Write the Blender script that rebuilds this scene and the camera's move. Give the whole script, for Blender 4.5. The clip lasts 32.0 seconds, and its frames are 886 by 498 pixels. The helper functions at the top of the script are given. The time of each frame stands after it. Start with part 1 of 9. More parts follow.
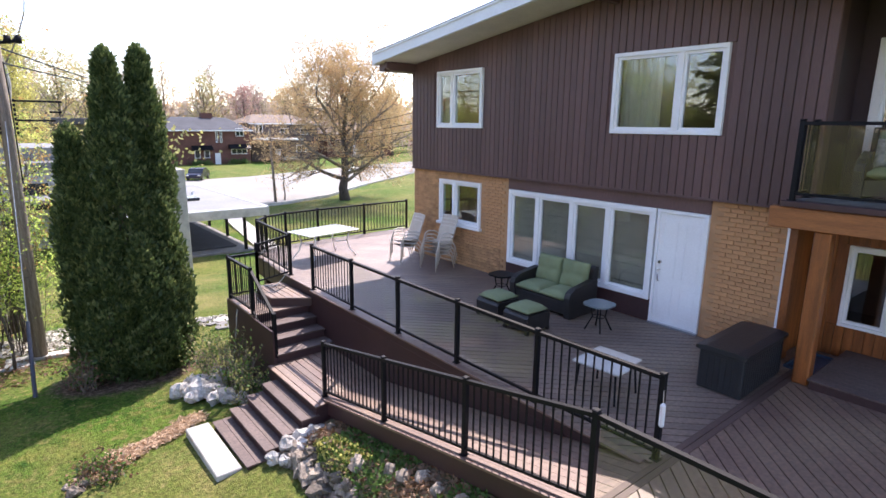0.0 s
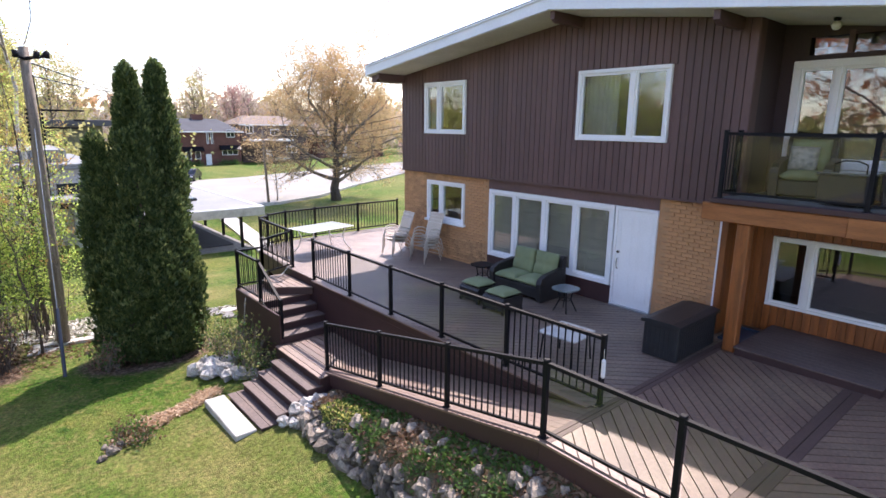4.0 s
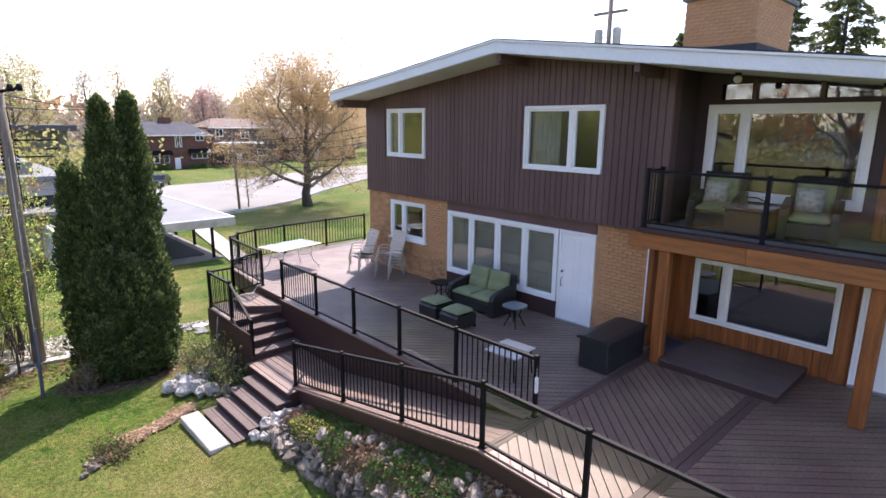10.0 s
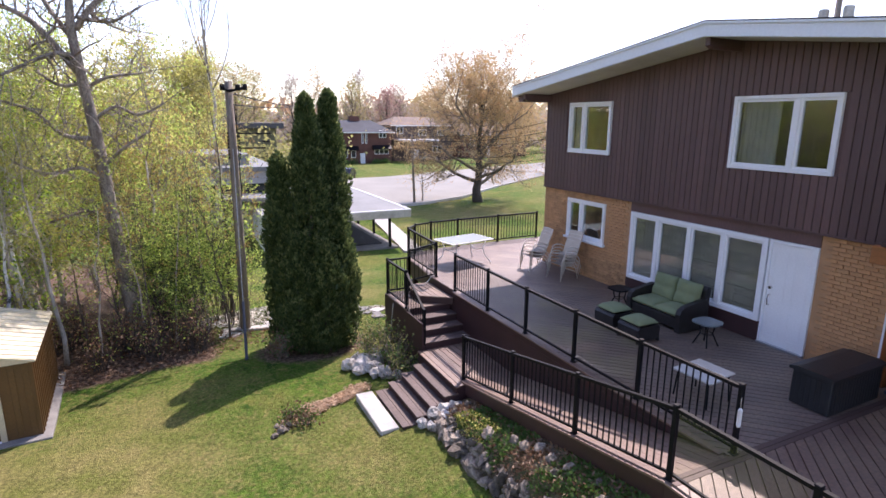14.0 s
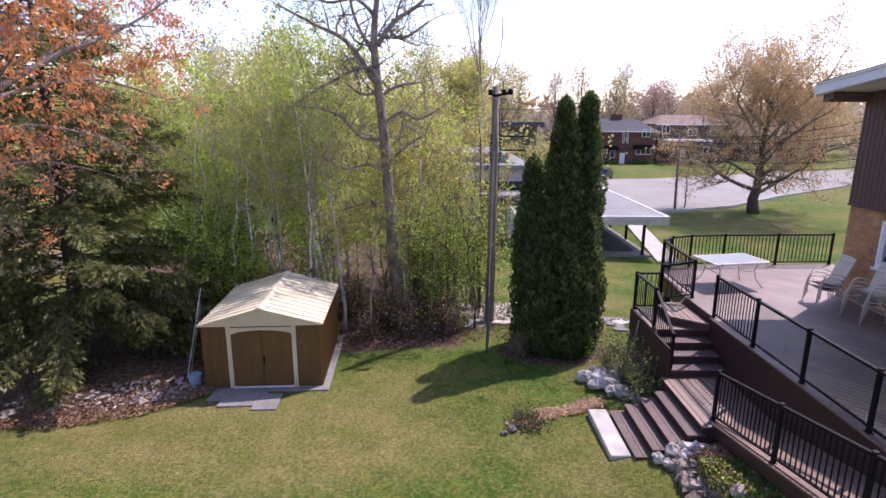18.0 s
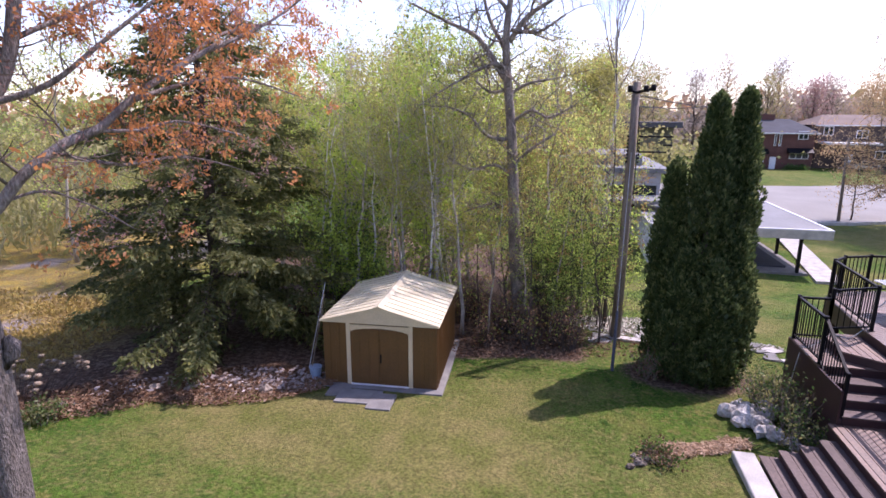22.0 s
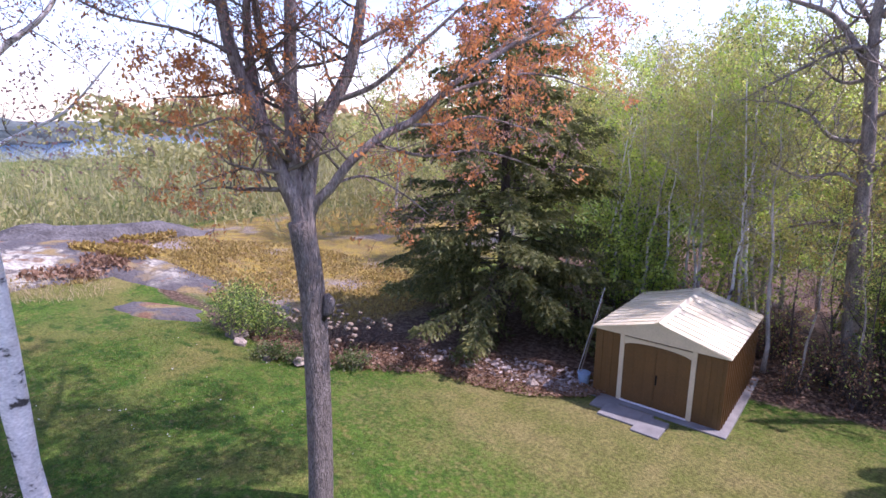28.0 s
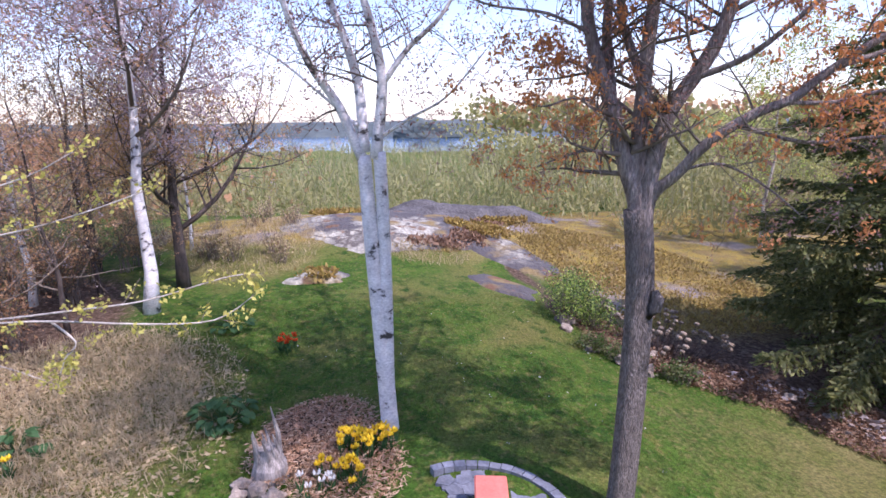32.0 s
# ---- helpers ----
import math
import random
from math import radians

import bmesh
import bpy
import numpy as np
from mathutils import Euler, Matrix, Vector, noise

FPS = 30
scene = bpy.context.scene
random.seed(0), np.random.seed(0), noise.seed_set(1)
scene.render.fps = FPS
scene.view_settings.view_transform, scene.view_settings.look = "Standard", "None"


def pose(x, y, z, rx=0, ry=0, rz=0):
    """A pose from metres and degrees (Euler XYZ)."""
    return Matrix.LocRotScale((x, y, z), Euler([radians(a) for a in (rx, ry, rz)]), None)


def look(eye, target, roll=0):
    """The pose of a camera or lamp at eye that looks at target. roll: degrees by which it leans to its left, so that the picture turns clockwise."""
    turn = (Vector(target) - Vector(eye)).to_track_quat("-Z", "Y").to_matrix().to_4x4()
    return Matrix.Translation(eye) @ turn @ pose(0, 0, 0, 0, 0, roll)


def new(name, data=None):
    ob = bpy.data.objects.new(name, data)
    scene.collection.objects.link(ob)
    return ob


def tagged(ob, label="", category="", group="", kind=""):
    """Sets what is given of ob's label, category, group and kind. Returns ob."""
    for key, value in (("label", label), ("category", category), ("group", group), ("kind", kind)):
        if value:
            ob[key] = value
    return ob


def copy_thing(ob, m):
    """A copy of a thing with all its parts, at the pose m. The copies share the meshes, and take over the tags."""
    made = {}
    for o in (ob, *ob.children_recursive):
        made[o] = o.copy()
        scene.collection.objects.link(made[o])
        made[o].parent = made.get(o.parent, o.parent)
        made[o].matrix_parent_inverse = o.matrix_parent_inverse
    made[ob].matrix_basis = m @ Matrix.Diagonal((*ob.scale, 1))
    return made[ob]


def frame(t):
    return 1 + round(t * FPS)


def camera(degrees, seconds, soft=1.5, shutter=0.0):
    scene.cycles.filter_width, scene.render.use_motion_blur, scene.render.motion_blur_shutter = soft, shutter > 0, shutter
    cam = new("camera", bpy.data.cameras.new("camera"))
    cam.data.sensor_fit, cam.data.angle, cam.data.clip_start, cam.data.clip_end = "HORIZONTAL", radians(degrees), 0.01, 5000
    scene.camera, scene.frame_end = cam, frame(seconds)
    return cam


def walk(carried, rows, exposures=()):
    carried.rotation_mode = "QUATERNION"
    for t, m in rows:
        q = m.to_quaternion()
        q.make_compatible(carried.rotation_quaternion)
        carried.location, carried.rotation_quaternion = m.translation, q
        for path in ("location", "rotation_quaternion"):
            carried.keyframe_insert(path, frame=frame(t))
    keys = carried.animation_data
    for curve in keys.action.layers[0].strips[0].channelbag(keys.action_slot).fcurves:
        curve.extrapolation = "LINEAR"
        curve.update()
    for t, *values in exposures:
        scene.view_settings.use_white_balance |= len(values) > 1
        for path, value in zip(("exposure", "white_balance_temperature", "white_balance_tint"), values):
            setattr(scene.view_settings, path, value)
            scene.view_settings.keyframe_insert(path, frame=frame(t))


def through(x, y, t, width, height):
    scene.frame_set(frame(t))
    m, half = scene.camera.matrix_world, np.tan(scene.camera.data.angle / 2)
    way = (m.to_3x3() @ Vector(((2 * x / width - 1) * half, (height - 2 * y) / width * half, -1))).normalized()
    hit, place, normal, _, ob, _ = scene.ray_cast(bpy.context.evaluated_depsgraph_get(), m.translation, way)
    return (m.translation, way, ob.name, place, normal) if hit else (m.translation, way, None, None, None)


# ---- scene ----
cam = camera(77.3, 32.0, soft=1.6)
METRES, EYE, TILT, LEAN, TURN = 7.0, 3.43, 0.0, 0.0, -39.2
ROWS = [
    (0.0, 0.0, 0.0, 0.0, 0.14, -12.6, -0.64),
    (0.5, -0.0077, 0.0123, -0.0012, 0.15, -12.55, -0.63),
    (1.0, -0.0056, 0.0082, -0.0007, -0.01, -12.53, -0.58),
    (1.5, 0.0097, -0.0318, 0.0041, -0.24, -12.53, -0.57),
    (2.0, 0.0317, -0.0931, 0.007, -0.4, -12.52, -0.61),
    (2.5, 0.0337, -0.1435, 0.0102, -0.54, -12.42, -0.67),
    (4.5, 0.0143, -0.2129, 0.023, -1.1, -12.6, -0.54),
    (5.0, 0.0343, -0.2267, 0.0223, -1.33, -12.55, -0.45),
    (5.5, 0.0389, -0.246, 0.0152, -1.52, -12.56, -0.43),
    (6.0, 0.0551, -0.2637, 0.0123, -1.71, -12.53, -0.37),
    (6.5, 0.0954, -0.2795, 0.0213, -1.95, -12.58, -0.47),
    (7.0, 0.1114, -0.3047, 0.0551, -2.02, -12.6, -0.38),
    (7.5, 0.1141, -0.3262, 0.1013, -2.05, -12.61, -0.43),
    (8.0, 0.1063, -0.3394, 0.1213, -2.03, -12.66, -0.47),
    (8.5, 0.0902, -0.3437, 0.1224, -1.94, -12.69, -0.45),
    (9.0, 0.0771, -0.3408, 0.1258, -1.8, -12.73, -0.45),
    (9.5, 0.0644, -0.3313, 0.1286, -1.73, -12.73, -0.44),
    (10.0, 0.0559, -0.3192, 0.1228, -3.61, -12.71, -0.45),
    (10.5, 0.0508, -0.3065, 0.1166, -4.65, -12.72, -0.42),
    (11.0, 0.0461, -0.2944, 0.1141, -6.46, -12.71, -0.38),
    (11.5, 0.0455, -0.2876, 0.1183, -6.27, -12.71, -0.38),
    (12.0, 0.0449, -0.282, 0.1148, -2.71, -12.77, -0.39),
    (12.5, 0.041, -0.2834, 0.1077, 3.26, -12.86, -0.36),
    (13.0, 0.0288, -0.2852, 0.1012, 7.22, -12.89, -0.36),
    (13.5, 0.0169, -0.2766, 0.1021, 10.46, -12.93, -0.35),
    (15.5, 0.0155, -0.2521, 0.1412, 23.24, -13.14, -0.29),
    (16.0, 0.0146, -0.2449, 0.1457, 27.16, -13.17, -0.26),
    (16.5, 0.0117, -0.2439, 0.145, 30.73, -13.23, -0.28),
    (17.0, 0.0099, -0.2418, 0.1387, 34.17, -13.32, -0.23),
    (17.5, 0.0062, -0.2414, 0.1325, 37.03, -13.33, -0.23),
    (18.0, 0.0012, -0.2412, 0.1301, 39.36, -13.34, -0.23),
    (18.5, -0.0053, -0.2376, 0.1291, 41.56, -13.35, -0.21),
    (19.0, -0.0129, -0.2335, 0.136, 43.8, -13.35, -0.18),
    (19.5, -0.0225, -0.2277, 0.1409, 45.86, -13.35, -0.19),
    (20.0, -0.0331, -0.2209, 0.1427, 47.64, -13.36, -0.19),
    (20.5, -0.0433, -0.2113, 0.1408, 48.82, -13.37, -0.19),
    (21.0, -0.0525, -0.2038, 0.138, 49.84, -13.39, -0.18),
    (21.5, -0.0622, -0.1957, 0.1327, 50.83, -13.36, -0.21),
    (22.0, -0.071, -0.1869, 0.1237, 51.94, -13.35, -0.22),
    (22.5, -0.0768, -0.179, 0.1202, 54.48, -13.39, -0.21),
    (23.0, -0.0805, -0.1744, 0.1134, 57.31, -13.39, -0.17),
    (23.5, -0.0849, -0.1737, 0.1017, 59.68, -13.4, -0.18),
    (24.0, -0.0893, -0.1724, 0.0983, 61.73, -13.41, -0.2),
    (24.5, -0.0917, -0.1705, 0.0996, 63.79, -13.38, -0.19),
    (25.0, -0.0953, -0.1631, 0.1033, 65.85, -13.38, -0.19),
    (25.5, -0.0999, -0.1561, 0.1134, 68.21, -13.35, -0.18),
    (27.5, -0.1107, -0.1453, 0.1048, 79.13, -13.39, -0.1),
    (28.0, -0.1088, -0.1416, 0.1147, 82.15, -13.41, -0.09),
    (28.5, -0.1076, -0.1386, 0.1317, 85.39, -13.43, -0.1),
    (29.0, -0.11, -0.1341, 0.1423, 88.94, -13.44, -0.08),
    (29.5, -0.1151, -0.1285, 0.1423, 92.81, -13.52, -0.05),
    (30.0, -0.1221, -0.1238, 0.1358, 97.04, -13.52, 0.05),
    (30.5, -0.1318, -0.1223, 0.1229, 101.68, -13.58, 0.14),
    (31.0, -0.1389, -0.123, 0.1041, 106.58, -13.59, 0.22),
    (31.5, -0.1448, -0.1246, 0.0927, 111.84, -13.55, 0.28),
    (32.0, -0.146, -0.1255, 0.0856, 117.43, -13.5, 0.37),
]
# stops, kelvin and tint of the film camera
EXPOSURES = [(0.0, 1.70, 6600, 24), (10.0, 1.55, 6600, 26), (13.0, 1.42, 6600, 28), (17.0, 0.98, 6450, 36), (20.0, 1.00, 6300, 38), (23.0, 1.08, 6150, 40), (25.0, 1.24, 6100, 41), (28.0, 1.18, 5900, 43), (31.0, 0.90, 5800, 40), (32.0, 0.96, 5850, 37)]
walk(cam, [(t, pose(0, 0, EYE, TILT, LEAN, TURN) @ pose(METRES * x, METRES * y, METRES * z, 90 + pitch, roll, yaw)) for t, x, y, z, yaw, pitch, roll in ROWS], exposures=EXPOSURES)

# ---- light: high sun behind the house, bright hazy sky ----
SUN_DIR = Vector((0.77, 0.64, 0.0)).normalized()
SUN_ELEV = radians(54.5)
world = bpy.data.worlds.new("sky")
scene.world = world
world.use_nodes = True
wn = world.node_tree.nodes
wl = world.node_tree.links
wn.clear()
sky = wn.new("ShaderNodeTexSky")
sky.sky_type = "NISHITA"
sky.sun_disc = False
sky.sun_elevation = SUN_ELEV
sky.sun_rotation = math.atan2(SUN_DIR.x, SUN_DIR.y)
sky.air_density, sky.dust_density, sky.ozone_density = 1.0, 0.6, 1.0
bg = wn.new("ShaderNodeBackground")
bg.inputs["Strength"].default_value = 0.15
wo = wn.new("ShaderNodeOutputWorld")
wl.new(sky.outputs[0], bg.inputs["Color"])
wl.new(bg.outputs[0], wo.inputs["Surface"])
sun_data = bpy.data.lights.new("sun", "SUN")
sun_data.energy = 3.1
sun_data.angle = radians(0.6)
sun_data.color = (1.0, 0.95, 0.87)
sun = new("sun", sun_data)
to_sun = (SUN_DIR * math.cos(SUN_ELEV) + Vector((0, 0, math.sin(SUN_ELEV))))
sun.matrix_world = look(to_sun * 60, (0, 0, 0))

# ---- mesh tools ----
class Geo:
    """Vertices and faces of one mesh, gathered before it is linked."""

    def __init__(self):
        self.v, self.f, self.m = [], [], []

    def add(self, verts, faces, mat=0):
        o = len(self.v)
        self.v.extend([tuple(p) for p in verts])
        self.f.extend([tuple(i + o for i in f) for f in faces])
        self.m.extend([mat] * len(faces))
        return self

    def box(self, x0, y0, z0, x1, y1, z1, c=0.0, mat=0, m=None):
        """A box; c chamfers its edges."""
        x0, x1 = min(x0, x1), max(x0, x1)
        y0, y1 = min(y0, y1), max(y0, y1)
        z0, z1 = min(z0, z1), max(z0, z1)
        if c <= 0:
            vs = [(x, y, z) for x in (x0, x1) for y in (y0, y1) for z in (z0, z1)]
            fs = [(0, 1, 3, 2), (4, 6, 7, 5), (0, 4, 5, 1), (2, 3, 7, 6), (0, 2, 6, 4), (1, 5, 7, 3)]
        else:
            c = min(c, (x1 - x0) / 2.1, (y1 - y0) / 2.1, (z1 - z0) / 2.1)
            vs, idx = [], {}
            for i, (x, sx) in enumerate(((x0, 1), (x1, -1))):
                for j, (y, sy) in enumerate(((y0, 1), (y1, -1))):
                    for k, (z, sz) in enumerate(((z0, 1), (z1, -1))):
                        for a in range(3):
                            idx[i, j, k, a] = len(vs)
                            vs.append((x + (sx * c if a != 0 else 0), y + (sy * c if a != 1 else 0), z + (sz * c if a != 2 else 0)))
            I = lambda i, j, k, a: idx[i, j, k, a]
            fs = []
            for s in (0, 1):
                q = [(0, 0), (0, 1), (1, 1), (1, 0)] if s == 0 else [(0, 0), (1, 0), (1, 1), (0, 1)]
                fs.append(tuple(I(s, a, b, 0) for b, a in q))
                fs.append(tuple(I(a, s, b, 1) for a, b in q))
                fs.append(tuple(I(a, b, s, 2) for b, a in q))
            for a in (0, 1):
                for b in (0, 1):
                    fs.append((I(a, b, 0, 0), I(a, b, 1, 0), I(a, b, 1, 1), I(a, b, 0, 1)))
                    fs.append((I(a, 0, b, 0), I(a, 1, b, 0), I(a, 1, b, 2), I(a, 0, b, 2)))
                    fs.append((I(0, a, b, 1), I(1, a, b, 1), I(1, a, b, 2), I(0, a, b, 2)))
                    for k in (0, 1):
                        fs.append((I(a, b, k, 0), I(a, b, k, 1), I(a, b, k, 2)))
        if m is not None:
            vs = [m @ Vector(p) for p in vs]
        return self.add(vs, fs, mat)

    def prism(self, poly, d, mat=0):
        """The flat polygon poly (3D points) thickened by the vector d."""
        n = len(poly)
        vs = [Vector(p) for p in poly] + [Vector(p) + Vector(d) for p in poly]
        fs = [tuple(range(n - 1, -1, -1)), tuple(range(n, 2 * n))]
        fs += [(i, (i + 1) % n, n + (i + 1) % n, n + i) for i in range(n)]
        return self.add(vs, fs, mat)

    def tube(self, pts, radii, n=8, mat=0, cap=True):
        pts = [Vector(p) for p in pts]
        k = len(pts)
        if not hasattr(radii, "__len__"):
            radii = [radii] * k
        vs = []
        ref = Vector((0.31, 0.17, 0.93))
        for i, p in enumerate(pts):
            t = pts[min(i + 1, k - 1)] - pts[max(i - 1, 0)]
            t = t.normalized() if t.length > 1e-9 else Vector((0, 0, 1))
            if abs(t.dot(ref)) > 0.97:
                ref = Vector((0.9, 0.3, 0.1))
            u = t.cross(ref).normalized()
            w = t.cross(u)
            for j in range(n):
                a = 2 * math.pi * j / n
                vs.append(p + (u * math.cos(a) + w * math.sin(a)) * radii[i])
        fs = [(i * n + j, i * n + (j + 1) % n, (i + 1) * n + (j + 1) % n, (i + 1) * n + j) for i in range(k - 1) for j in range(n)]
        if cap:
            fs += [tuple(range(n - 1, -1, -1)), tuple((k - 1) * n + j for j in range(n))]
        return self.add(vs, fs, mat)

    def blob(self, c, r, seed=0, rough=0.25, n=7, mat=0):
        """An uneven stone-like lump."""
        rng = random.Random(seed)
        off = Vector((rng.uniform(-50, 50), rng.uniform(-50, 50), rng.uniform(-50, 50)))
        rx, ry, rz = r if hasattr(r, "__len__") else (r, r, r)
        vs, rows = [], []
        m = 2 * n - 2
        for i in range(n):
            th = math.pi * i / (n - 1)
            row = []
            for j in range(m if 0 < i < n - 1 else 1):
                ph = 2 * math.pi * j / m
                d = Vector((math.sin(th) * math.cos(ph), math.sin(th) * math.sin(ph), math.cos(th)))
                k = 1 + rough * noise.noise(d * 1.6 + off) * 1.6
                k += rough * 0.5 * noise.noise(d * 4 + off)
                row.append(len(vs))
                vs.append((c[0] + d.x * rx * k, c[1] + d.y * ry * k, c[2] + d.z * rz * k))
            rows.append(row)
        fs = []
        for i in range(n - 1):
            a, b = rows[i], rows[i + 1]
            for j in range(m):
                if len(a) == 1:
                    fs.append((a[0], b[j], b[(j + 1) % m]))
                elif len(b) == 1:
                    fs.append((a[j], b[0], a[(j + 1) % m]))
                else:
                    fs.append((a[j], b[j], b[(j + 1) % m], a[(j + 1) % m]))
        return self.add(vs, fs, mat)

    def mesh(self, name, mats, smooth=False):
        me = bpy.data.meshes.new(name)
        me.from_pydata(self.v, [], self.f)
        for mt in (mats if isinstance(mats, (list, tuple)) else [mats]):
            me.materials.append(mt)
        if any(self.m):
            me.polygons.foreach_set("material_index", self.m)
        bm = bmesh.new()
        bm.from_mesh(me)
        bmesh.ops.recalc_face_normals(bm, faces=bm.faces)
        bm.to_mesh(me)
        bm.free()
        if smooth:
            me.polygons.foreach_set("use_smooth", [True] * len(me.polygons))
        return me

    def ob(self, name, mats, parent=None, label="", category="", group="", kind="", smooth=False):
        o = new(name, self.mesh(name, mats, smooth))
        if parent is not None:
            o.parent = parent
        return tagged(o, label, category, group, kind)


def raw_mesh(name, verts, faces, mat, smooth=False):
    """A large mesh straight from arrays."""
    me = bpy.data.meshes.new(name)
    verts, faces = np.asarray(verts, dtype=np.float32), np.asarray(faces, dtype=np.int32)
    k = faces.shape[1]
    me.vertices.add(len(verts))
    me.vertices.foreach_set("co", verts.ravel())
    me.loops.add(faces.size)
    me.loops.foreach_set("vertex_index", faces.ravel())
    me.polygons.add(len(faces))
    me.polygons.foreach_set("loop_start", np.arange(0, faces.size, k, dtype=np.int32))
    if smooth:
        me.polygons.foreach_set("use_smooth", np.ones(len(faces), dtype=bool))
    me.update(calc_edges=True)
    me.materials.append(mat)
    return me


def thing(name, at, label, category, group="", kind=""):
    e = new(name)
    e.matrix_world = at if isinstance(at, Matrix) else Matrix.Translation(at)
    e.empty_display_size = 0.1
    return tagged(e, label, category, group, kind)


def clip(poly, nx, ny, d):
    """The part of a flat convex polygon where nx*x + ny*y <= d."""
    out = []
    for i, p in enumerate(poly):
        q = poly[(i + 1) % len(poly)]
        a, b = nx * p[0] + ny * p[1] - d, nx * q[0] + ny * q[1] - d
        if a <= 0:
            out.append(p)
        if (a < 0 < b) or (b < 0 < a):
            s = a / (a - b)
            out.append((p[0] + s * (q[0] - p[0]), p[1] + s * (q[1] - p[1])))
    return out


def strips(poly, degrees, width, gap):
    """Boards laid at an angle across a flat convex polygon."""
    nx, ny = -math.sin(radians(degrees)), math.cos(radians(degrees))
    ds = [nx * p[0] + ny * p[1] for p in poly]
    k, made = math.floor(min(ds) / width), []
    while k * width < max(ds):
        p = clip(poly, nx, ny, (k + 1) * width - gap / 2)
        p = clip(p, -nx, -ny, -(k * width + gap / 2)) if len(p) > 2 else p
        if len(p) > 2:
            made.append(p)
        k += 1
    return made


def sstep(a, b, x):
    t = np.clip((np.asarray(x, dtype=float) - a) / (b - a), 0, 1)
    return t * t * (3 - 2 * t)

# ---- materials ----
def material(name, base, rough=0.6, metal=0.0, var=0.15, scale=3.0, fine=40.0, bump=0.2, spread=None, stretch=(1, 1, 1), rand=0.0, dist=0.01, spec=0.5, island=0.0):
    """A surface with coarse and fine mottling, a second colour in spread, and fine relief."""
    m = bpy.data.materials.new(name)
    m.use_nodes = True
    n, l = m.node_tree.nodes, m.node_tree.links
    b = n["Principled BSDF"]
    b.inputs["Roughness"].default_value, b.inputs["Metallic"].default_value = rough, metal
    b.inputs["Specular IOR Level"].default_value = spec
    tc, mp = n.new("ShaderNodeTexCoord"), n.new("ShaderNodeMapping")
    mp.inputs["Scale"].default_value = stretch
    l.new(tc.outputs["Object"], mp.inputs["Vector"])
    n1, n2 = n.new("ShaderNodeTexNoise"), n.new("ShaderNodeTexNoise")
    n1.inputs["Scale"].default_value, n2.inputs["Scale"].default_value = scale, fine
    n1.inputs["Detail"].default_value, n2.inputs["Detail"].default_value = 4, 3
    l.new(mp.outputs[0], n1.inputs["Vector"])
    l.new(mp.outputs[0], n2.inputs["Vector"])
    mix = n.new("ShaderNodeMix")
    mix.data_type = "RGBA"
    c2 = spread or tuple(c * (1 - 2 * var) for c in base)
    mix.inputs["A"].default_value, mix.inputs["B"].default_value = (*base, 1), (*c2, 1)
    ramp = n.new("ShaderNodeMapRange")
    ramp.inputs["From Min"].default_value, ramp.inputs["From Max"].default_value = 0.35, 0.68
    l.new(n1.outputs["Fac"], ramp.inputs["Value"])
    l.new(ramp.outputs[0], mix.inputs["Factor"])
    hsv = n.new("ShaderNodeHueSaturation")
    l.new(mix.outputs["Result"], hsv.inputs["Color"])
    val = n.new("ShaderNodeMapRange")
    val.inputs["From Min"].default_value, val.inputs["From Max"].default_value = 0.3, 0.7
    val.inputs["To Min"].default_value, val.inputs["To Max"].default_value = 1 - var, 1 + var
    l.new(n2.outputs["Fac"], val.inputs["Value"])
    last = val.outputs[0]
    if rand or island:
        src = n.new("ShaderNodeNewGeometry").outputs["Random Per Island"] if island else n.new("ShaderNodeObjectInfo").outputs["Random"]
        r = n.new("ShaderNodeMapRange")
        r.inputs["To Min"].default_value, r.inputs["To Max"].default_value = 1 - (rand or island), 1 + (rand or island)
        l.new(src, r.inputs["Value"])
        mul = n.new("ShaderNodeMath")
        mul.operation = "MULTIPLY"
        l.new(last, mul.inputs[0])
        l.new(r.outputs[0], mul.inputs[1])
        last = mul.outputs[0]
    l.new(last, hsv.inputs["Value"])
    l.new(hsv.outputs[0], b.inputs["Base Color"])
    if bump:
        bp = n.new("ShaderNodeBump")
        bp.inputs["Strength"].default_value, bp.inputs["Distance"].default_value = bump, dist
        l.new(n2.outputs["Fac"], bp.inputs["Height"])
        l.new(bp.outputs[0], b.inputs["Normal"])
    return m


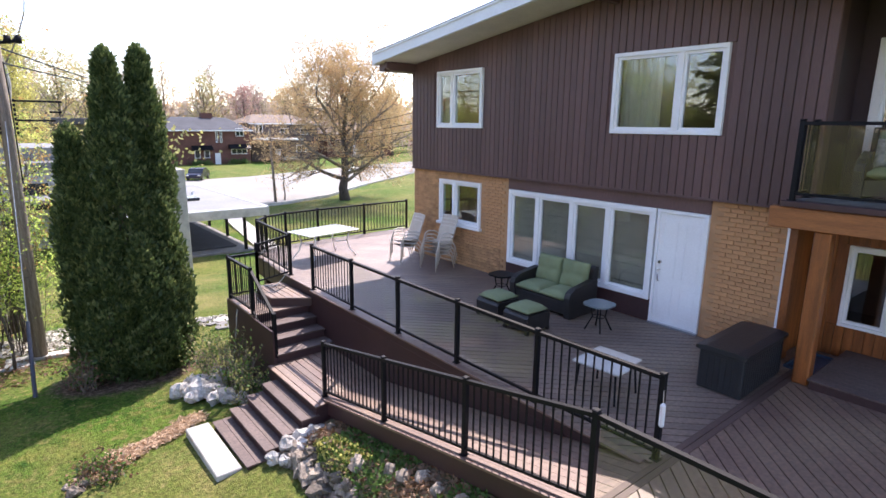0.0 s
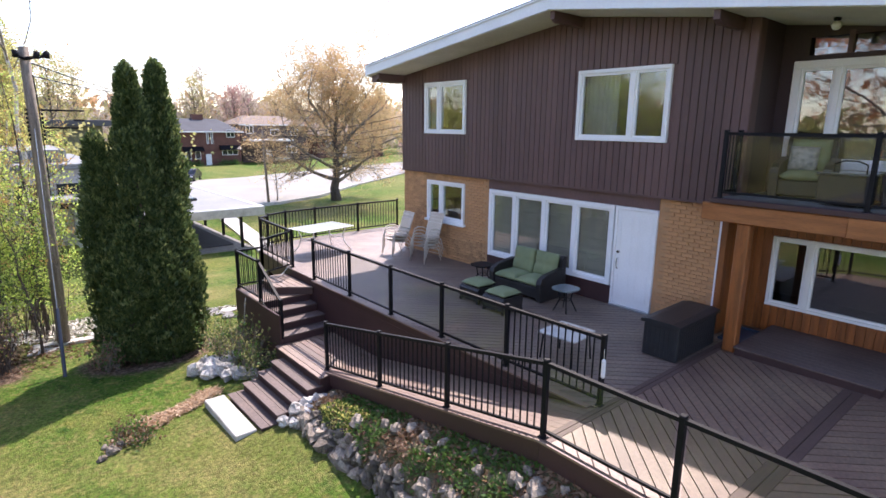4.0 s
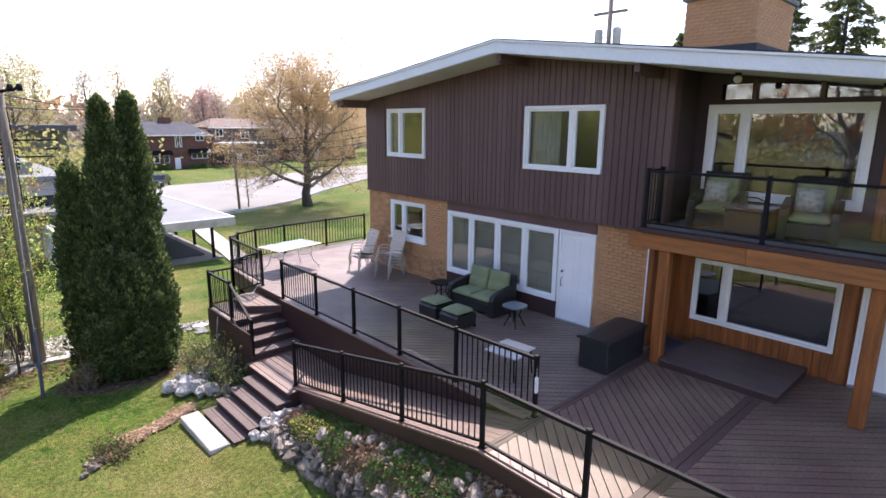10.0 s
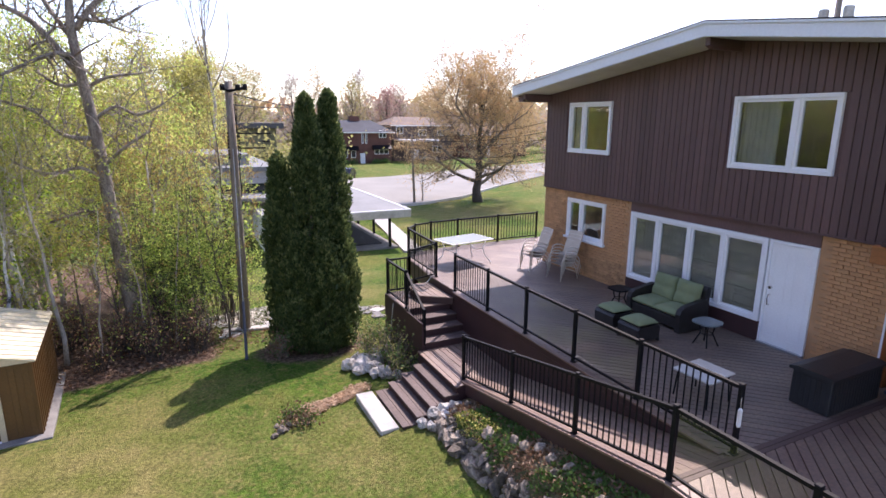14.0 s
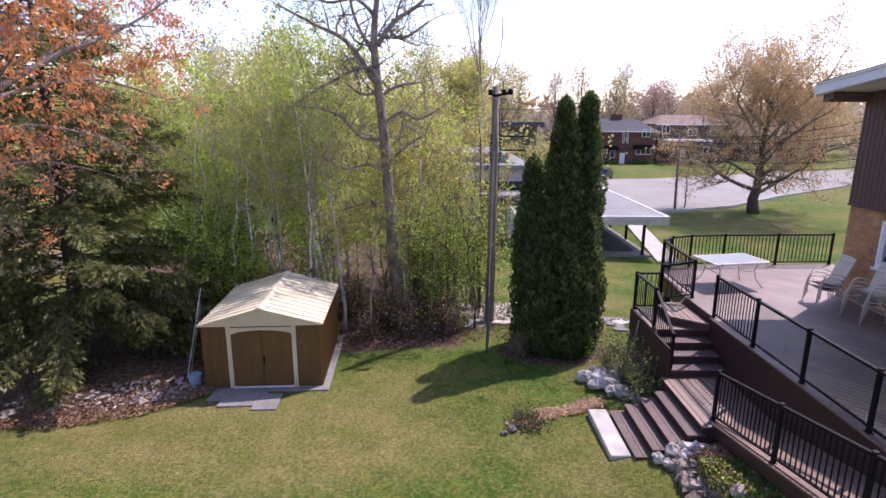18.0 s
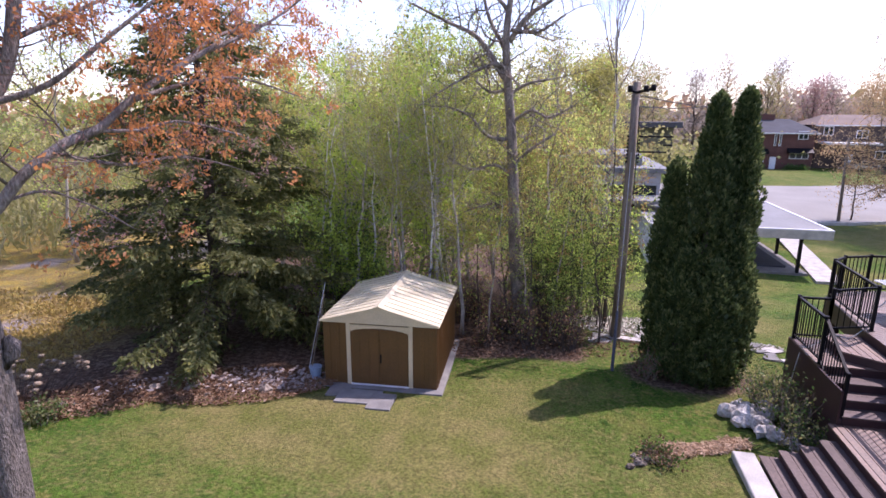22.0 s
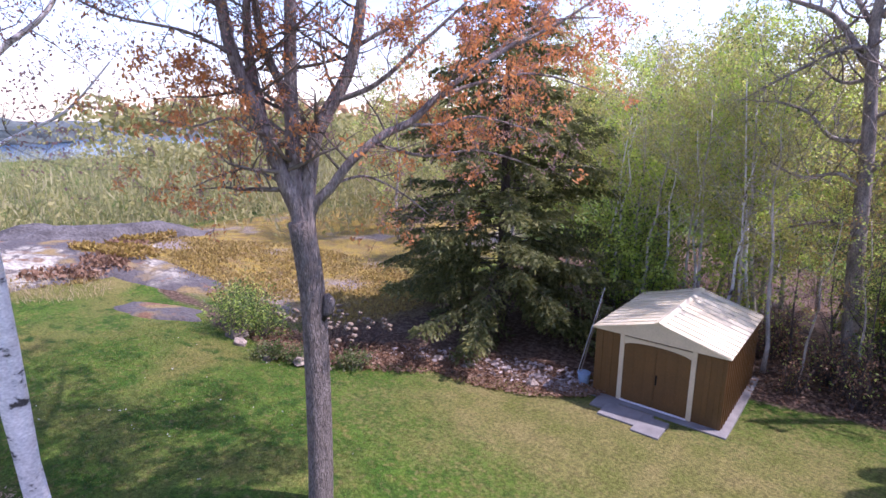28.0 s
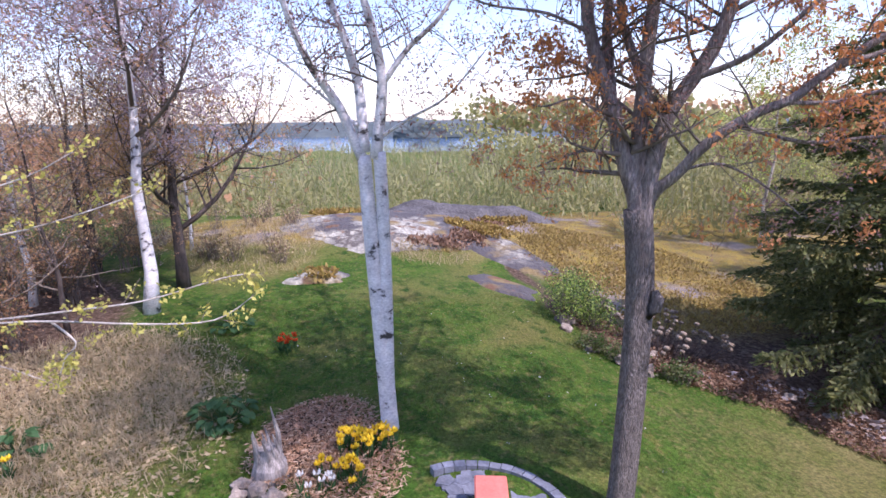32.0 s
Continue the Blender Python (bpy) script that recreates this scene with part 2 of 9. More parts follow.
def leaf_material(name, a, b, through=0.45, rough=0.55):
    """Thin leaves in two colours that let part of the light through."""
    m = bpy.data.materials.new(name)
    m.use_nodes = True
    n, l = m.node_tree.nodes, m.node_tree.links
    n.clear()
    out = n.new("ShaderNodeOutputMaterial")
    geo = n.new("ShaderNodeNewGeometry")
    mix = n.new("ShaderNodeMix")
    mix.data_type = "RGBA"
    mix.inputs["A"].default_value, mix.inputs["B"].default_value = (*a, 1), (*b, 1)
    l.new(geo.outputs["Random Per Island"], mix.inputs["Factor"])
    d, t, g = n.new("ShaderNodeBsdfDiffuse"), n.new("ShaderNodeBsdfTranslucent"), n.new("ShaderNodeBsdfGlossy")
    g.inputs["Roughness"].default_value = rough
    g.inputs["Color"].default_value = (0.6, 0.6, 0.6, 1)
    for s in (d, t):
        l.new(mix.outputs["Result"], s.inputs["Color"])
    m1, m2 = n.new("ShaderNodeMixShader"), n.new("ShaderNodeMixShader")
    m1.inputs[0].default_value, m2.inputs[0].default_value = through, 0.03
    l.new(d.outputs[0], m1.inputs[1])
    l.new(t.outputs[0], m1.inputs[2])
    l.new(m1.outputs[0], m2.inputs[1])
    l.new(g.outputs[0], m2.inputs[2])
    l.new(m2.outputs[0], out.inputs["Surface"])
    return m


def glass_material(name, tint, base, edge):
    """A thin clear pane: light passes straight, and it mirrors more at a slant."""
    m = bpy.data.materials.new(name)
    m.use_nodes = True
    n, l = m.node_tree.nodes, m.node_tree.links
    n.clear()
    out = n.new("ShaderNodeOutputMaterial")
    tr, gl, lw, mx = n.new("ShaderNodeBsdfTransparent"), n.new("ShaderNodeBsdfGlossy"), n.new("ShaderNodeLayerWeight"), n.new("ShaderNodeMixShader")
    tr.inputs["Color"].default_value = (*tint, 1)
    gl.inputs["Roughness"].default_value = 0.012
    pw, mr = n.new("ShaderNodeMath"), n.new("ShaderNodeMapRange")
    pw.operation = "POWER"
    pw.inputs[1].default_value = 4.0
    mr.inputs["To Min"].default_value, mr.inputs["To Max"].default_value = base, edge
    l.new(lw.outputs["Facing"], pw.inputs[0])
    l.new(pw.outputs[0], mr.inputs["Value"])
    l.new(mr.outputs[0], mx.inputs[0])
    l.new(tr.outputs[0], mx.inputs[1])
    l.new(gl.outputs[0], mx.inputs[2])
    l.new(mx.outputs[0], out.inputs["Surface"])
    return m


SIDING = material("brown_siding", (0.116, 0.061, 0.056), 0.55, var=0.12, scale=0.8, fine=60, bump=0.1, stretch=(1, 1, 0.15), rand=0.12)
# brown siding with the shade of the balcony recess put into its colour
SIDING_SHADED = material("shaded_brown_siding", (0.045, 0.024, 0.026), 0.6, var=0.12, scale=0.8, fine=60, bump=0.1, stretch=(1, 1, 0.15))
BRICK = material("tan_brick", (0.53, 0.275, 0.125), 0.85, var=0.12, scale=6, fine=80, bump=0.4, rand=0.07, dist=0.004)
BRICK_FAR = material("tan_brick_joined", (0.50, 0.27, 0.125), 0.85, var=0.16, scale=6, fine=80, bump=0.4, island=0.16, dist=0.004)
MORTAR = material("mortar", (0.47, 0.265, 0.135), 0.95, var=0.1, fine=120)
CEDAR = material("orange_cedar", (0.295, 0.092, 0.021), 0.45, var=0.22, scale=2.2, fine=30, bump=0.12, stretch=(6, 6, 0.5), rand=0.14)
CEDAR_BEAM = material("orange_cedar_beam", (0.345, 0.122, 0.035), 0.45, var=0.2, scale=2.2, fine=30, bump=0.12, stretch=(6, 0.5, 6), rand=0.08)
WHITE = material("white_vinyl", (0.80, 0.80, 0.80), 0.4, var=0.03, scale=2, fine=30, bump=0.03)
WHITE_METAL = material("white_metal_fascia", (0.72, 0.74, 0.76), 0.4, var=0.04, scale=1.2, fine=20, bump=0.03)
SOFFIT = material("cream_soffit", (0.66, 0.64, 0.58), 0.7, var=0.06, scale=1.5, fine=20, bump=0.05)
SHINGLE = material("dark_shingles", (0.05, 0.05, 0.055), 0.9, var=0.2, scale=3, fine=60, bump=0.5)
DECK = material("composite_deck_board", (0.178, 0.126, 0.088), 0.56, var=0.32, scale=0.9, fine=22, bump=0.12, spec=1.0, spread=(0.112, 0.068, 0.054), stretch=(1, 1, 1), rand=0.13, dist=0.003)
DECK_WARM = material("warm_brown_deck_board", (0.188, 0.121, 0.078), 0.56, spec=1.0, var=0.30, scale=1.0, fine=22, bump=0.12, spread=(0.118, 0.062, 0.044), rand=0.13, dist=0.003)
TREAD = material("dark_brown_tread_board", (0.112, 0.078, 0.066), 0.6, var=0.25, scale=1.2, fine=22, bump=0.12, spread=(0.080, 0.053, 0.045), rand=0.12, dist=0.003)
BAND = material("dark_border_board", (0.098, 0.058, 0.046), 0.6, var=0.12, scale=1.4, fine=22, bump=0.12, rand=0.1)
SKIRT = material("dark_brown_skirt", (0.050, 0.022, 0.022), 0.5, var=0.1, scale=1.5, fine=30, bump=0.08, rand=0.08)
BLACK = material("black_powder_coat", (0.007, 0.007, 0.009), 0.55, var=0.1, scale=4, fine=60, bump=0.05, spec=0.18)
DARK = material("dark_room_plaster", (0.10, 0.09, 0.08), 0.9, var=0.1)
FABRIC_BLIND = material("beige_roman_blind", (0.60, 0.53, 0.40), 0.9, var=0.1, scale=3, fine=90, bump=0.2)
CURTAIN = material("cream_curtain", (0.55, 0.52, 0.42), 0.9, var=0.1, scale=3, fine=60, bump=0.2)
WICKER = material("dark_wicker", (0.022, 0.018, 0.017), 0.5, var=0.25, scale=10, fine=160, bump=0.8, dist=0.006)
CUSHION = material("green_cushion", (0.205, 0.240, 0.122), 0.9, var=0.08, scale=3, fine=150, bump=0.25, rand=0.08)
CUSHION_DARK = material("dark_green_button", (0.10, 0.12, 0.06), 0.9, var=0.08, scale=3, fine=150, bump=0.25)
PILLOW = material("grey_patterned_pillow", (0.42, 0.40, 0.35), 0.9, var=0.25, scale=14, fine=90, bump=0.2)
BLACK_RESIN = material("black_resin", (0.018, 0.019, 0.022), 0.42, var=0.15, scale=3, fine=90, bump=0.3)
CHAIR_METAL = material("beige_powder_coat", (0.62, 0.55, 0.46), 0.45, var=0.06, scale=4, fine=60, bump=0.05)
SLING = material("beige_mesh_sling", (0.55, 0.47, 0.38), 0.8, var=0.08, scale=4, fine=200, bump=0.3)
CONCRETE = material("pale_concrete", (0.50, 0.485, 0.445), 0.9, var=0.16, scale=2.5, fine=40, bump=0.3)
PAVER = material("grey_paver", (0.21, 0.205, 0.19), 0.9, var=0.14, scale=3, fine=50, bump=0.3, rand=0.1)
STONE = material("pale_rubble_stone", (0.255, 0.212, 0.165), 0.9, var=0.3, scale=4, fine=26, bump=0.8, spread=(0.10, 0.08, 0.062), rand=0.6, dist=0.02)
WHITE_STONE = material("white_quartz_stone", (0.45, 0.43, 0.395), 0.9, var=0.25, scale=5, fine=30, bump=0.7, spread=(0.30, 0.28, 0.25), rand=0.25, dist=0.02)
STEEL = material("galvanised_steel", (0.45, 0.46, 0.47), 0.35, metal=0.9, var=0.08)
CHROME = material("brushed_nickel", (0.6, 0.58, 0.54), 0.25, metal=1.0, var=0.05)
SHED_WALL = material("brown_painted_steel", (0.135, 0.066, 0.018), 0.5, var=0.12, scale=1.5, fine=30, bump=0.08, rand=0.05)
SHED_TRIM = material("cream_painted_steel", (0.66, 0.55, 0.36), 0.5, var=0.08, scale=2, fine=30, bump=0.05)
SHED_ROOF = material("cream_steel_roof", (0.72, 0.66, 0.47), 0.5, var=0.1, scale=1.2, fine=14, bump=0.1, rand=0.06, spread=(0.60, 0.53, 0.345))
POLE_WOOD = material("weathered_pole_wood", (0.27, 0.22, 0.17), 0.9, var=0.35, scale=2.5, fine=24, bump=0.7, stretch=(6, 6, 0.35), spread=(0.14, 0.11, 0.085))
BARK = material("grey_oak_bark", (0.21, 0.182, 0.16), 0.95, var=0.5, scale=5, fine=16, bump=1.0, stretch=(4, 4, 1.2), dist=0.05, spread=(0.12, 0.10, 0.085))
BARK_DARK = material("dark_bark", (0.115, 0.09, 0.075), 0.95, var=0.3, scale=3, fine=24, bump=0.8, stretch=(4, 4, 0.7), dist=0.02)
TWIG = material("grey_twigs", (0.215, 0.175, 0.135), 0.9, var=0.2, scale=2, fine=20, bump=0.1)
POPLAR = material("pale_poplar_bark", (0.58, 0.53, 0.45), 0.9, var=0.3, scale=2, fine=18, bump=0.6, stretch=(3, 3, 1), dist=0.02, spread=(0.28, 0.24, 0.195))
GLASS = glass_material("window_glass", (0.80, 0.83, 0.84), 0.15, 0.95)
RAIL_GLASS = glass_material("rail_glass", (0.93, 0.94, 0.93), 0.045, 0.7)
OLD_POPLAR = material("old_poplar_bark", (0.36, 0.305, 0.25), 0.9, var=0.4, scale=2, fine=18, bump=0.8, stretch=(3, 3, 1), dist=0.03, spread=(0.15, 0.122, 0.098))
L_CEDAR = leaf_material("arborvitae_sprays", (0.036, 0.066, 0.022), (0.10, 0.14, 0.045), 0.4)
L_CEDAR_TIP = leaf_material("arborvitae_spray_tips", (0.14, 0.19, 0.06), (0.21, 0.235, 0.085), 0.45)
L_SPRUCE_TIP = leaf_material("spruce_young_needles", (0.17, 0.19, 0.05), (0.30, 0.30, 0.10), 0.5)
LIMB_BARK = material("dark_brown_limb_bark", (0.30, 0.255, 0.225), 0.95, var=0.4, scale=5, fine=22, bump=1.0, stretch=(2.5, 2.5, 0.7), dist=0.03, spread=(0.16, 0.125, 0.108))
L_SPRUCE = leaf_material("spruce_needles", (0.085, 0.110, 0.036), (0.205, 0.215, 0.078), 0.5)
L_ORANGE = leaf_material("orange_young_leaves", (0.80, 0.36, 0.12), (0.58, 0.25, 0.10), 0.52)
L_BUD = leaf_material("purple_brown_buds", (0.48, 0.29, 0.25), (0.34, 0.20, 0.18), 0.55)
L_FRESH = leaf_material("fresh_green_leaves", (0.24, 0.36, 0.07), (0.66, 0.78, 0.18), 0.67)
L_LIME = leaf_material("bright_lime_leaves", (0.28, 0.42, 0.07), (0.64, 0.80, 0.13), 0.68)
L_YELLOW = leaf_material("yellow_green_leaves", (0.36, 0.36, 0.11), (0.78, 0.71, 0.23), 0.67)
L_GOLD = leaf_material("pale_golden_buds", (0.60, 0.44, 0.22), (0.46, 0.33, 0.18), 0.55)
L_RUST = leaf_material("rusty_buds", (0.64, 0.37, 0.18), (0.48, 0.28, 0.15), 0.55)
L_MAUVE = leaf_material("pale_mauve_buds", (0.62, 0.50, 0.50), (0.48, 0.38, 0.39), 0.6)
L_AMBER = leaf_material("amber_buds", (0.50, 0.33, 0.12), (0.36, 0.22, 0.08), 0.5)
L_RED = leaf_material("red_spring_leaves", (0.54, 0.34, 0.29), (0.43, 0.27, 0.24), 0.5)
L_GREEN = leaf_material("mid_green_leaves", (0.06, 0.13, 0.025), (0.12, 0.20, 0.05), 0.4)
L_DARKGREEN = leaf_material("rhubarb_leaves", (0.035, 0.10, 0.03), (0.07, 0.15, 0.05), 0.3)
L_GRASS = leaf_material("lawn_blades", (0.084, 0.134, 0.016), (0.168, 0.184, 0.034), 0.5)
L_STRAW = leaf_material("dry_grass_blades", (0.64, 0.52, 0.32), (0.44, 0.35, 0.19), 0.45)
L_DRYLAWN = leaf_material("dry_lawn_blades", (0.40, 0.33, 0.13), (0.28, 0.24, 0.085), 0.4)
L_LITTER = leaf_material("dead_leaves", (0.165, 0.082, 0.042), (0.30, 0.20, 0.125), 0.2)
L_DEBRIS = leaf_material("bleached_bark_bits", (0.50, 0.44, 0.40), (0.30, 0.24, 0.20), 0.1)
L_WILLOW = leaf_material("olive_willow_leaves", (0.30, 0.30, 0.10), (0.44, 0.40, 0.17), 0.5)
L_REED = leaf_material("pale_scrub_stems", (0.44, 0.39, 0.21), (0.30, 0.30, 0.11), 0.4)
TULIP = leaf_material("yellow_petals", (0.95, 0.74, 0.04), (0.90, 0.62, 0.02), 0.3)
TULIP_RED = leaf_material("orange_red_petals", (0.75, 0.09, 0.02), (0.6, 0.07, 0.01), 0.3)
TULIP_WHITE = leaf_material("white_petals", (0.8, 0.8, 0.75), (0.7, 0.7, 0.65), 0.3)
RED_BENCH = material("faded_red_paint", (0.72, 0.20, 0.14), 0.6, var=0.1, scale=3, fine=30, bump=0.1)
DRIFTWOOD = material("silver_driftwood", (0.42, 0.38, 0.34), 0.9, var=0.3, scale=4, fine=20, bump=0.8, stretch=(4, 4, 0.7), dist=0.02)
FAR_BRICK = material("dark_red_brick", (0.145, 0.062, 0.048), 0.9, var=0.15, scale=1, fine=6, bump=0.2)
FAR_ROOF = material("grey_roof", (0.055, 0.06, 0.07), 0.9, var=0.12, scale=0.6, fine=6)
FAR_WHITE = material("white_trim", (0.75, 0.75, 0.75), 0.6, var=0.04)
FAR_TAN = material("tan_roof", (0.20, 0.15, 0.115), 0.9, var=0.1, scale=0.6, fine=6)
CAR_PAINT = material("dark_blue_car_paint", (0.03, 0.03, 0.05), 0.25, metal=0.4, var=0.04, bump=0.0)
CAR_SILVER = material("silver_car_paint", (0.55, 0.55, 0.56), 0.25, metal=0.5, var=0.04, bump=0.0)
TYRE = material("black_rubber", (0.015, 0.015, 0.015), 0.8, var=0.1)
CAR_GLASS = material("dark_car_glass", (0.02, 0.025, 0.03), 0.05, var=0.05, bump=0.0)
ROOF_WHITE = material("white_flat_roof", (0.20, 0.205, 0.195), 0.7, var=0.1, scale=0.5, fine=6, bump=0.1)


def birch_material():
    m = material("white_birch_bark", (0.82, 0.80, 0.77), 0.8, var=0.2, scale=3.0, fine=22, bump=0.6, stretch=(1, 1, 1.6), dist=0.015, spread=(0.60, 0.58, 0.56))
    n, l = m.node_tree.nodes, m.node_tree.links
    b = n["Principled BSDF"]
    src = b.inputs["Base Color"].links[0].from_socket
    tc, mp, nz = n.new("ShaderNodeTexCoord"), n.new("ShaderNodeMapping"), n.new("ShaderNodeTexNoise")
    mp.inputs["Scale"].default_value = (2.2, 2.2, 3.2)
    nz.inputs["Scale"].default_value, nz.inputs["Detail"].default_value = 1.5, 8
    nz.inputs["Roughness"].default_value = 0.62
    l.new(tc.outputs["Object"], mp.inputs["Vector"])
    l.new(mp.outputs[0], nz.inputs["Vector"])
    r = n.new("ShaderNodeMapRange")
    r.inputs["From Min"].default_value, r.inputs["From Max"].default_value = 0.575, 0.635
    l.new(nz.outputs["Fac"], r.inputs["Value"])
    mx = n.new("ShaderNodeMix")
    mx.data_type = "RGBA"
    mx.inputs["B"].default_value = (0.06, 0.055, 0.05, 1)
    l.new(r.outputs[0], mx.inputs["Factor"])
    l.new(src, mx.inputs["A"])
    l.new(mx.outputs["Result"], b.inputs["Base Color"])
    return m


BIRCH = birch_material()


def ground_material():
    """Lawn, dry grass, forest litter and bare heath, mixed by the cover painted on the ground."""
    m = bpy.data.materials.new("ground_cover")
    m.use_nodes = True
    n, l = m.node_tree.nodes, m.node_tree.links
    b = n["Principled BSDF"]
    b.inputs["Roughness"].default_value = 0.95
    b.inputs["Specular IOR Level"].default_value = 0.15
    tc = n.new("ShaderNodeTexCoord")

    def noise_node(scale, detail=4):
        z = n.new("ShaderNodeTexNoise")
        z.inputs["Scale"].default_value, z.inputs["Detail"].default_value = scale, detail
        l.new(tc.outputs["Object"], z.inputs["Vector"])
        return z.outputs["Fac"]

    def remap(src, a, c, lo=0.0, hi=1.0):
        r = n.new("ShaderNodeMapRange")
        for k, v in (("From Min", a), ("From Max", c), ("To Min", lo), ("To Max", hi)):
            r.inputs[k].default_value = v
        l.new(src, r.inputs["Value"])
        return r.outputs[0]

    def blend(fac, a, c):
        x = n.new("ShaderNodeMix")
        x.data_type = "RGBA"
        for k, v in (("A", a), ("B", c)):
            if isinstance(v, tuple):
                x.inputs[k].default_value = (*v, 1)
            else:
                l.new(v, x.inputs[k])
        l.new(fac, x.inputs["Factor"])
        return x.outputs["Result"]

    big, mid, fine, grain = noise_node(0.35), noise_node(1.6), noise_node(9), noise_node(55, 3)
    lawn = blend(remap(mid, 0.35, 0.65), (0.040, 0.100, 0.010), (0.080, 0.142, 0.018))
    lawn = blend(remap(big, 0.52, 0.70), lawn, (0.150, 0.152, 0.040))
    lawn = blend(remap(noise_node(4.5, 8), 0.54, 0.72), lawn, (0.150, 0.152, 0.034))
    lawn = blend(remap(noise_node(2.6, 8), 0.52, 0.68), lawn, (0.028, 0.078, 0.009))
    lawn = blend(remap(fine, 0.54, 0.80), lawn, (0.175, 0.155, 0.058))
    dry = blend(remap(noise_node(1.1, 9), 0.36, 0.62), (0.205, 0.180, 0.064), (0.130, 0.142, 0.033))
    dry = blend(remap(noise_node(11, 5), 0.55, 0.75), dry, (0.215, 0.185, 0.072))
    litter = blend(remap(fine, 0.42, 0.68), (0.085, 0.052, 0.034), (0.20, 0.145, 0.10))
    heath = blend(remap(mid, 0.42, 0.58), (0.33, 0.235, 0.05), (0.22, 0.15, 0.06))
    heath = blend(remap(fine, 0.48, 0.66), heath, (0.22, 0.20, 0.07))
    heath = blend(remap(big, 0.55, 0.66), heath, (0.27, 0.23, 0.20))
    at = n.new("ShaderNodeAttribute")
    at.attribute_name = "cover"
    sp = n.new("ShaderNodeSeparateColor")
    l.new(at.outputs["Color"], sp.inputs["Color"])

    def ragged(src):
        ad = n.new("ShaderNodeMath")
        ad.operation = "MULTIPLY_ADD"
        ad.inputs[1].default_value, ad.inputs[2].default_value = 0.6, -0.30
        l.new(fine, ad.inputs[0])
        a2 = n.new("ShaderNodeMath")
        l.new(src, a2.inputs[0])
        l.new(ad.outputs[0], a2.inputs[1])
        return remap(a2.outputs[0], 0.3, 0.7)

    col = blend(ragged(sp.outputs["Red"]), lawn, dry)
    col = blend(ragged(sp.outputs["Green"]), col, litter)
    col = blend(ragged(sp.outputs["Blue"]), col, heath)
    hs = n.new("ShaderNodeHueSaturation")
    l.new(col, hs.inputs["Color"])
    tuft = n.new("ShaderNodeMath")
    tuft.operation = "MULTIPLY"
    l.new(remap(grain, 0.3, 0.7, 0.66, 1.34), tuft.inputs[0])
    l.new(remap(noise_node(17, 7), 0.36, 0.64, 0.68, 1.32), tuft.inputs[1])
    l.new(tuft.outputs[0], hs.inputs["Value"])
    l.new(hs.outputs[0], b.inputs["Base Color"])
    bp = n.new("ShaderNodeBump")
    bp.inputs["Strength"].default_value, bp.inputs["Distance"].default_value = 0.9, 0.05
    l.new(grain, bp.inputs["Height"])
    l.new(bp.outputs[0], b.inputs["Normal"])
    return m


GROUND = ground_material()
ROAD = material("pale_asphalt", (0.27, 0.262, 0.235), 0.95, var=0.08, scale=0.25, fine=8, bump=0.2)
WATER = material("lake_water", (0.055, 0.13, 0.24), 0.12, var=0.1, scale=0.02, fine=0.6, bump=0.25, stretch=(3, 0.6, 1), dist=0.3)


def rock_material():
    """Glacier-worn grey rock with dark cracks, ochre moss and rusty lichen."""
    m = material("grey_bedrock", (0.43, 0.415, 0.325), 0.9, var=0.38, scale=0.8, fine=7, bump=1.0, spread=(0.16, 0.148, 0.125), dist=0.10)
    n, l = m.node_tree.nodes, m.node_tree.links
    b = n["Principled BSDF"]
    src = b.inputs["Base Color"].links[0].from_socket
    tc = n.new("ShaderNodeTexCoord")
    # weathered joints: thin dark lines between warped slabs
    wz, vo, sc, ad = n.new("ShaderNodeTexNoise"), n.new("ShaderNodeTexVoronoi"), n.new("ShaderNodeVectorMath"), n.new("ShaderNodeVectorMath")
    wz.inputs["Scale"].default_value, wz.inputs["Detail"].default_value = 0.9, 4
    sc.operation, ad.operation = "SCALE", "ADD"
    sc.inputs["Scale"].default_value = 1.6
    vo.feature = "DISTANCE_TO_EDGE"
    vo.inputs["Scale"].default_value = 0.7
    l.new(tc.outputs["Object"], wz.inputs["Vector"])
    l.new(wz.outputs["Color"], sc.inputs[0])
    l.new(tc.outputs["Object"], ad.inputs[0])
    l.new(sc.outputs[0], ad.inputs[1])
    l.new(ad.outputs[0], vo.inputs["Vector"])
    cr, cm = n.new("ShaderNodeMapRange"), n.new("ShaderNodeMix")
    cr.inputs["From Min"].default_value, cr.inputs["From Max"].default_value = 0.02, 0.07
    cm.data_type = "RGBA"
    cm.inputs["A"].default_value = (0.11, 0.095, 0.08, 1)
    l.new(vo.outputs["Distance"], cr.inputs["Value"])
    l.new(cr.outputs[0], cm.inputs["Factor"])
    l.new(src, cm.inputs["B"])
    src = cm.outputs["Result"]
    for scale, lo, hi, col in ((0.30, 0.50, 0.56, (0.085, 0.078, 0.075)), (0.5, 0.56, 0.63, (0.22, 0.16, 0.06)), (1.5, 0.58, 0.66, (0.17, 0.095, 0.05))):
        nz, r, mx = n.new("ShaderNodeTexNoise"), n.new("ShaderNodeMapRange"), n.new("ShaderNodeMix")
        nz.inputs["Scale"].default_value, nz.inputs["Detail"].default_value = scale, 6
        l.new(tc.outputs["Object"], nz.inputs["Vector"])
        r.inputs["From Min"].default_value, r.inputs["From Max"].default_value = lo, hi
        l.new(nz.outputs["Fac"], r.inputs["Value"])
        mx.data_type = "RGBA"
        mx.inputs["B"].default_value = (*col, 1)
        l.new(r.outputs[0], mx.inputs["Factor"])
        l.new(src, mx.inputs["A"])
        src = mx.outputs["Result"]
    l.new(src, b.inputs["Base Color"])
    return m


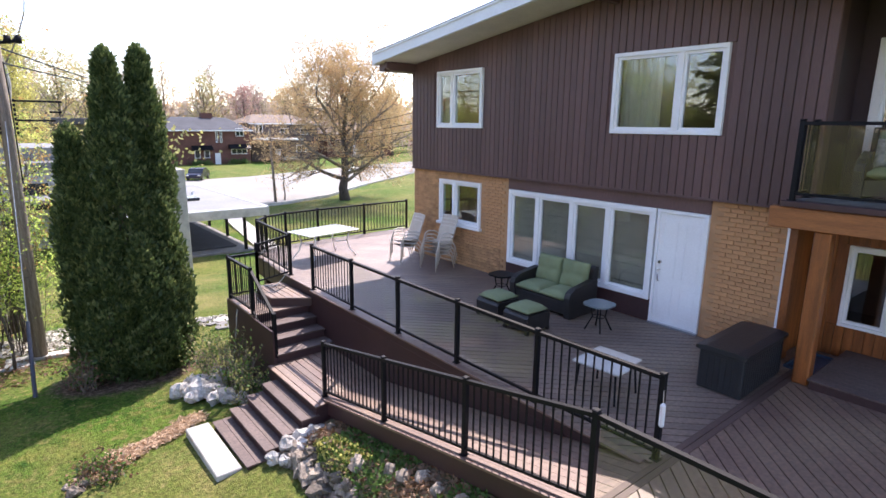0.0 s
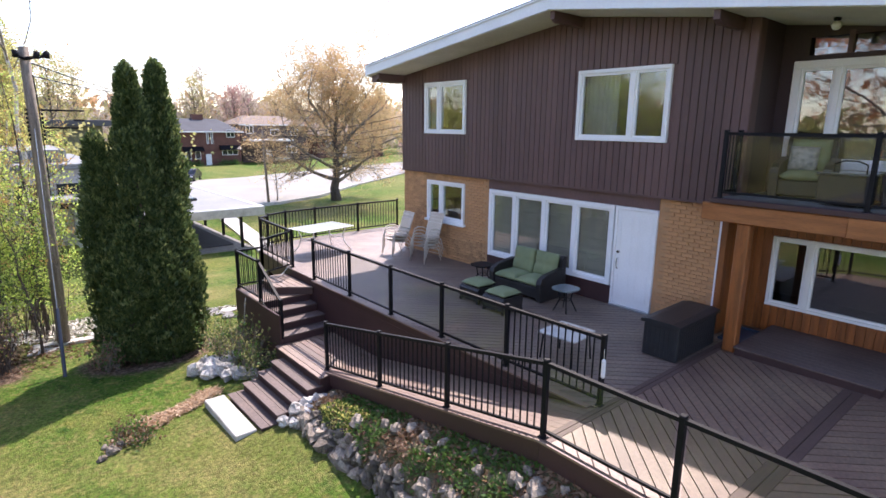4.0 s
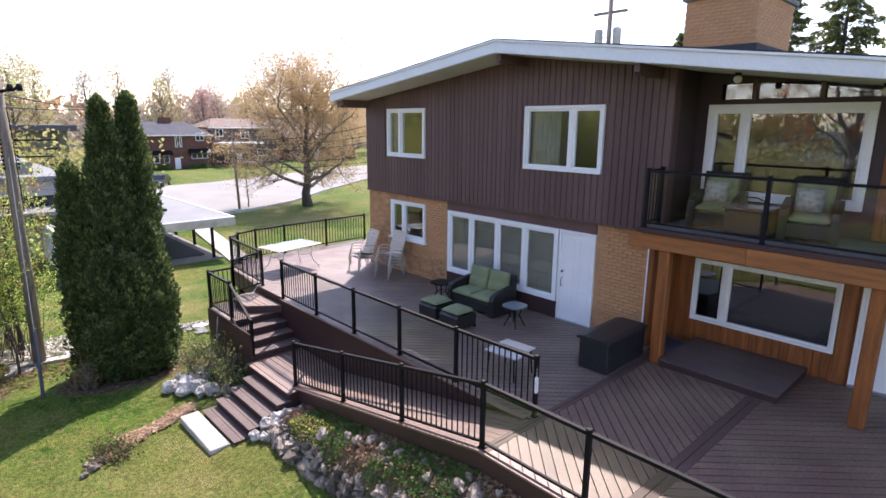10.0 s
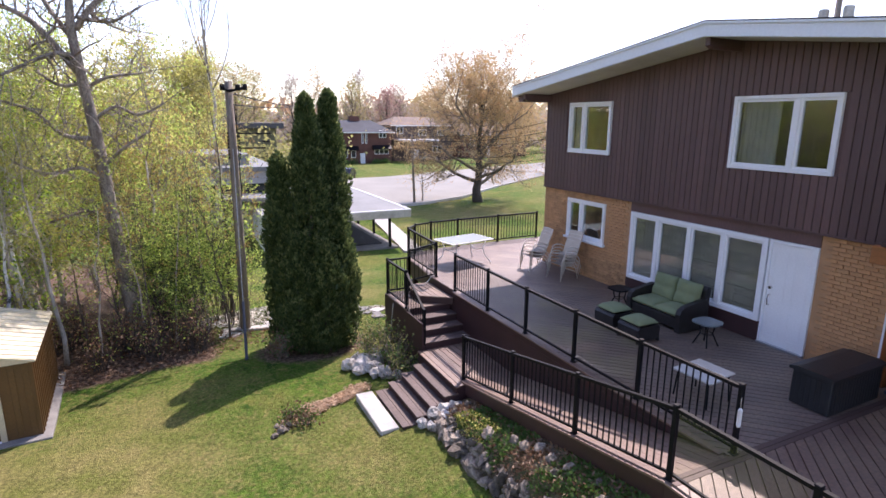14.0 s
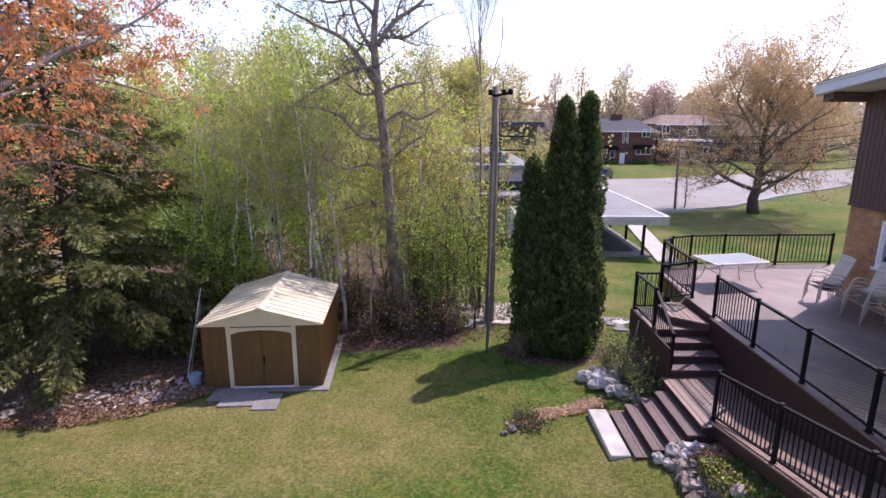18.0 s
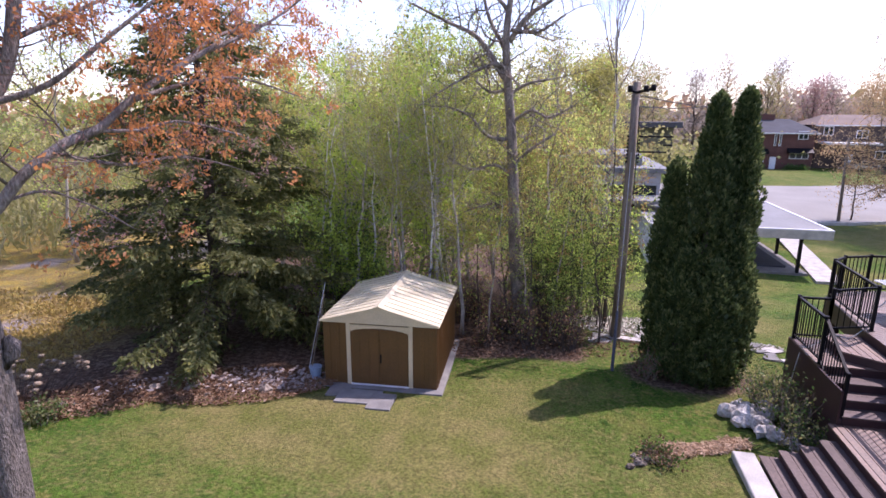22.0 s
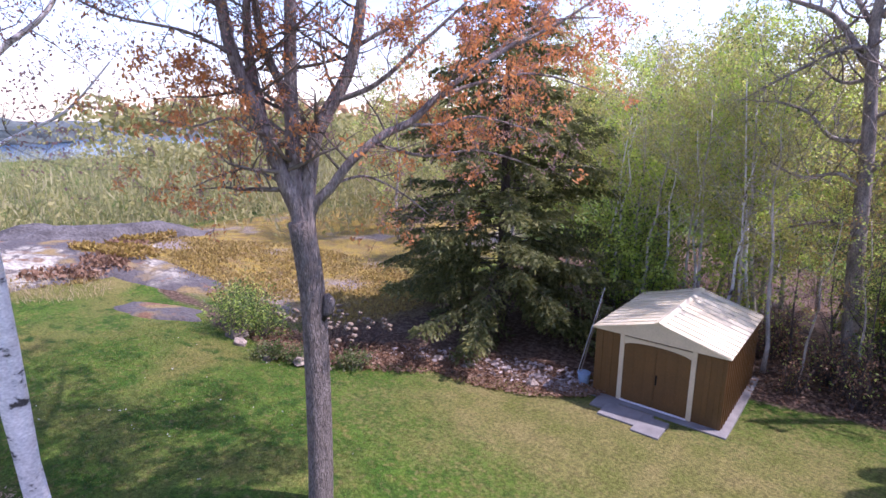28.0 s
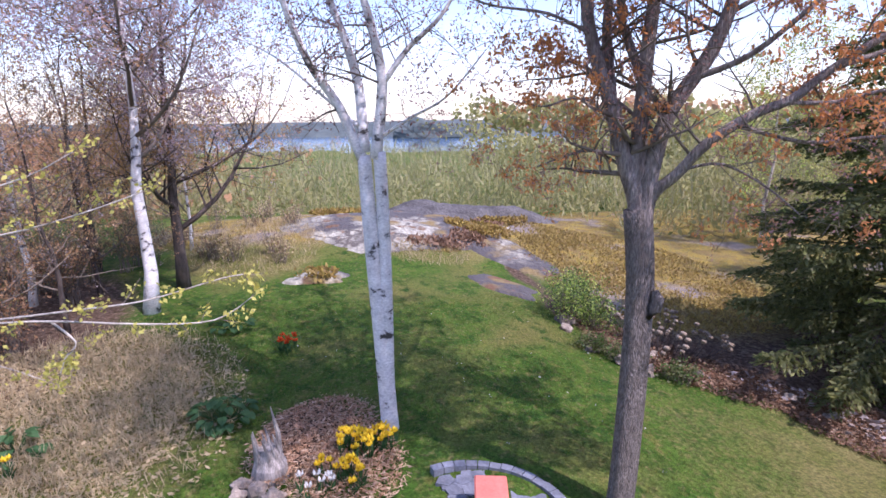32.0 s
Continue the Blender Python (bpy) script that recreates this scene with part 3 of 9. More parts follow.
ROCK = rock_material()
HILL = material("distant_wooded_hill", (0.10, 0.125, 0.115), 0.95, var=0.25, scale=0.02, fine=0.25, bump=0.0)

# ---- ground ----
def ground_z(x, y):
    """The height of the ground: lawn below the deck, a rise to the west, falls to street and lake."""
    x, y = np.asarray(x, dtype=float), np.asarray(y, dtype=float)
    z = -1.88 + 0.70 * sstep(9.5, 2.0, y) * sstep(-2.0, -8.0, x)
    z = z - 1.45 * sstep(15.0, 28.0, y) * sstep(-14.0, 0.0, x)
    z = z + 0.55 * sstep(-20.0, -25.0, x) * sstep(-33.0, -27.0, x) * sstep(-8.0, -2.0, y) * sstep(16.0, 8.0, y)
    z = z + 0.18 * sstep(1.5, 3.2, x) * sstep(12.0, 9.0, y)
    z = z - 5.6 * sstep(-30.0, -62.0, x) - 3.4 * sstep(-62.0, -260.0, x) - 4.0 * sstep(-262.0, -300.0, x)
    z = z + 0.03 * np.sin(x * 0.9 + 0.7 * y) + 0.03 * np.sin(1.3 * y - 0.5 * x)
    return z


def gz(x, y):
    return float(ground_z(x, y))


def axis(lo, a, b, hi, fine):
    mid = list(np.arange(a, b + 1e-6, fine))
    left, right, step = [], [], fine
    p = a
    while p > lo:
        step *= 1.22
        p -= step
        left.append(p)
    p, step = b, fine
    while p < hi:
        step *= 1.22
        p += step
        right.append(p)
    return np.array(left[::-1] + mid + right)


def covers(X, Y):
    """How much dry grass, litter and heath lies at each place."""
    def spot(cx, cy, rx, ry, soft=0.35):
        return 1 - sstep(1 - soft, 1 + soft, np.hypot((X - cx) / rx, (Y - cy) / ry))
    wob = 0.5 * np.sin(1.7 * X + 0.6 * Y) + 0.4 * np.sin(2.3 * Y - 0.8 * X)
    dry = np.maximum.reduce([spot(-11.5, -5.5, 4.2, 3.4, 0.6), 0.80 * spot(-5.0, 8.6, 5.5, 2.2, 0.7), 0.45 * spot(-8.5, 6.6, 3.0, 1.6, 0.6), 0.5 * spot(-1.6, 11.4, 2.6, 1.2, 0.6), spot(-24.5, -3.0, 5, 3.0), 0.6 * spot(2.6, 14.6, 1.5, 2.0), spot(-22.3, 4.0, 1.6, 2.2)])
    dry = np.maximum(dry, (0.44 + 0.24 * np.sin(0.9 * X + 0.4 * Y) * np.sin(0.7 * Y - 0.3 * X)) * sstep(-10.5, -6.0, X))
    dry = np.maximum(dry, 0.75 * spot(21.0, 39, 6.0, 4.0, 0.6))
    edge = np.interp(X, [-30, -16, -13, -11.7, -10.3, -7.4, -6.7, -3.6, 0.5], [6.4, 6.4, 6.5, 7.2, 8.9, 9.9, 12.3, 12.9, 13.0])
    litter = sstep(-0.35, 0.35, Y + 0.25 * wob - edge) * sstep(-0.1, -1.0, X) * sstep(-30, -22, X) * sstep(34, 26, Y)
    litter = litter * (1 - sstep(-13.5, -15.5, X) * sstep(6.5, 7.5, Y))
    litter = np.maximum.reduce([litter, spot(1.9, 12.9, 1.5, 1.0), spot(-9.9, -0.5, 1.15, 0.85), 0.9 * spot(-15.5, -8.5, 6.0, 3.2), 0.8 * spot(3.55, 4.5, 0.4, 3.2)])
    heath = np.maximum.reduce([0.95 * spot(-20.5, 11.2, 7.0, 4.4, 0.5), spot(-27, 7.5, 5.5, 6.5), 0.75 * spot(-26, 18, 11, 9)]) * sstep(6.0, 8.2, Y + 0.6 * wob)
    heath = np.maximum(heath, 0.85 * spot(-28, -2, 5, 6))
    return np.clip(dry, 0, 1), np.clip(litter, 0, 1), np.clip(heath, 0, 1)


gx, gy = axis(-1500, -34, 14, 1500, 0.25), axis(-1500, -15, 30, 1500, 0.25)
GX, GY = np.meshgrid(gx, gy, indexing="ij")
GZ = ground_z(GX, GY)
nx_, ny_ = len(gx), len(gy)
ids = np.arange(nx_ * ny_).reshape(nx_, ny_)
quads = np.stack([ids[:-1, :-1], ids[1:, :-1], ids[1:, 1:], ids[:-1, 1:]], -1).reshape(-1, 4)
gm = raw_mesh("ground", np.stack([GX, GY, GZ], -1).reshape(-1, 3), quads, GROUND, smooth=True)
dry_, lit_, hea_ = covers(GX, GY)
att = gm.color_attributes.new("cover", "FLOAT_COLOR", "POINT")
att.data.foreach_set("color", np.stack([dry_, lit_, hea_, np.ones_like(dry_)], -1).astype(np.float32).ravel())
tagged(new("ground", gm), "spring lawn with dry patches, leaf litter and heath", "ground", kind="structure")

# street in front of the houses, with kerb
def slab_poly(name, pts, z0, z1, mat, label, category, kind="structure"):
    return Geo().prism([(x, y, z0) for x, y in pts], (0, 0, z1 - z0)).ob(name, mat, None, label, category, kind=kind)


STREET = [(3, 70), (18.5, 69.5), (25.5, 70.5), (36, 75), (62, 85), (95, 100), (95, 76), (70, 73), (48, 65), (33, 54.5), (24.6, 47.6), (19.6, 45.2), (15.5, 44.4), (3, 44)]
slab_poly("road", STREET, -3.6, -3.22, ROAD, "pale sunlit asphalt street with wide bend", "road")
slab_poly("driveway", [(10.6, 28.0), (11.8, 28.0), (14.4, 44.2), (13.2, 44.2)], -3.6, -3.235, CONCRETE, "pale concrete footpath beside the carport", "path")
kerb = thing("kerb", (0, 0, 0), "pale concrete kerb along the street", "kerb", kind="structure")
for a, b in zip(STREET[9:13], STREET[10:14]):
    d = (Vector(b) - Vector(a)).normalized()
    nrm = Vector((-d.y, d.x)) * 0.16
    Geo().prism([(a[0], a[1], -3.5), (b[0], b[1], -3.5), (b[0] + nrm.x, b[1] + nrm.y, -3.5), (a[0] + nrm.x, a[1] + nrm.y, -3.5)], (0, 0, 0.40)).ob("kerb_stone", CONCRETE, kerb)

# lake with wooded hills beyond it
Geo().prism([(-150, -900, -11.4), (-150, 900, -11.4), (-1100, 900, -11.4), (-1100, -900, -11.4)], (0, 0, 0.4)).ob("water", WATER, None, "calm blue lake below the marsh", "lake", kind="structure")


def hills(name, x, zr, seed, y0, y1, mat, label):
    rng = random.Random(seed)
    n = 260
    vs, fs = [], []
    for i in range(n):
        y = y0 + (y1 - y0) * i / (n - 1)
        h = zr * (0.75 + 0.5 * noise.noise(Vector((y * 0.004, seed, 0)))) + zr * 0.12 * noise.noise(Vector((y * 0.06, seed, 3))) + rng.uniform(0, 0.05) * zr
        vs += [(x, y, -11), (x - 25, y, -10.5 + h * 0.75), (x - 90, y, -10.5 + h), (x - 220, y, -12)]
    for i in range(n - 1):
        for k in range(3):
            fs.append((i * 4 + k, i * 4 + k + 1, i * 4 + k + 5, i * 4 + k + 4))
    return tagged(new(name, raw_mesh(name, vs, fs, mat, True)), label, "hills", kind="structure")


Geo().blob((-395, 71, -11.2), (10, 23, 12), 19, 0.22, 22).ob("wooded_island", HILL, None, "small wooded island in the lake", "island", kind="structure")
hills("backdrop", -430, 13, 3, -900, 1200, HILL, "low wooded hills on the far shore")

# ---- house ----
FX, BX = 8.85, 8.93       # faces of the siding and of the brick below it
RX = 9.85                 # wall at the back of the balcony recess
EDGE_X = 7.85             # front edge of the roof
RIDGE_Y, RIDGE_Z, SLOPE = 6.13, 5.73, 0.130


def soffit_z(y):
    return RIDGE_Z - SLOPE * abs(y - RIDGE_Y)


def holed_wall(g, x0, x1, y0, y1, z0, z1, holes):
    """A wall across x0..x1 with rectangular openings (ya, yb, za, zb)."""
    ys = sorted({y0, y1, *[h[0] for h in holes], *[h[1] for h in holes]})
    for ya, yb in zip(ys, ys[1:]):
        if yb <= y0 or ya >= y1:
            continue
        ym = (ya + yb) / 2
        zs = sorted((h[2], h[3]) for h in holes if h[0] < ym < h[1])
        z = z0
        for za, zb in zs:
            if za > z:
                g.box(x0, ya, z, x1, yb, za)
            z = zb
        if z < z1:
            g.box(x0, ya, z, x1, yb, z1)
    return g


def window(name, x, y0, y1, z0, z1, splits, label, frame=0.07, deep=0.14, mat=None, sill=False):
    """A window in a wall that faces -x. splits: the y of the mullions."""
    mat = mat or WHITE
    w = thing(name, (x, (y0 + y1) / 2, z0), label, "window", kind="structure")
    inv = Matrix.Translation((-x, -(y0 + y1) / 2, -z0))
    def put(nm, g, mt, par=w, lab=""):
        o = g.ob(nm, mt, par, lab)
        o.data.transform(inv)
        return o
    g = Geo()
    a, b = x - 0.035, x + deep
    g.box(a, y0, z0, b, y1, z0 + frame, 0.006).box(a, y0, z1 - frame, b, y1, z1, 0.006)
    g.box(a, y0, z0 + frame, b, y0 + frame, z1 - frame, 0.006).box(a, y1 - frame, z0 + frame, b, y1, z1 - frame, 0.006)
    fr = put("window_frame", g, mat)
    edges = [y0 + frame] + list(splits) + [y1 - frame]
    for s in splits:
        put("mullion", Geo().box(a + 0.004, s - 0.045, z0 + frame, b, s + 0.045, z1 - frame, 0.006), mat)
    for i, (p, q) in enumerate(zip(edges, edges[1:])):
        p2, q2 = p + (0.045 if i else 0), q - (0.045 if i < len(edges) - 2 else 0)
        s = Geo()
        k = 0.045
        c, d = x + 0.0, x + 0.06
        s.box(c, p2, z0 + frame, d, q2, z0 + frame + k).box(c, p2, z1 - frame - k, d, q2, z1 - frame)
        s.box(c, p2, z0 + frame + k, d, p2 + k, z1 - frame - k).box(c, q2 - k, z0 + frame + k, d, q2, z1 - frame - k)
        sash = put("sash", s, mat)
        o = put("pane", Geo().box(x + 0.03, p2 + k, z0 + frame + k, x + 0.036, q2 - k, z1 - frame - k), GLASS, sash)
        o.visible_shadow = False
    if sill:
        put("sill", Geo().box(x - 0.09, y0 - 0.05, z0 - 0.06, x + 0.02, y1 + 0.05, z0, 0.008), mat)
    return w


W1 = (9.49, 11.13, 3.37, 4.70)
W2 = (4.08, 6.08, 3.32, 4.69)
W3 = (9.56, 11.10, 1.02, 2.10)
BIG = (5.06, 8.62, 0.40, 2.06)
DOOR = (4.13, 5.03, 0.02, 2.06)
CW = (-0.03, 2.43, 0.49, 1.75)
BW = (-0.09, 2.49, 2.96, 4.68)
NORTH_Y, SOUTH_Y, BACK_X = 12.2, -7.0, 19.0

# walls
holed_wall(Geo(), BX + 0.02, BX + 0.25, 2.95, NORTH_Y, -2.2, 2.34, [W3, (4.13, 8.62, 0.02, 2.10)]).ob("wall_west_lower", MORTAR, None, "tan brick wall backing with mortar joints", "wall", kind="structure")
g = holed_wall(Geo(), FX + 0.03, FX + 0.25, 2.70, NORTH_Y, 2.342, 4.90, [W1, W2])
g.prism([(FX + 0.03, 2.70, 4.90), (FX + 0.03, NORTH_Y, 4.90), (FX + 0.03, NORTH_Y, soffit_z(NORTH_Y) + 0.02), (FX + 0.03, RIDGE_Y, RIDGE_Z + 0.02), (FX + 0.03, 2.70, soffit_z(2.7) + 0.02)], (0.22, 0, 0))
wall_up = g.ob("wall_west_upper", SIDING, None, "dark brown vertical siding on the upper storey", "wall", kind="structure")
Geo().box(FX - 0.012, 2.69, 2.30, BX + 0.24, NORTH_Y, 2.342).ob("trim_jetty", SIDING, None, "dark brown drip board under the siding", "trim", kind="structure")

# vertical siding boards, cut round the windows and to the roof line
siding_n = 0
y = 2.70
while y < NORTH_Y - 0.01:
    ya, yb = y + 0.007, min(y + 0.145, NORTH_Y) - 0.006
    top = min(soffit_z(ya), soffit_z(yb)) - 0.005
    cuts = [h for h in (W1, W2) if h[0] < yb and h[1] > ya]
    spans, z = [], 2.325
    for h in cuts:
        spans.append((z, h[2]))
        z = h[3]
    spans.append((z, top))
    for za, zb in spans:
        Geo().box(FX, ya, za, FX + 0.034, yb, zb, 0.006).ob("siding_board", SIDING, wall_up)
    y += 0.145

# other walls close the house
g = Geo()
g.box(FX + 0.25, NORTH_Y - 0.22, -2.4, BACK_X, NORTH_Y, 4.93)
g.ob("wall_north", BRICK_FAR, None, "tan brick end wall of the house", "wall", kind="structure")
g = Geo()
g.box(RX + 0.2, SOUTH_Y, -2.4, BACK_X, SOUTH_Y + 0.2, 4.2)
g.ob("wall_south", BRICK_FAR, None, "tan brick end wall of the house", "wall", kind="structure")
g = Geo()
g.box(BACK_X - 0.2, SOUTH_Y + 0.2, -2.4, BACK_X, NORTH_Y - 0.22, 4.1)
g.ob("wall_east", BRICK_FAR, None, "tan brick rear wall of the house", "wall", kind="structure")
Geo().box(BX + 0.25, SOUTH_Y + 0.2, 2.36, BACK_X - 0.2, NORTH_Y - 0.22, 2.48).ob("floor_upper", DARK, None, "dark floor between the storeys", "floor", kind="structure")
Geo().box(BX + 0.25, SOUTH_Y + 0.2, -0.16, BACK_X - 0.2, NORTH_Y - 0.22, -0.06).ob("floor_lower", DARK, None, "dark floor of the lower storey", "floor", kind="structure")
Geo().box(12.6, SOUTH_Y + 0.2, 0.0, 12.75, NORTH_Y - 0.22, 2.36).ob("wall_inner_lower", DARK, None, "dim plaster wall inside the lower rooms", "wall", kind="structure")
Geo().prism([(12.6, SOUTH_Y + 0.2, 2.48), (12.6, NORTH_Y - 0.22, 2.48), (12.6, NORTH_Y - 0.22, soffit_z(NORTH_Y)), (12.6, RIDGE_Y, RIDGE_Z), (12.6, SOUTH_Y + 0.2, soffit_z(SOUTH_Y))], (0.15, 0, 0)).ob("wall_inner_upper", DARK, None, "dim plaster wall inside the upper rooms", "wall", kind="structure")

# return walls of the recess
Geo().box(BX + 0.25, 2.93, -0.1, RX, 3.05, 2.36).ob("wall_recess_lower", CEDAR, None, "orange cedar side wall of the porch", "wall", kind="structure")
# upper side wall: shade under the roof overhang is painted into the colour
Geo().prism([(FX + 0.25, 2.70, 2.5), (RX, 2.70, 2.5), (RX, 2.70, soffit_z(2.7)), (FX + 0.25, 2.70, soffit_z(2.7))], (0, 0.14, 0)).ob("wall_recess_upper", SIDING_SHADED, None, "brown side wall of the balcony, coloured dark for shade", "wall", kind="structure")
D2 = (-1.22, -0.30, 0.03, 1.80)
BD = (-1.25, -0.26, 2.52, 4.58)
cedar_wall = holed_wall(Geo(), RX + 0.03, RX + 0.2, SOUTH_Y, 2.93, -0.1, 2.36, [CW, D2]).ob("wall_porch", CEDAR, None, "orange stained cedar wall under the balcony", "wall", kind="structure")
y = SOUTH_Y + 4.0
while y < 2.92:
    ya, yb = y + 0.004, min(y + 0.13, 2.93) - 0.004
    spans, z = [], 0.0
    for h in sorted((CW, D2), key=lambda h: h[2]):
        if h[0] - 0.05 < yb and h[1] + 0.05 > ya:
            spans.append((z, h[2]))
            z = h[3]
    spans.append((z, 2.12))
    for za, zb in spans:
        if zb - za > 0.06:
            Geo().box(RX, ya, za, RX + 0.032, yb, zb, 0.005).ob("cedar_board", CEDAR, cedar_wall)
    y += 0.13
# back wall of the balcony, its near-black colour standing in for shade
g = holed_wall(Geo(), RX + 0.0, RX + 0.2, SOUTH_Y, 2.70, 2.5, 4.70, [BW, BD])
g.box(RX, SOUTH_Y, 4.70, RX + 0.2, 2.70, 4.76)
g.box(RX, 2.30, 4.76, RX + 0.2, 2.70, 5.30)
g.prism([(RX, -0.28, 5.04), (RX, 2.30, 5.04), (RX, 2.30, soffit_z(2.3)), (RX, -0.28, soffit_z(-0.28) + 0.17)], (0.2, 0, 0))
g.ob("wall_balcony", SIDING_SHADED, None, "brown wall behind the balcony, coloured dark for shade", "wall", kind="structure")
tw = thing("window_transom", (RX, 0, 4.76), "dark framed clerestory window under the roof", "window", kind="structure")
for i, (a, b) in enumerate(((1.78, 2.24), (0.74, 1.70), (-0.10, 0.66), (-1.0, -0.18))):
    p = Geo().prism([(RX + 0.06, a, 4.77), (RX + 0.06, b, 4.77), (RX + 0.06, b, min(5.04, soffit_z(b) - 0.06)), (RX + 0.06, a, min(5.04, soffit_z(a) - 0.06))], (0.006, 0, 0)).ob("pane", GLASS, tw)
    p.data.transform(Matrix.Translation((-RX, 0, -4.76)))
    p.visible_shadow = False
    q = Geo().box(RX - 0.01, a - 0.08, 4.76, RX + 0.1, a, 5.10, 0.005).ob("mullion", SIDING, tw)
    q.data.transform(Matrix.Translation((-RX, 0, -4.76)))

window("window_1", FX, *W1, [10.55], "small white two-pane upper window with curtain")
window("window_2", FX, *W2, [4.83], "white upper window with wide and narrow pane")
window("window_3", BX, *W3, [10.52], "small white two-pane window in the brick", sill=True)
window("window_4", BX, *BIG, [6.02, 6.87, 7.77], "four-part white window with lowered roman blinds", frame=0.09)
window("window_5", RX, *CW, [1.82], "white framed picture window under the balcony", frame=0.05)
window("window_6", RX, *BW, [1.84], "tall white balcony window reflecting trees and lake", frame=0.12)

# blinds and curtains behind the panes
for i, (a, b) in enumerate(((5.18, 5.96), (6.09, 6.80), (6.94, 7.70), (7.84, 8.52))):
    bl = thing("roman_blind", (BX + 0.10, (a + b) / 2, 1.96), "beige fabric roman blind with horizontal folds", "blind", "roman blinds")
    z = 1.96
    k = 0
    while z > 0.55:
        o = Geo().box(-0.012 + 0.008 * (k % 2), -(b - a) / 2, z - 1.96 - 0.165, 0.0 + 0.008 * (k % 2), (b - a) / 2, z - 1.96, 0.004).ob("fold", FABRIC_BLIND, bl)
        z -= 0.17
        k += 1


def curtain(x, y0, y1, z0, z1, label):
    g = Geo()
    n = 24
    pts = [(x + 0.03 * math.sin(i * 1.7), y0 + (y1 - y0) * i / n) for i in range(n + 1)]
    vs = [(px, py, z) for px, py in pts for z in (z0, z1)] + [(px + 0.006, py, z) for px, py in pts for z in (z0, z1)]
    o = 2 * (n + 1)
    fs = [(2 * i, 2 * i + 2, 2 * i + 3, 2 * i + 1) for i in range(n)] + [(o + 2 * i, o + 2 * i + 1, o + 2 * i + 3, o + 2 * i + 2) for i in range(n)]
    g.add(vs, fs)
    return g.ob("curtain", CURTAIN, None, label, "curtain", "curtains", smooth=True)


curtain(FX + 0.20, 5.25, 6.02, 3.2, 4.75, "cream gathered curtain behind the upper window")
curtain(FX + 0.20, 10.62, 11.1, 3.2, 4.75, "cream gathered curtain behind the small window")

# doors
def entry_door(name, x, y0, y1, z0, z1, label, hand):
    d = thing(name, (x, (y0 + y1) / 2, z0), label, "door", kind="structure")
    w, h = (y1 - y0), z1 - z0
    g = Geo()
    f = 0.055
    g.box(-0.03, -w / 2, 0, 0.12, -w / 2 + f, h, 0.005).box(-0.03, w / 2 - f, 0, 0.12, w / 2, h, 0.005).box(-0.03, -w / 2 + f, h - f, 0.12, w / 2 - f, h, 0.005)
    g.ob("door_frame", WHITE, d)
    g = Geo()
    g.box(0.0, -w / 2 + f, 0.02, 0.05, w / 2 - f, h - f)
    leaf = g.ob("door_leaf", WHITE, d)
    pw = (w - 2 * f)
    for pz0, pz1 in ((0.16, 0.72), (0.84, h - f - 0.14)):
        for sy in (-1, 1):
            c = sy * pw / 4
            p = Geo()
            a, b = c - pw * 0.17, c + pw * 0.17
            p.box(-0.006, a, pz0, 0.0, b, pz0 + 0.02).box(-0.006, a, pz1 - 0.02, 0.0, b, pz1).box(-0.006, a, pz0 + 0.02, 0.0, a + 0.02, pz1 - 0.02).box(-0.006, b - 0.02, pz0 + 0.02, 0.0, b, pz1 - 0.02)
            p.ob("panel_moulding", WHITE, leaf)
    hy = hand * (w / 2 - f - 0.07)
    g = Geo().tube([(-0.005, hy, 1.12), (-0.05, hy, 1.12)], 0.028, 12)
    g.ob("deadbolt", CHROME, leaf, "round nickel deadbolt")
    g = Geo().tube([(0.0, hy, 0.98), (-0.06, hy, 0.98), (-0.075, hy, 0.90), (-0.05, hy, 0.78), (0.0, hy, 0.77)], 0.012, 8)
    g.ob("door_handle", CHROME, leaf, "curved nickel grip handle")
    Geo().box(-0.06, -w / 2, -0.03, 0.1, w / 2, 0.02, 0.005).ob("threshold", STEEL, d)
    return d


entry_door("door_1", BX, *DOOR, "white panelled entry door with nickel handle", 1)
entry_door("door_2", RX, *D2, "white porch door with nickel handle", 1)
bd = thing("door_3", (RX, -0.75, 2.52), "varnished wooden balcony door with glass", "door", kind="structure")
g = Geo().box(-0.02, -0.5, 0, 0.08, -0.36, 2.06, 0.01).box(-0.02, 0.36, 0, 0.08, 0.49, 2.06, 0.01).box(-0.02, -0.36, 1.92, 0.08, 0.36, 2.06, 0.01).box(-0.02, -0.36, 0, 0.08, 0.36, 0.3, 0.01).box(-0.02, -0.36, 0.95, 0.08, 0.36, 1.08, 0.01)
g.ob("door_leaf", CEDAR, bd)
for a, b in ((0.3, 0.95), (1.08, 1.92)):
    o = Geo().box(0.02, -0.36, a, 0.026, 0.36, b).ob("pane", GLASS, bd)
    o.visible_shadow = False
Geo().box(-0.025, 0.2, 1.0, -0.02, 0.36, 1.04).ob("letter_plate", WHITE, bd)

# dark panels over and below the wide window
Geo().box(BX - 0.005, 4.13, 2.065, BX + 0.06, 8.66, 2.30, 0.005).ob("trim_header", SIDING, None, "dark brown board above the wide window", "trim", kind="structure")
Geo().box(BX - 0.005, 5.04, 0.0, BX + 0.06, 8.66, 0.395, 0.005).ob("trim_apron", SKIRT, None, "dark brown panel below the wide window", "trim", kind="structure")

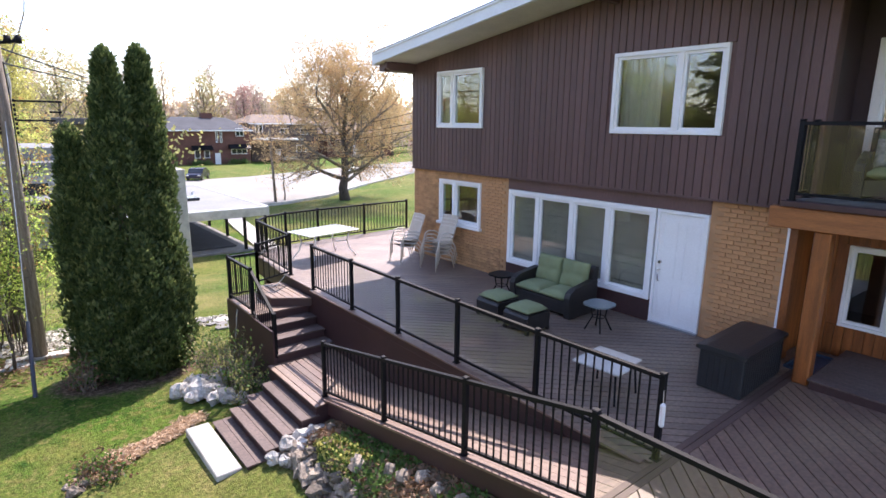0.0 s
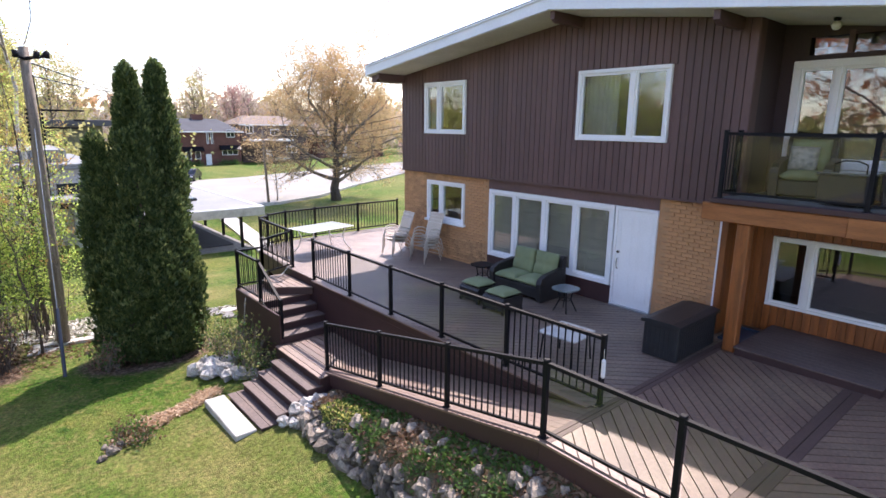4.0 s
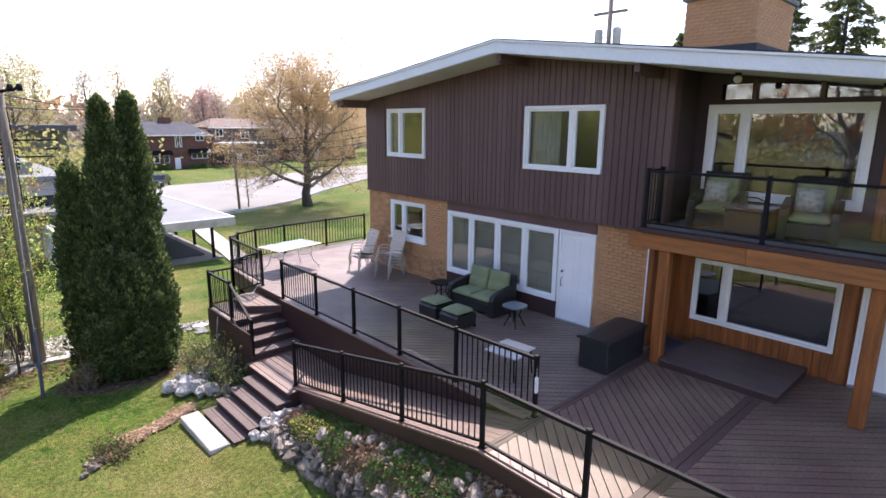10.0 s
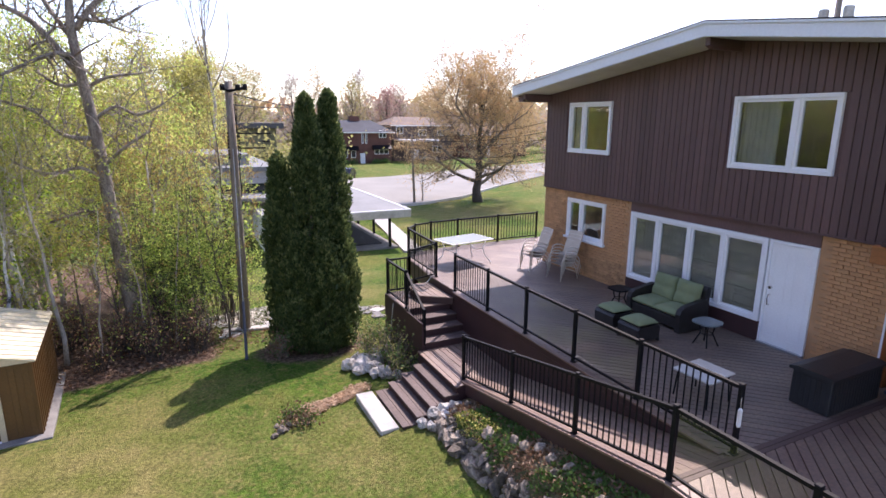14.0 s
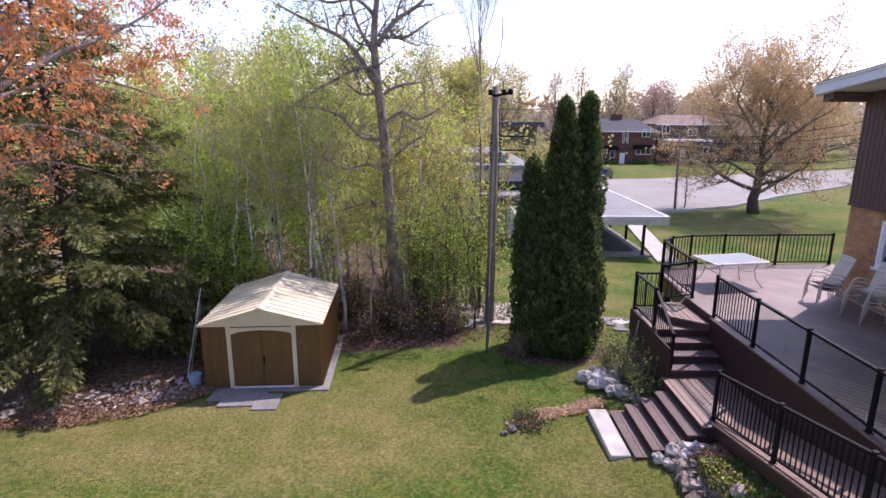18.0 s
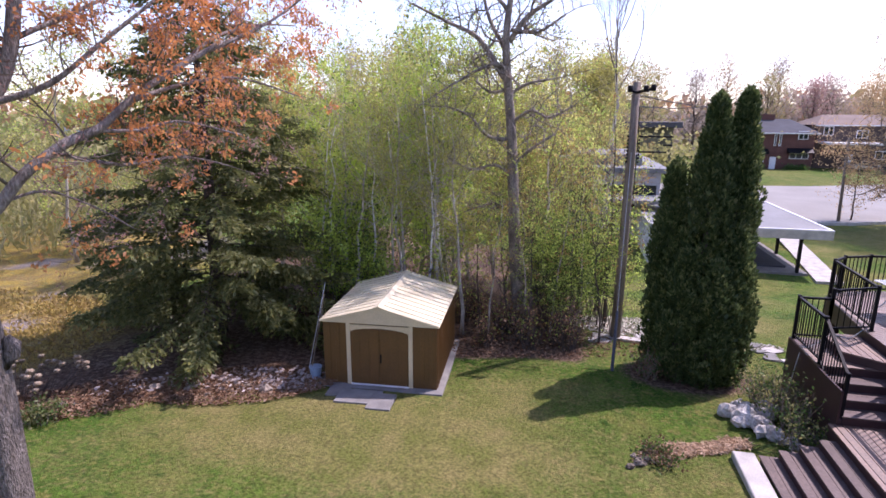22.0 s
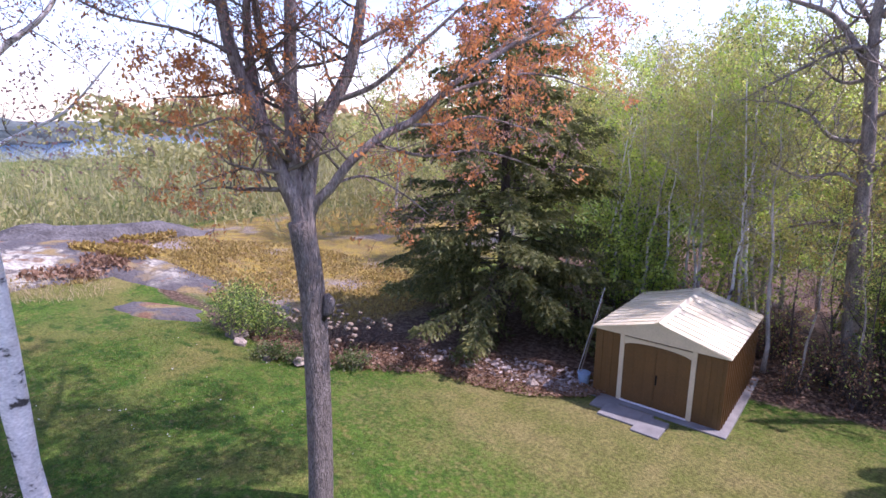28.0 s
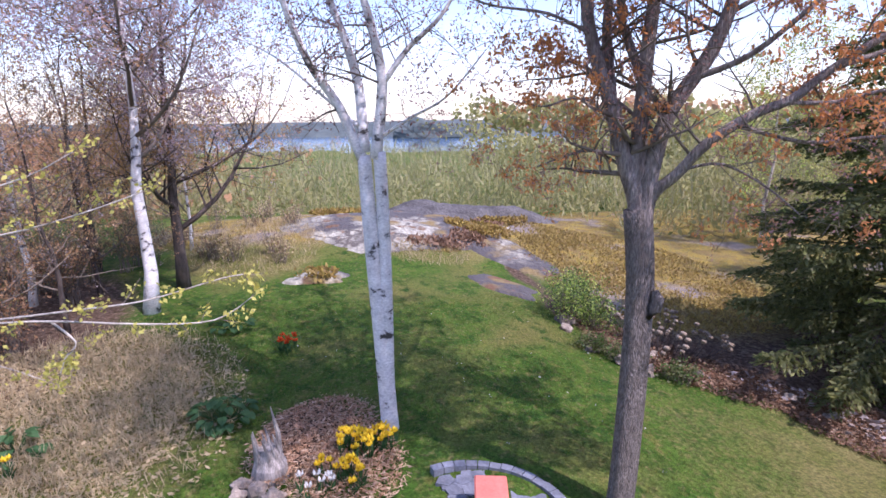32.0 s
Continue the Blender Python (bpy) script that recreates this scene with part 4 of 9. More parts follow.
# roof
def roof_slab(name, ya, yb, label):
    x0, x1 = EDGE_X + 0.06, BACK_X + 0.5
    r = thing(name, (0, 0, 0), label, "roof", kind="structure")
    za, zb = soffit_z(ya), soffit_z(yb)
    lo, hi = (ya, yb)
    g = Geo().prism([(x0, lo, za), (x0, hi, zb), (x0, hi, zb + 0.03), (x0, lo, za + 0.03)], (x1 - x0, 0, 0))
    g.ob("soffit", SOFFIT, r)
    Geo().prism([(x0, lo, za + 0.034), (x0, hi, zb + 0.034), (x0, hi, zb + 0.26), (x0, lo, za + 0.26)], (x1 - x0, 0, 0)).ob("roof_core", SOFFIT, r)
    Geo().prism([(x0 - 0.09, lo, za + 0.265), (x0 - 0.09, hi, zb + 0.265), (x0 - 0.09, hi, zb + 0.285), (x0 - 0.09, lo, za + 0.285)], (x1 - x0 + 0.1, 0, 0)).ob("shingles", SHINGLE, r)
    Geo().prism([(EDGE_X, lo, za + 0.01), (EDGE_X, hi, zb + 0.01), (EDGE_X, hi, zb + 0.262), (EDGE_X, lo, za + 0.262)], (0.056, 0, 0)).ob("fascia", WHITE_METAL, r)
    Geo().prism([(EDGE_X - 0.03, lo, za + 0.225), (EDGE_X - 0.03, hi, zb + 0.225), (EDGE_X - 0.03, hi, zb + 0.262), (EDGE_X - 0.03, lo, za + 0.262)], (0.03, 0, 0)).ob("drip_edge", WHITE_METAL, r)
    return r


NORTH_EAVE, SOUTH_EAVE = 12.50, -7.6
rn = roof_slab("roof_north", RIDGE_Y, NORTH_EAVE, "low roof slope with white metal fascia")
rs = roof_slab("roof_south", SOUTH_EAVE, RIDGE_Y - 0.004, "low roof slope with white metal fascia")
ze = soffit_z(NORTH_EAVE)
Geo().box(EDGE_X, NORTH_EAVE + 0.002, ze - 0.02, BACK_X + 0.5, NORTH_EAVE + 0.05, ze + 0.26).ob("eave_board", WHITE_METAL, rn)
for yb, nm in ((RIDGE_Y, "beam_ridge"), (3.0, "beam_south"), (12.1, "beam_north")):
    zt = soffit_z(yb) - 0.004
    Geo().prism([(EDGE_X + 0.12, yb - 0.05, zt), (EDGE_X + 0.12, yb - 0.05, zt - 0.14), (EDGE_X + 0.24, yb - 0.05, zt - 0.20), (RX if yb < 2 else FX + 0.02, yb - 0.05, zt - 0.20), (RX if yb < 2 else FX + 0.02, yb - 0.05, zt)], (0, 0.10, 0)).ob(nm, SIDING, None, "dark brown roof beam under the overhang", "beam", "roof beams", kind="structure")
Geo().box(EDGE_X + 0.15, 12.20, ze - 0.16, FX + 0.4, 12.44, ze + 0.01).ob("trim_eave_box", SIDING, None, "dark brown boxed eave end", "trim", kind="structure")

# chimney of tan brick behind the ridge
ch = thing("chimney", (10.75, 2.85, 5.5), "tan brick chimney with concrete cap", "chimney", kind="structure")
Geo().box(0.01, -0.69, -0.3, 1.99, 0.69, 1.25).ob("core", MORTAR, ch)
Geo().box(-0.06, -0.76, 1.25, 2.06, 0.76, 1.34, 0.01).ob("cap", PAVER, ch, "grey concrete cap")
Geo().box(-0.05, -0.75, 0.10, 2.05, 0.75, 0.34, 0.01).ob("flashing", SHINGLE, ch)
bk = Geo().box(0, 0, 0, 0.19, 0.012, 0.06, 0.004).mesh("brick", BRICK)
bk2 = Geo().box(0, 0, 0, 0.012, 0.19, 0.06, 0.004).mesh("brick", BRICK)
for r in range(18):
    off = 0.1 if r % 2 else 0.0
    for i in range(7):
        y = -0.70 + off + i * 0.2
        if y + 0.19 < 0.71:
            o = new("brick", bk2)
            o.parent = ch
            o.location = (-0.002, y, 0.05 + r * 0.067)
    for i in range(10):
        x = off + i * 0.2
        if x + 0.19 < 2.0:
            for yy in (-0.702, 0.69):
                o = new("brick", bk)
                o.parent = ch
                o.location = (x, yy, 0.05 + r * 0.067)

# balcony
BY0 = -7.0
bal = thing("balcony", (8.2, 2.8, 2.4), "balcony floor on orange cedar beams and posts", "balcony", kind="structure")
def bpart(nm, g, mt, lab=""):
    o = g.ob(nm, mt, bal, lab)
    o.data.transform(Matrix.Translation((-8.2, -2.8, -2.4)))
    return o
bpart("floor_slab", Geo().box(8.36, BY0, 2.38, RX, 2.80, 2.50), PAVER, "grey balcony floor")
bpart("edge_board", Geo().box(8.18, BY0, 2.42, 8.36, 2.88, 2.50, 0.008), SKIRT)
bpart("beam", Geo().box(8.22, 0.94, 2.13, 8.36, 3.02, 2.415, 0.012), CEDAR_BEAM, "orange cedar beam")
bpart("beam", Geo().box(8.18, -2.6, 2.13, 8.34, 1.0, 2.415, 0.012), CEDAR_BEAM, "orange cedar beam")
bpart("beam", Geo().box(8.22, BY0, 2.13, 8.36, -2.604, 2.415, 0.012), CEDAR_BEAM, "orange cedar beam")
bpart("side_beam", Geo().box(8.36, 2.78, 2.13, BX - 0.01, 2.92, 2.375, 0.012), CEDAR_BEAM)
for yy in (2.36, -0.72, -3.6, -6.5):
    bpart("post", Geo().box(8.27, yy - 0.10, 0.0, 8.47, yy + 0.10, 2.13, 0.02), CEDAR, "square orange cedar post")
bpart("corner_board", Geo().box(BX - 0.03, 2.84, 0.0, BX + 0.24, 2.945, 2.12, 0.006), CEDAR)
bpart("corner_trim", Geo().box(BX - 0.014, 2.95, 0.0, BX + 0.02, 2.985, 2.3, 0.003), WHITE)
bpart("corner_board", Geo().box(RX - 0.03, -0.25, 0.0, RX, -0.05, 2.12, 0.006), CEDAR)
bpart("ceiling_board", Geo().box(8.36, BY0, 2.34, RX, 2.92, 2.375), CEDAR)

# porch lights under the roof
for yy in (1.70, -0.30):
    pl = thing("porch_light", (8.9, yy, soffit_z(yy)), "small frosted globe light under the soffit", "lamp", "porch lights")
    Geo().tube([(0, 0, 0), (0, 0, -0.03), (0, 0, -0.05)], [0.05, 0.05, 0.035], 12).ob("base", BLACK, pl)
    Geo().blob((0, 0, -0.11), 0.065, 1, 0.0, 9).ob("globe", SOFFIT, pl, smooth=True)

# ---- deck, ramp and stairs ----
LAND_Z, UP_Z, STEP_Z = -1.05, -0.37, -0.185


def boards(parent, poly, degrees, z, mat, width=0.142, gap=0.015, thick=0.026):
    for p in strips(poly, degrees, width, gap):
        area = abs(sum(a[0] * b[1] - b[0] * a[1] for a, b in zip(p, p[1:] + p[:1]))) / 2
        if area > 0.004:
            Geo().prism([(x, y, z - thick) for x, y in p], (0, 0, thick)).ob("board", mat, parent)


deck = thing("deck", (0, 0, 0), "composite deck with boards laid in diagonal panels", "deck", kind="structure")
g = Geo()
g.box(5.02, 0.5, -0.30, BX, 12.25, -0.035)
g.box(3.88, -1.42, -0.30, 5.02, 2.6, -0.036).box(5.02, -1.42, -0.30, 9.84, 0.5, -0.037)
g.prism([(5.06, 12.25, -0.3), (11.0, 12.25, -0.3), (11.0, 15.15, -0.3), (7.4, 15.0, -0.3), (6.35, 14.88, -0.3), (5.68, 14.62, -0.3), (5.27, 14.15, -0.3)], (0, 0, 0.265))
g.ob("joists", SKIRT, deck)
Geo().box(BX, 0.4, -0.30, RX + 0.02, 2.93, -0.036).ob("joists", SKIRT, deck)

MAIN = [(5.0, 2.62), (8.92, 2.62), (8.92, 12.2), (5.0, 12.2)]
FARP = [(5.02, 12.2), (11.0, 12.2), (11.0, 15.2), (7.4, 15.05), (6.33, 14.92), (5.65, 14.66), (5.22, 14.18)]
MID = [(3.87, 0.72), (8.92, 0.72), (8.92, 2.46), (3.87, 2.46)]
SOUTHP = [(3.87, -1.42), (9.84, -1.42), (9.84, 0.48), (3.87, 0.48)]
boards(deck, MAIN, -45, 0.0, DECK)
boards(deck, FARP, -45, 0.0, DECK)
boards(deck, MID, 45, 0.0, DECK_WARM)
boards(deck, SOUTHP, -45, 0.0, DECK_WARM)
boards(deck, [(8.92, 0.72), (9.84, 0.72), (9.84, 2.92), (8.92, 2.92)], 45, 0.0, DECK_WARM)
for y0 in (2.464, 2.544):
    Geo().box(3.87, y0, -0.026, 8.92, y0 + 0.074, 0.001, 0.003).ob("border_board", BAND, deck)
for y0 in (0.484, 0.604):
    Geo().box(3.87, y0, -0.026, 9.84, y0 + 0.112, 0.001, 0.003).ob("border_board", BAND, deck)
for x0, y0, x1, y1 in ((4.90, 2.7, 5.0, 10.45), (3.80, -1.46, 3.866, 2.6)):
    Geo().box(x0, y0, -0.03, x1, y1, 0.002, 0.004).ob("edge_board", DECK_WARM, deck)
edge = [(5.06, 11.75), (5.2, 14.18), (5.64, 14.68), (6.33, 14.94), (7.4, 15.07), (11.0, 15.22)]
for a, b in zip(edge, edge[1:]):
    d = (Vector(b) - Vector(a)).normalized()
    nn = Vector((-d.y, d.x)) * 0.03
    Geo().prism([(a[0], a[1], -0.45), (b[0], b[1], -0.45), (b[0] + nn.x, b[1] + nn.y, -0.45), (a[0] + nn.x, a[1] + nn.y, -0.45)], (0, 0, 0.448)).ob("fascia_board", SKIRT, deck)
for (px, py) in ((5.4, 14.0), (7.4, 14.8), (9.2, 14.9), (10.8, 14.9), (5.4, 12.5)):
    Geo().box(px - 0.08, py - 0.08, gz(px, py) - 0.1, px + 0.08, py + 0.08, -0.3).ob("support_post", SKIRT, deck)
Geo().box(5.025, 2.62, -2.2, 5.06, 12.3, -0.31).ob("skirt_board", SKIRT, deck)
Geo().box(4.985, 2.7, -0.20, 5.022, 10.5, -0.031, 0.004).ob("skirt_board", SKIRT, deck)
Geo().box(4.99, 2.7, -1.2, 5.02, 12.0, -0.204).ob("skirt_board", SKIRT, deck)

# ramp
ramp = thing("ramp", (0, 0, 0), "sloping boardwalk ramp with dark brown skirt", "ramp", kind="structure")
ya, yb = 7.85, 2.6
def ramp_z(y):
    return LAND_Z + (0.0 - LAND_Z) * (ya - y) / (ya - yb)
nb = 8
for i in range(nb):
    x0, x1 = 3.95 + i * 0.1285, 3.95 + (i + 1) * 0.1285 - 0.007
    Geo().prism([(x0, ya, ramp_z(ya) - 0.03), (x0, yb, ramp_z(yb) - 0.03), (x0, yb, ramp_z(yb)), (x0, ya, ramp_z(ya))], (x1 - x0, 0, 0)).ob("board", DECK_WARM, ramp)
Geo().prism([(3.80, ya, ramp_z(ya) - 0.03), (3.80, yb, ramp_z(yb) - 0.03), (3.80, yb, ramp_z(yb) + 0.002), (3.80, ya, ramp_z(ya) + 0.002)], (0.143, 0, 0)).ob("edge_board", DECK_WARM, ramp)
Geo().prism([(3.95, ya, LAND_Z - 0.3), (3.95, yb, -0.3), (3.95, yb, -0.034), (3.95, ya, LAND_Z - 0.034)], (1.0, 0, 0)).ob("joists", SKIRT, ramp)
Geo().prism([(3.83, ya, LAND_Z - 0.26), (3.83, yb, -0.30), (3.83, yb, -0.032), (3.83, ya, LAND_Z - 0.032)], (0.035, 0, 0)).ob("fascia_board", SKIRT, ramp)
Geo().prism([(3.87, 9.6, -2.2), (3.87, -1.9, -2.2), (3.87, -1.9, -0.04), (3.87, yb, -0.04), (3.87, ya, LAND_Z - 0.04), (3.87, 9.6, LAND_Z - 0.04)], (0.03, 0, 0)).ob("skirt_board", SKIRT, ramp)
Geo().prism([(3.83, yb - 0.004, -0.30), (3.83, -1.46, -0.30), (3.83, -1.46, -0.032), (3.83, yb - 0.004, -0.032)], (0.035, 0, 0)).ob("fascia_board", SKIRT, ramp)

# stairs
stairs = thing("stairs", (0, 0, 0), "L-shaped brown deck stairs with landings", "stairs", kind="structure")
def tread(x0, y0, x1, y1, z, along, nm="tread"):
    """A step of two boards on a dark riser box."""
    if along == "y":
        w = (x1 - x0) / 2
        for k in range(2):
            Geo().box(x0 + k * w + 0.002, y0, z - 0.03, x0 + (k + 1) * w - 0.002, y1, z, 0.004).ob(nm, TREAD, stairs)
    else:
        w = (y1 - y0) / 2
        for k in range(2):
            Geo().box(x0, y0 + k * w + 0.002, z - 0.03, x1, y0 + (k + 1) * w - 0.002, z, 0.004).ob(nm, TREAD, stairs)
for i in range(4):
    z = LAND_Z - 0.150 * (i + 1)
    x1 = 3.66 - 0.30 * i
    tread(x1 - 0.325, 7.62, x1, 9.28, z, "y")
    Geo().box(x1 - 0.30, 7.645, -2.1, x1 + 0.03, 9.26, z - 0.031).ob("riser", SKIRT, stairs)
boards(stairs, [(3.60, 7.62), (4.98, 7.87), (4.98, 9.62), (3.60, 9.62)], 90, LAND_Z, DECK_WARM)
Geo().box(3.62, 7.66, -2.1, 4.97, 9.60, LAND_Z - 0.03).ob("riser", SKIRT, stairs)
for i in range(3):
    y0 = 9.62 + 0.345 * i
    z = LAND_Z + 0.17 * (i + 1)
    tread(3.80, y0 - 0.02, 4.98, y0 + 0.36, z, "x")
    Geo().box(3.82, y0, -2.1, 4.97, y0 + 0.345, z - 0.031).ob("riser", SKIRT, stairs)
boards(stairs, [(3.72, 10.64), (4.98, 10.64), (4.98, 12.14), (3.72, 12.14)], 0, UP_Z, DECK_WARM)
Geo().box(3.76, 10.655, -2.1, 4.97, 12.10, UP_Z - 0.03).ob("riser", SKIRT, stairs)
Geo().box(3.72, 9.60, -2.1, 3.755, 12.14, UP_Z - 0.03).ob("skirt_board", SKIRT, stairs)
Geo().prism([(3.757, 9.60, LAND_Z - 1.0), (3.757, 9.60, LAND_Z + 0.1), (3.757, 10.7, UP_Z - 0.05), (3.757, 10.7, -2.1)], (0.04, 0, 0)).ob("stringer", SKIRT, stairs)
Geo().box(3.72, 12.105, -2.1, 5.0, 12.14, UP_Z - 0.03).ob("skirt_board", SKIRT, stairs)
SP = [(4.98, 10.5), (4.98, 12.05), (4.45, 12.05), (4.28, 11.7), (4.28, 11.0)]
boards(stairs, SP, 90, STEP_Z, DECK_WARM)
Geo().prism([(x * 0.99 + 0.04, y * 0.99 + 0.11, UP_Z) for x, y in SP], (0, 0, 0.155)).ob("riser", SKIRT, stairs)

Geo().box(2.03, 7.74, -1.97, 2.41, 9.42, -1.70, 0.015).ob("concrete_pad", CONCRETE, None, "pale concrete slab at the foot of the stairs", "slab")
step = thing("porch_step", (9.0, 1.265, 0.0), "low dark brown step along the porch wall", "step", kind="structure")
for i in range(12):
    Geo().box(-0.80 + i * 0.136, -0.985, 0.115, -0.80 + (i + 1) * 0.136 - 0.006, 0.985, 0.14, 0.003).ob("board", TREAD, step)
Geo().box(-0.775, -0.965, 0.0, 0.83, 0.965, 0.114).ob("riser", SKIRT, step)


# ---- railings ----
def railing(name, pts, kinds, label, height=0.95, skip_first=False):
    """Posts at pts (x, y, base z); between them balusters or glass."""
    r = thing(name, pts[0], label, "railing", "deck railings")
    o = Vector(pts[0])
    P = [Vector(p) - o for p in pts]
    for i, p in enumerate(P):
        if i == 0 and skip_first:
            continue
        g = Geo().box(p.x - 0.03, p.y - 0.03, p.z, p.x + 0.03, p.y + 0.03, p.z + height + 0.02, 0.004)
        post = g.ob("post", BLACK, r)
        Geo().box(p.x - 0.036, p.y - 0.036, p.z + height + 0.02, p.x + 0.036, p.y + 0.036, p.z + height + 0.042, 0.008).ob("post_cap", BLACK, post)
        Geo().box(p.x - 0.05, p.y - 0.05, p.z, p.x + 0.05, p.y + 0.05, p.z + 0.012, 0.003).ob("base_plate", BLACK, post)
    for a, b, k in zip(P, P[1:], kinds):
        d = b - a
        flat = Vector((d.x, d.y, 0)).normalized()
        side = Vector((-flat.y, flat.x, 0))
        a2, b2 = a + d.normalized() * 0.03, b - d.normalized() * 0.03
        def bar(nm, z, w, h, mt=BLACK, lab=""):
            q = [a2 + side * w / 2 + Vector((0, 0, z)), a2 - side * w / 2 + Vector((0, 0, z)), a2 - side * w / 2 + Vector((0, 0, z + h)), a2 + side * w / 2 + Vector((0, 0, z + h))]
            Geo().prism(q, b2 - a2).ob(nm, mt, r, lab)
        bar("top_rail", height - 0.035, 0.055, 0.045)
        bar("bottom_rail", 0.075, 0.034, 0.034)
        if k == "bal":
            L = (b2 - a2).length
            n = max(2, round(L / 0.115))
            bm_ = Geo().box(-0.008, -0.008, 0.10, 0.008, 0.008, height - 0.03).mesh("baluster", BLACK)
            for i in range(1, n):
                c = a2 + (b2 - a2) * (i / n)
                ob = new("baluster", bm_)
                ob.parent = r
                ob.location = c
        elif k == "glass":
            q = [a2 + d.normalized() * 0.03 + side * 0.003 + Vector((0, 0, 0.115)), a2 + d.normalized() * 0.03 - side * 0.003 + Vector((0, 0, 0.115))]
            q += [q[1] + Vector((0, 0, height - 0.16)), q[0] + Vector((0, 0, height - 0.16))]
            Geo().prism(q, (b2 - a2) - d.normalized() * 0.06).ob("glass_panel", RAIL_GLASS, r, "clear glass panel").visible_shadow = False
    return r


railing("railing", [(3.9, 7.88, LAND_Z), (3.9, 6.06, ramp_z(6.06)), (3.9, 4.34, ramp_z(4.34)), (3.9, 2.60, 0.0), (3.9, 0.985, 0.0), (3.9, -0.66, 0.0)], ["bal", "bal", "bal", "glass", "glass"], "black metal ramp railing with balusters and glass")
railing("railing", [(5.0, 10.46, 0.0), (4.99, 8.82, 0.0), (4.99, 7.29, 0.0), (5.0, 5.78, 0.0), (5.02, 4.27, 0.0), (5.08, 2.63, 0.0)], ["bal", "glass", "glass", "glass", "bal"], "black metal deck railing with glass panels above the ramp")
railing("railing", [(5.12, 11.85, 0.0), (5.24, 14.15, 0.0), (5.66, 14.62, 0.0), (6.34, 14.88, 0.0), (7.4, 15.0, 0.0), (9.06, 15.1, 0.0), (10.75, 15.16, 0.0)], ["bal"] * 6, "black metal baluster railing round the far deck")
railing("railing", [(3.80, 9.66, LAND_Z), (3.78, 10.72, UP_Z), (3.78, 12.06, UP_Z), (4.42, 12.08, UP_Z)], ["bal"] * 3, "black metal stair railing with balusters")
railing("railing", [(5.12, 11.85, 0.0), (4.42, 12.08, UP_Z + 0.19)], ["bal"], "short black metal railing beside the platform step", skip_first=True)
railing("railing", [(8.80, 2.78, 2.5), (8.28, 2.78, 2.5), (8.28, 0.83, 2.5), (8.28, -1.2, 2.5), (8.28, -3.2, 2.5), (8.28, -5.2, 2.5)], ["bal", "glass", "glass", "glass", "glass"], "black balcony railing with clear glass panels", height=1.02)

# ---- plants: tools ----
def leaf_mesh(name, centres, size, mat, seed, aspect=1.6, droop=0.0, flat=0.0, upright=0.0, jitter=0.35):
    """Many small kite-shaped leaves, one at each centre."""
    rng = np.random.default_rng(seed)
    c = np.asarray(centres, dtype=float).reshape(-1, 3)
    n = len(c)
    d = rng.normal(size=(n, 3))
    d[:, 2] = d[:, 2] * (1 - flat) - droop + upright * 3
    d /= np.linalg.norm(d, axis=1, keepdims=True) + 1e-9
    u = np.cross(d, rng.normal(size=(n, 3)))
    u /= np.linalg.norm(u, axis=1, keepdims=True) + 1e-9
    s = size * (1 - jitter + 2 * jitter * rng.random(n))[:, None]
    w = s / aspect / 2
    v = np.stack([c, c + d * s * 0.45 + u * w, c + d * s, c + d * s * 0.45 - u * w], 1).reshape(-1, 3)
    f = np.arange(4 * n).reshape(n, 4)
    return raw_mesh(name, v, f, mat)


def around(points, n, r, seed, squash=1.0):
    """n places scattered about the given points."""
    rng = np.random.default_rng(seed)
    p = np.asarray([tuple(q) for q in points], dtype=float)
    q = p[rng.integers(0, len(p), n)]
    o = rng.normal(size=(n, 3)) * r
    o[:, 2] *= squash
    return q + o


def clumps(points, n, r, inner, per, seed):
    """n places in small bunches that hang about the given points."""
    rng = np.random.default_rng(seed)
    p = np.asarray([tuple(q) for q in points], dtype=float)
    m = max(1, n // per)
    hub = p[rng.integers(0, len(p), m)] + rng.normal(size=(m, 3)) * r
    q = np.repeat(hub, per, 0)
    return q + rng.normal(size=q.shape) * inner


def grow(rng, p, d, L, r, depth, out, tips, kids=4, spread=0.75, up=0.12, wob=0.16, shrink=0.62, bare=0.25, taper=0.45):
    """A limb with its side branches: polylines with radii into out, twig points into tips."""
    p, d = Vector(p), Vector(d).normalized()
    n = 5 if depth > 1 else 3 if depth else 2
    pts, rad = [p.copy()], [r]
    for i in range(n):
        d = (d + Vector((rng.uniform(-1, 1), rng.uniform(-1, 1), rng.uniform(-0.6, 0.9))) * wob + Vector((0, 0, up))).normalized()
        p = p + d * (L / n)
        pts.append(p.copy())
        rad.append(r * (1 - (1 - taper) * (i + 1) / n))
    out.append((pts, rad))
    if depth == 0:
        tips.extend(pts[1:])
        return
    side(rng, pts, rad, L, depth, out, tips, kids, spread, up, wob, shrink, bare, taper)


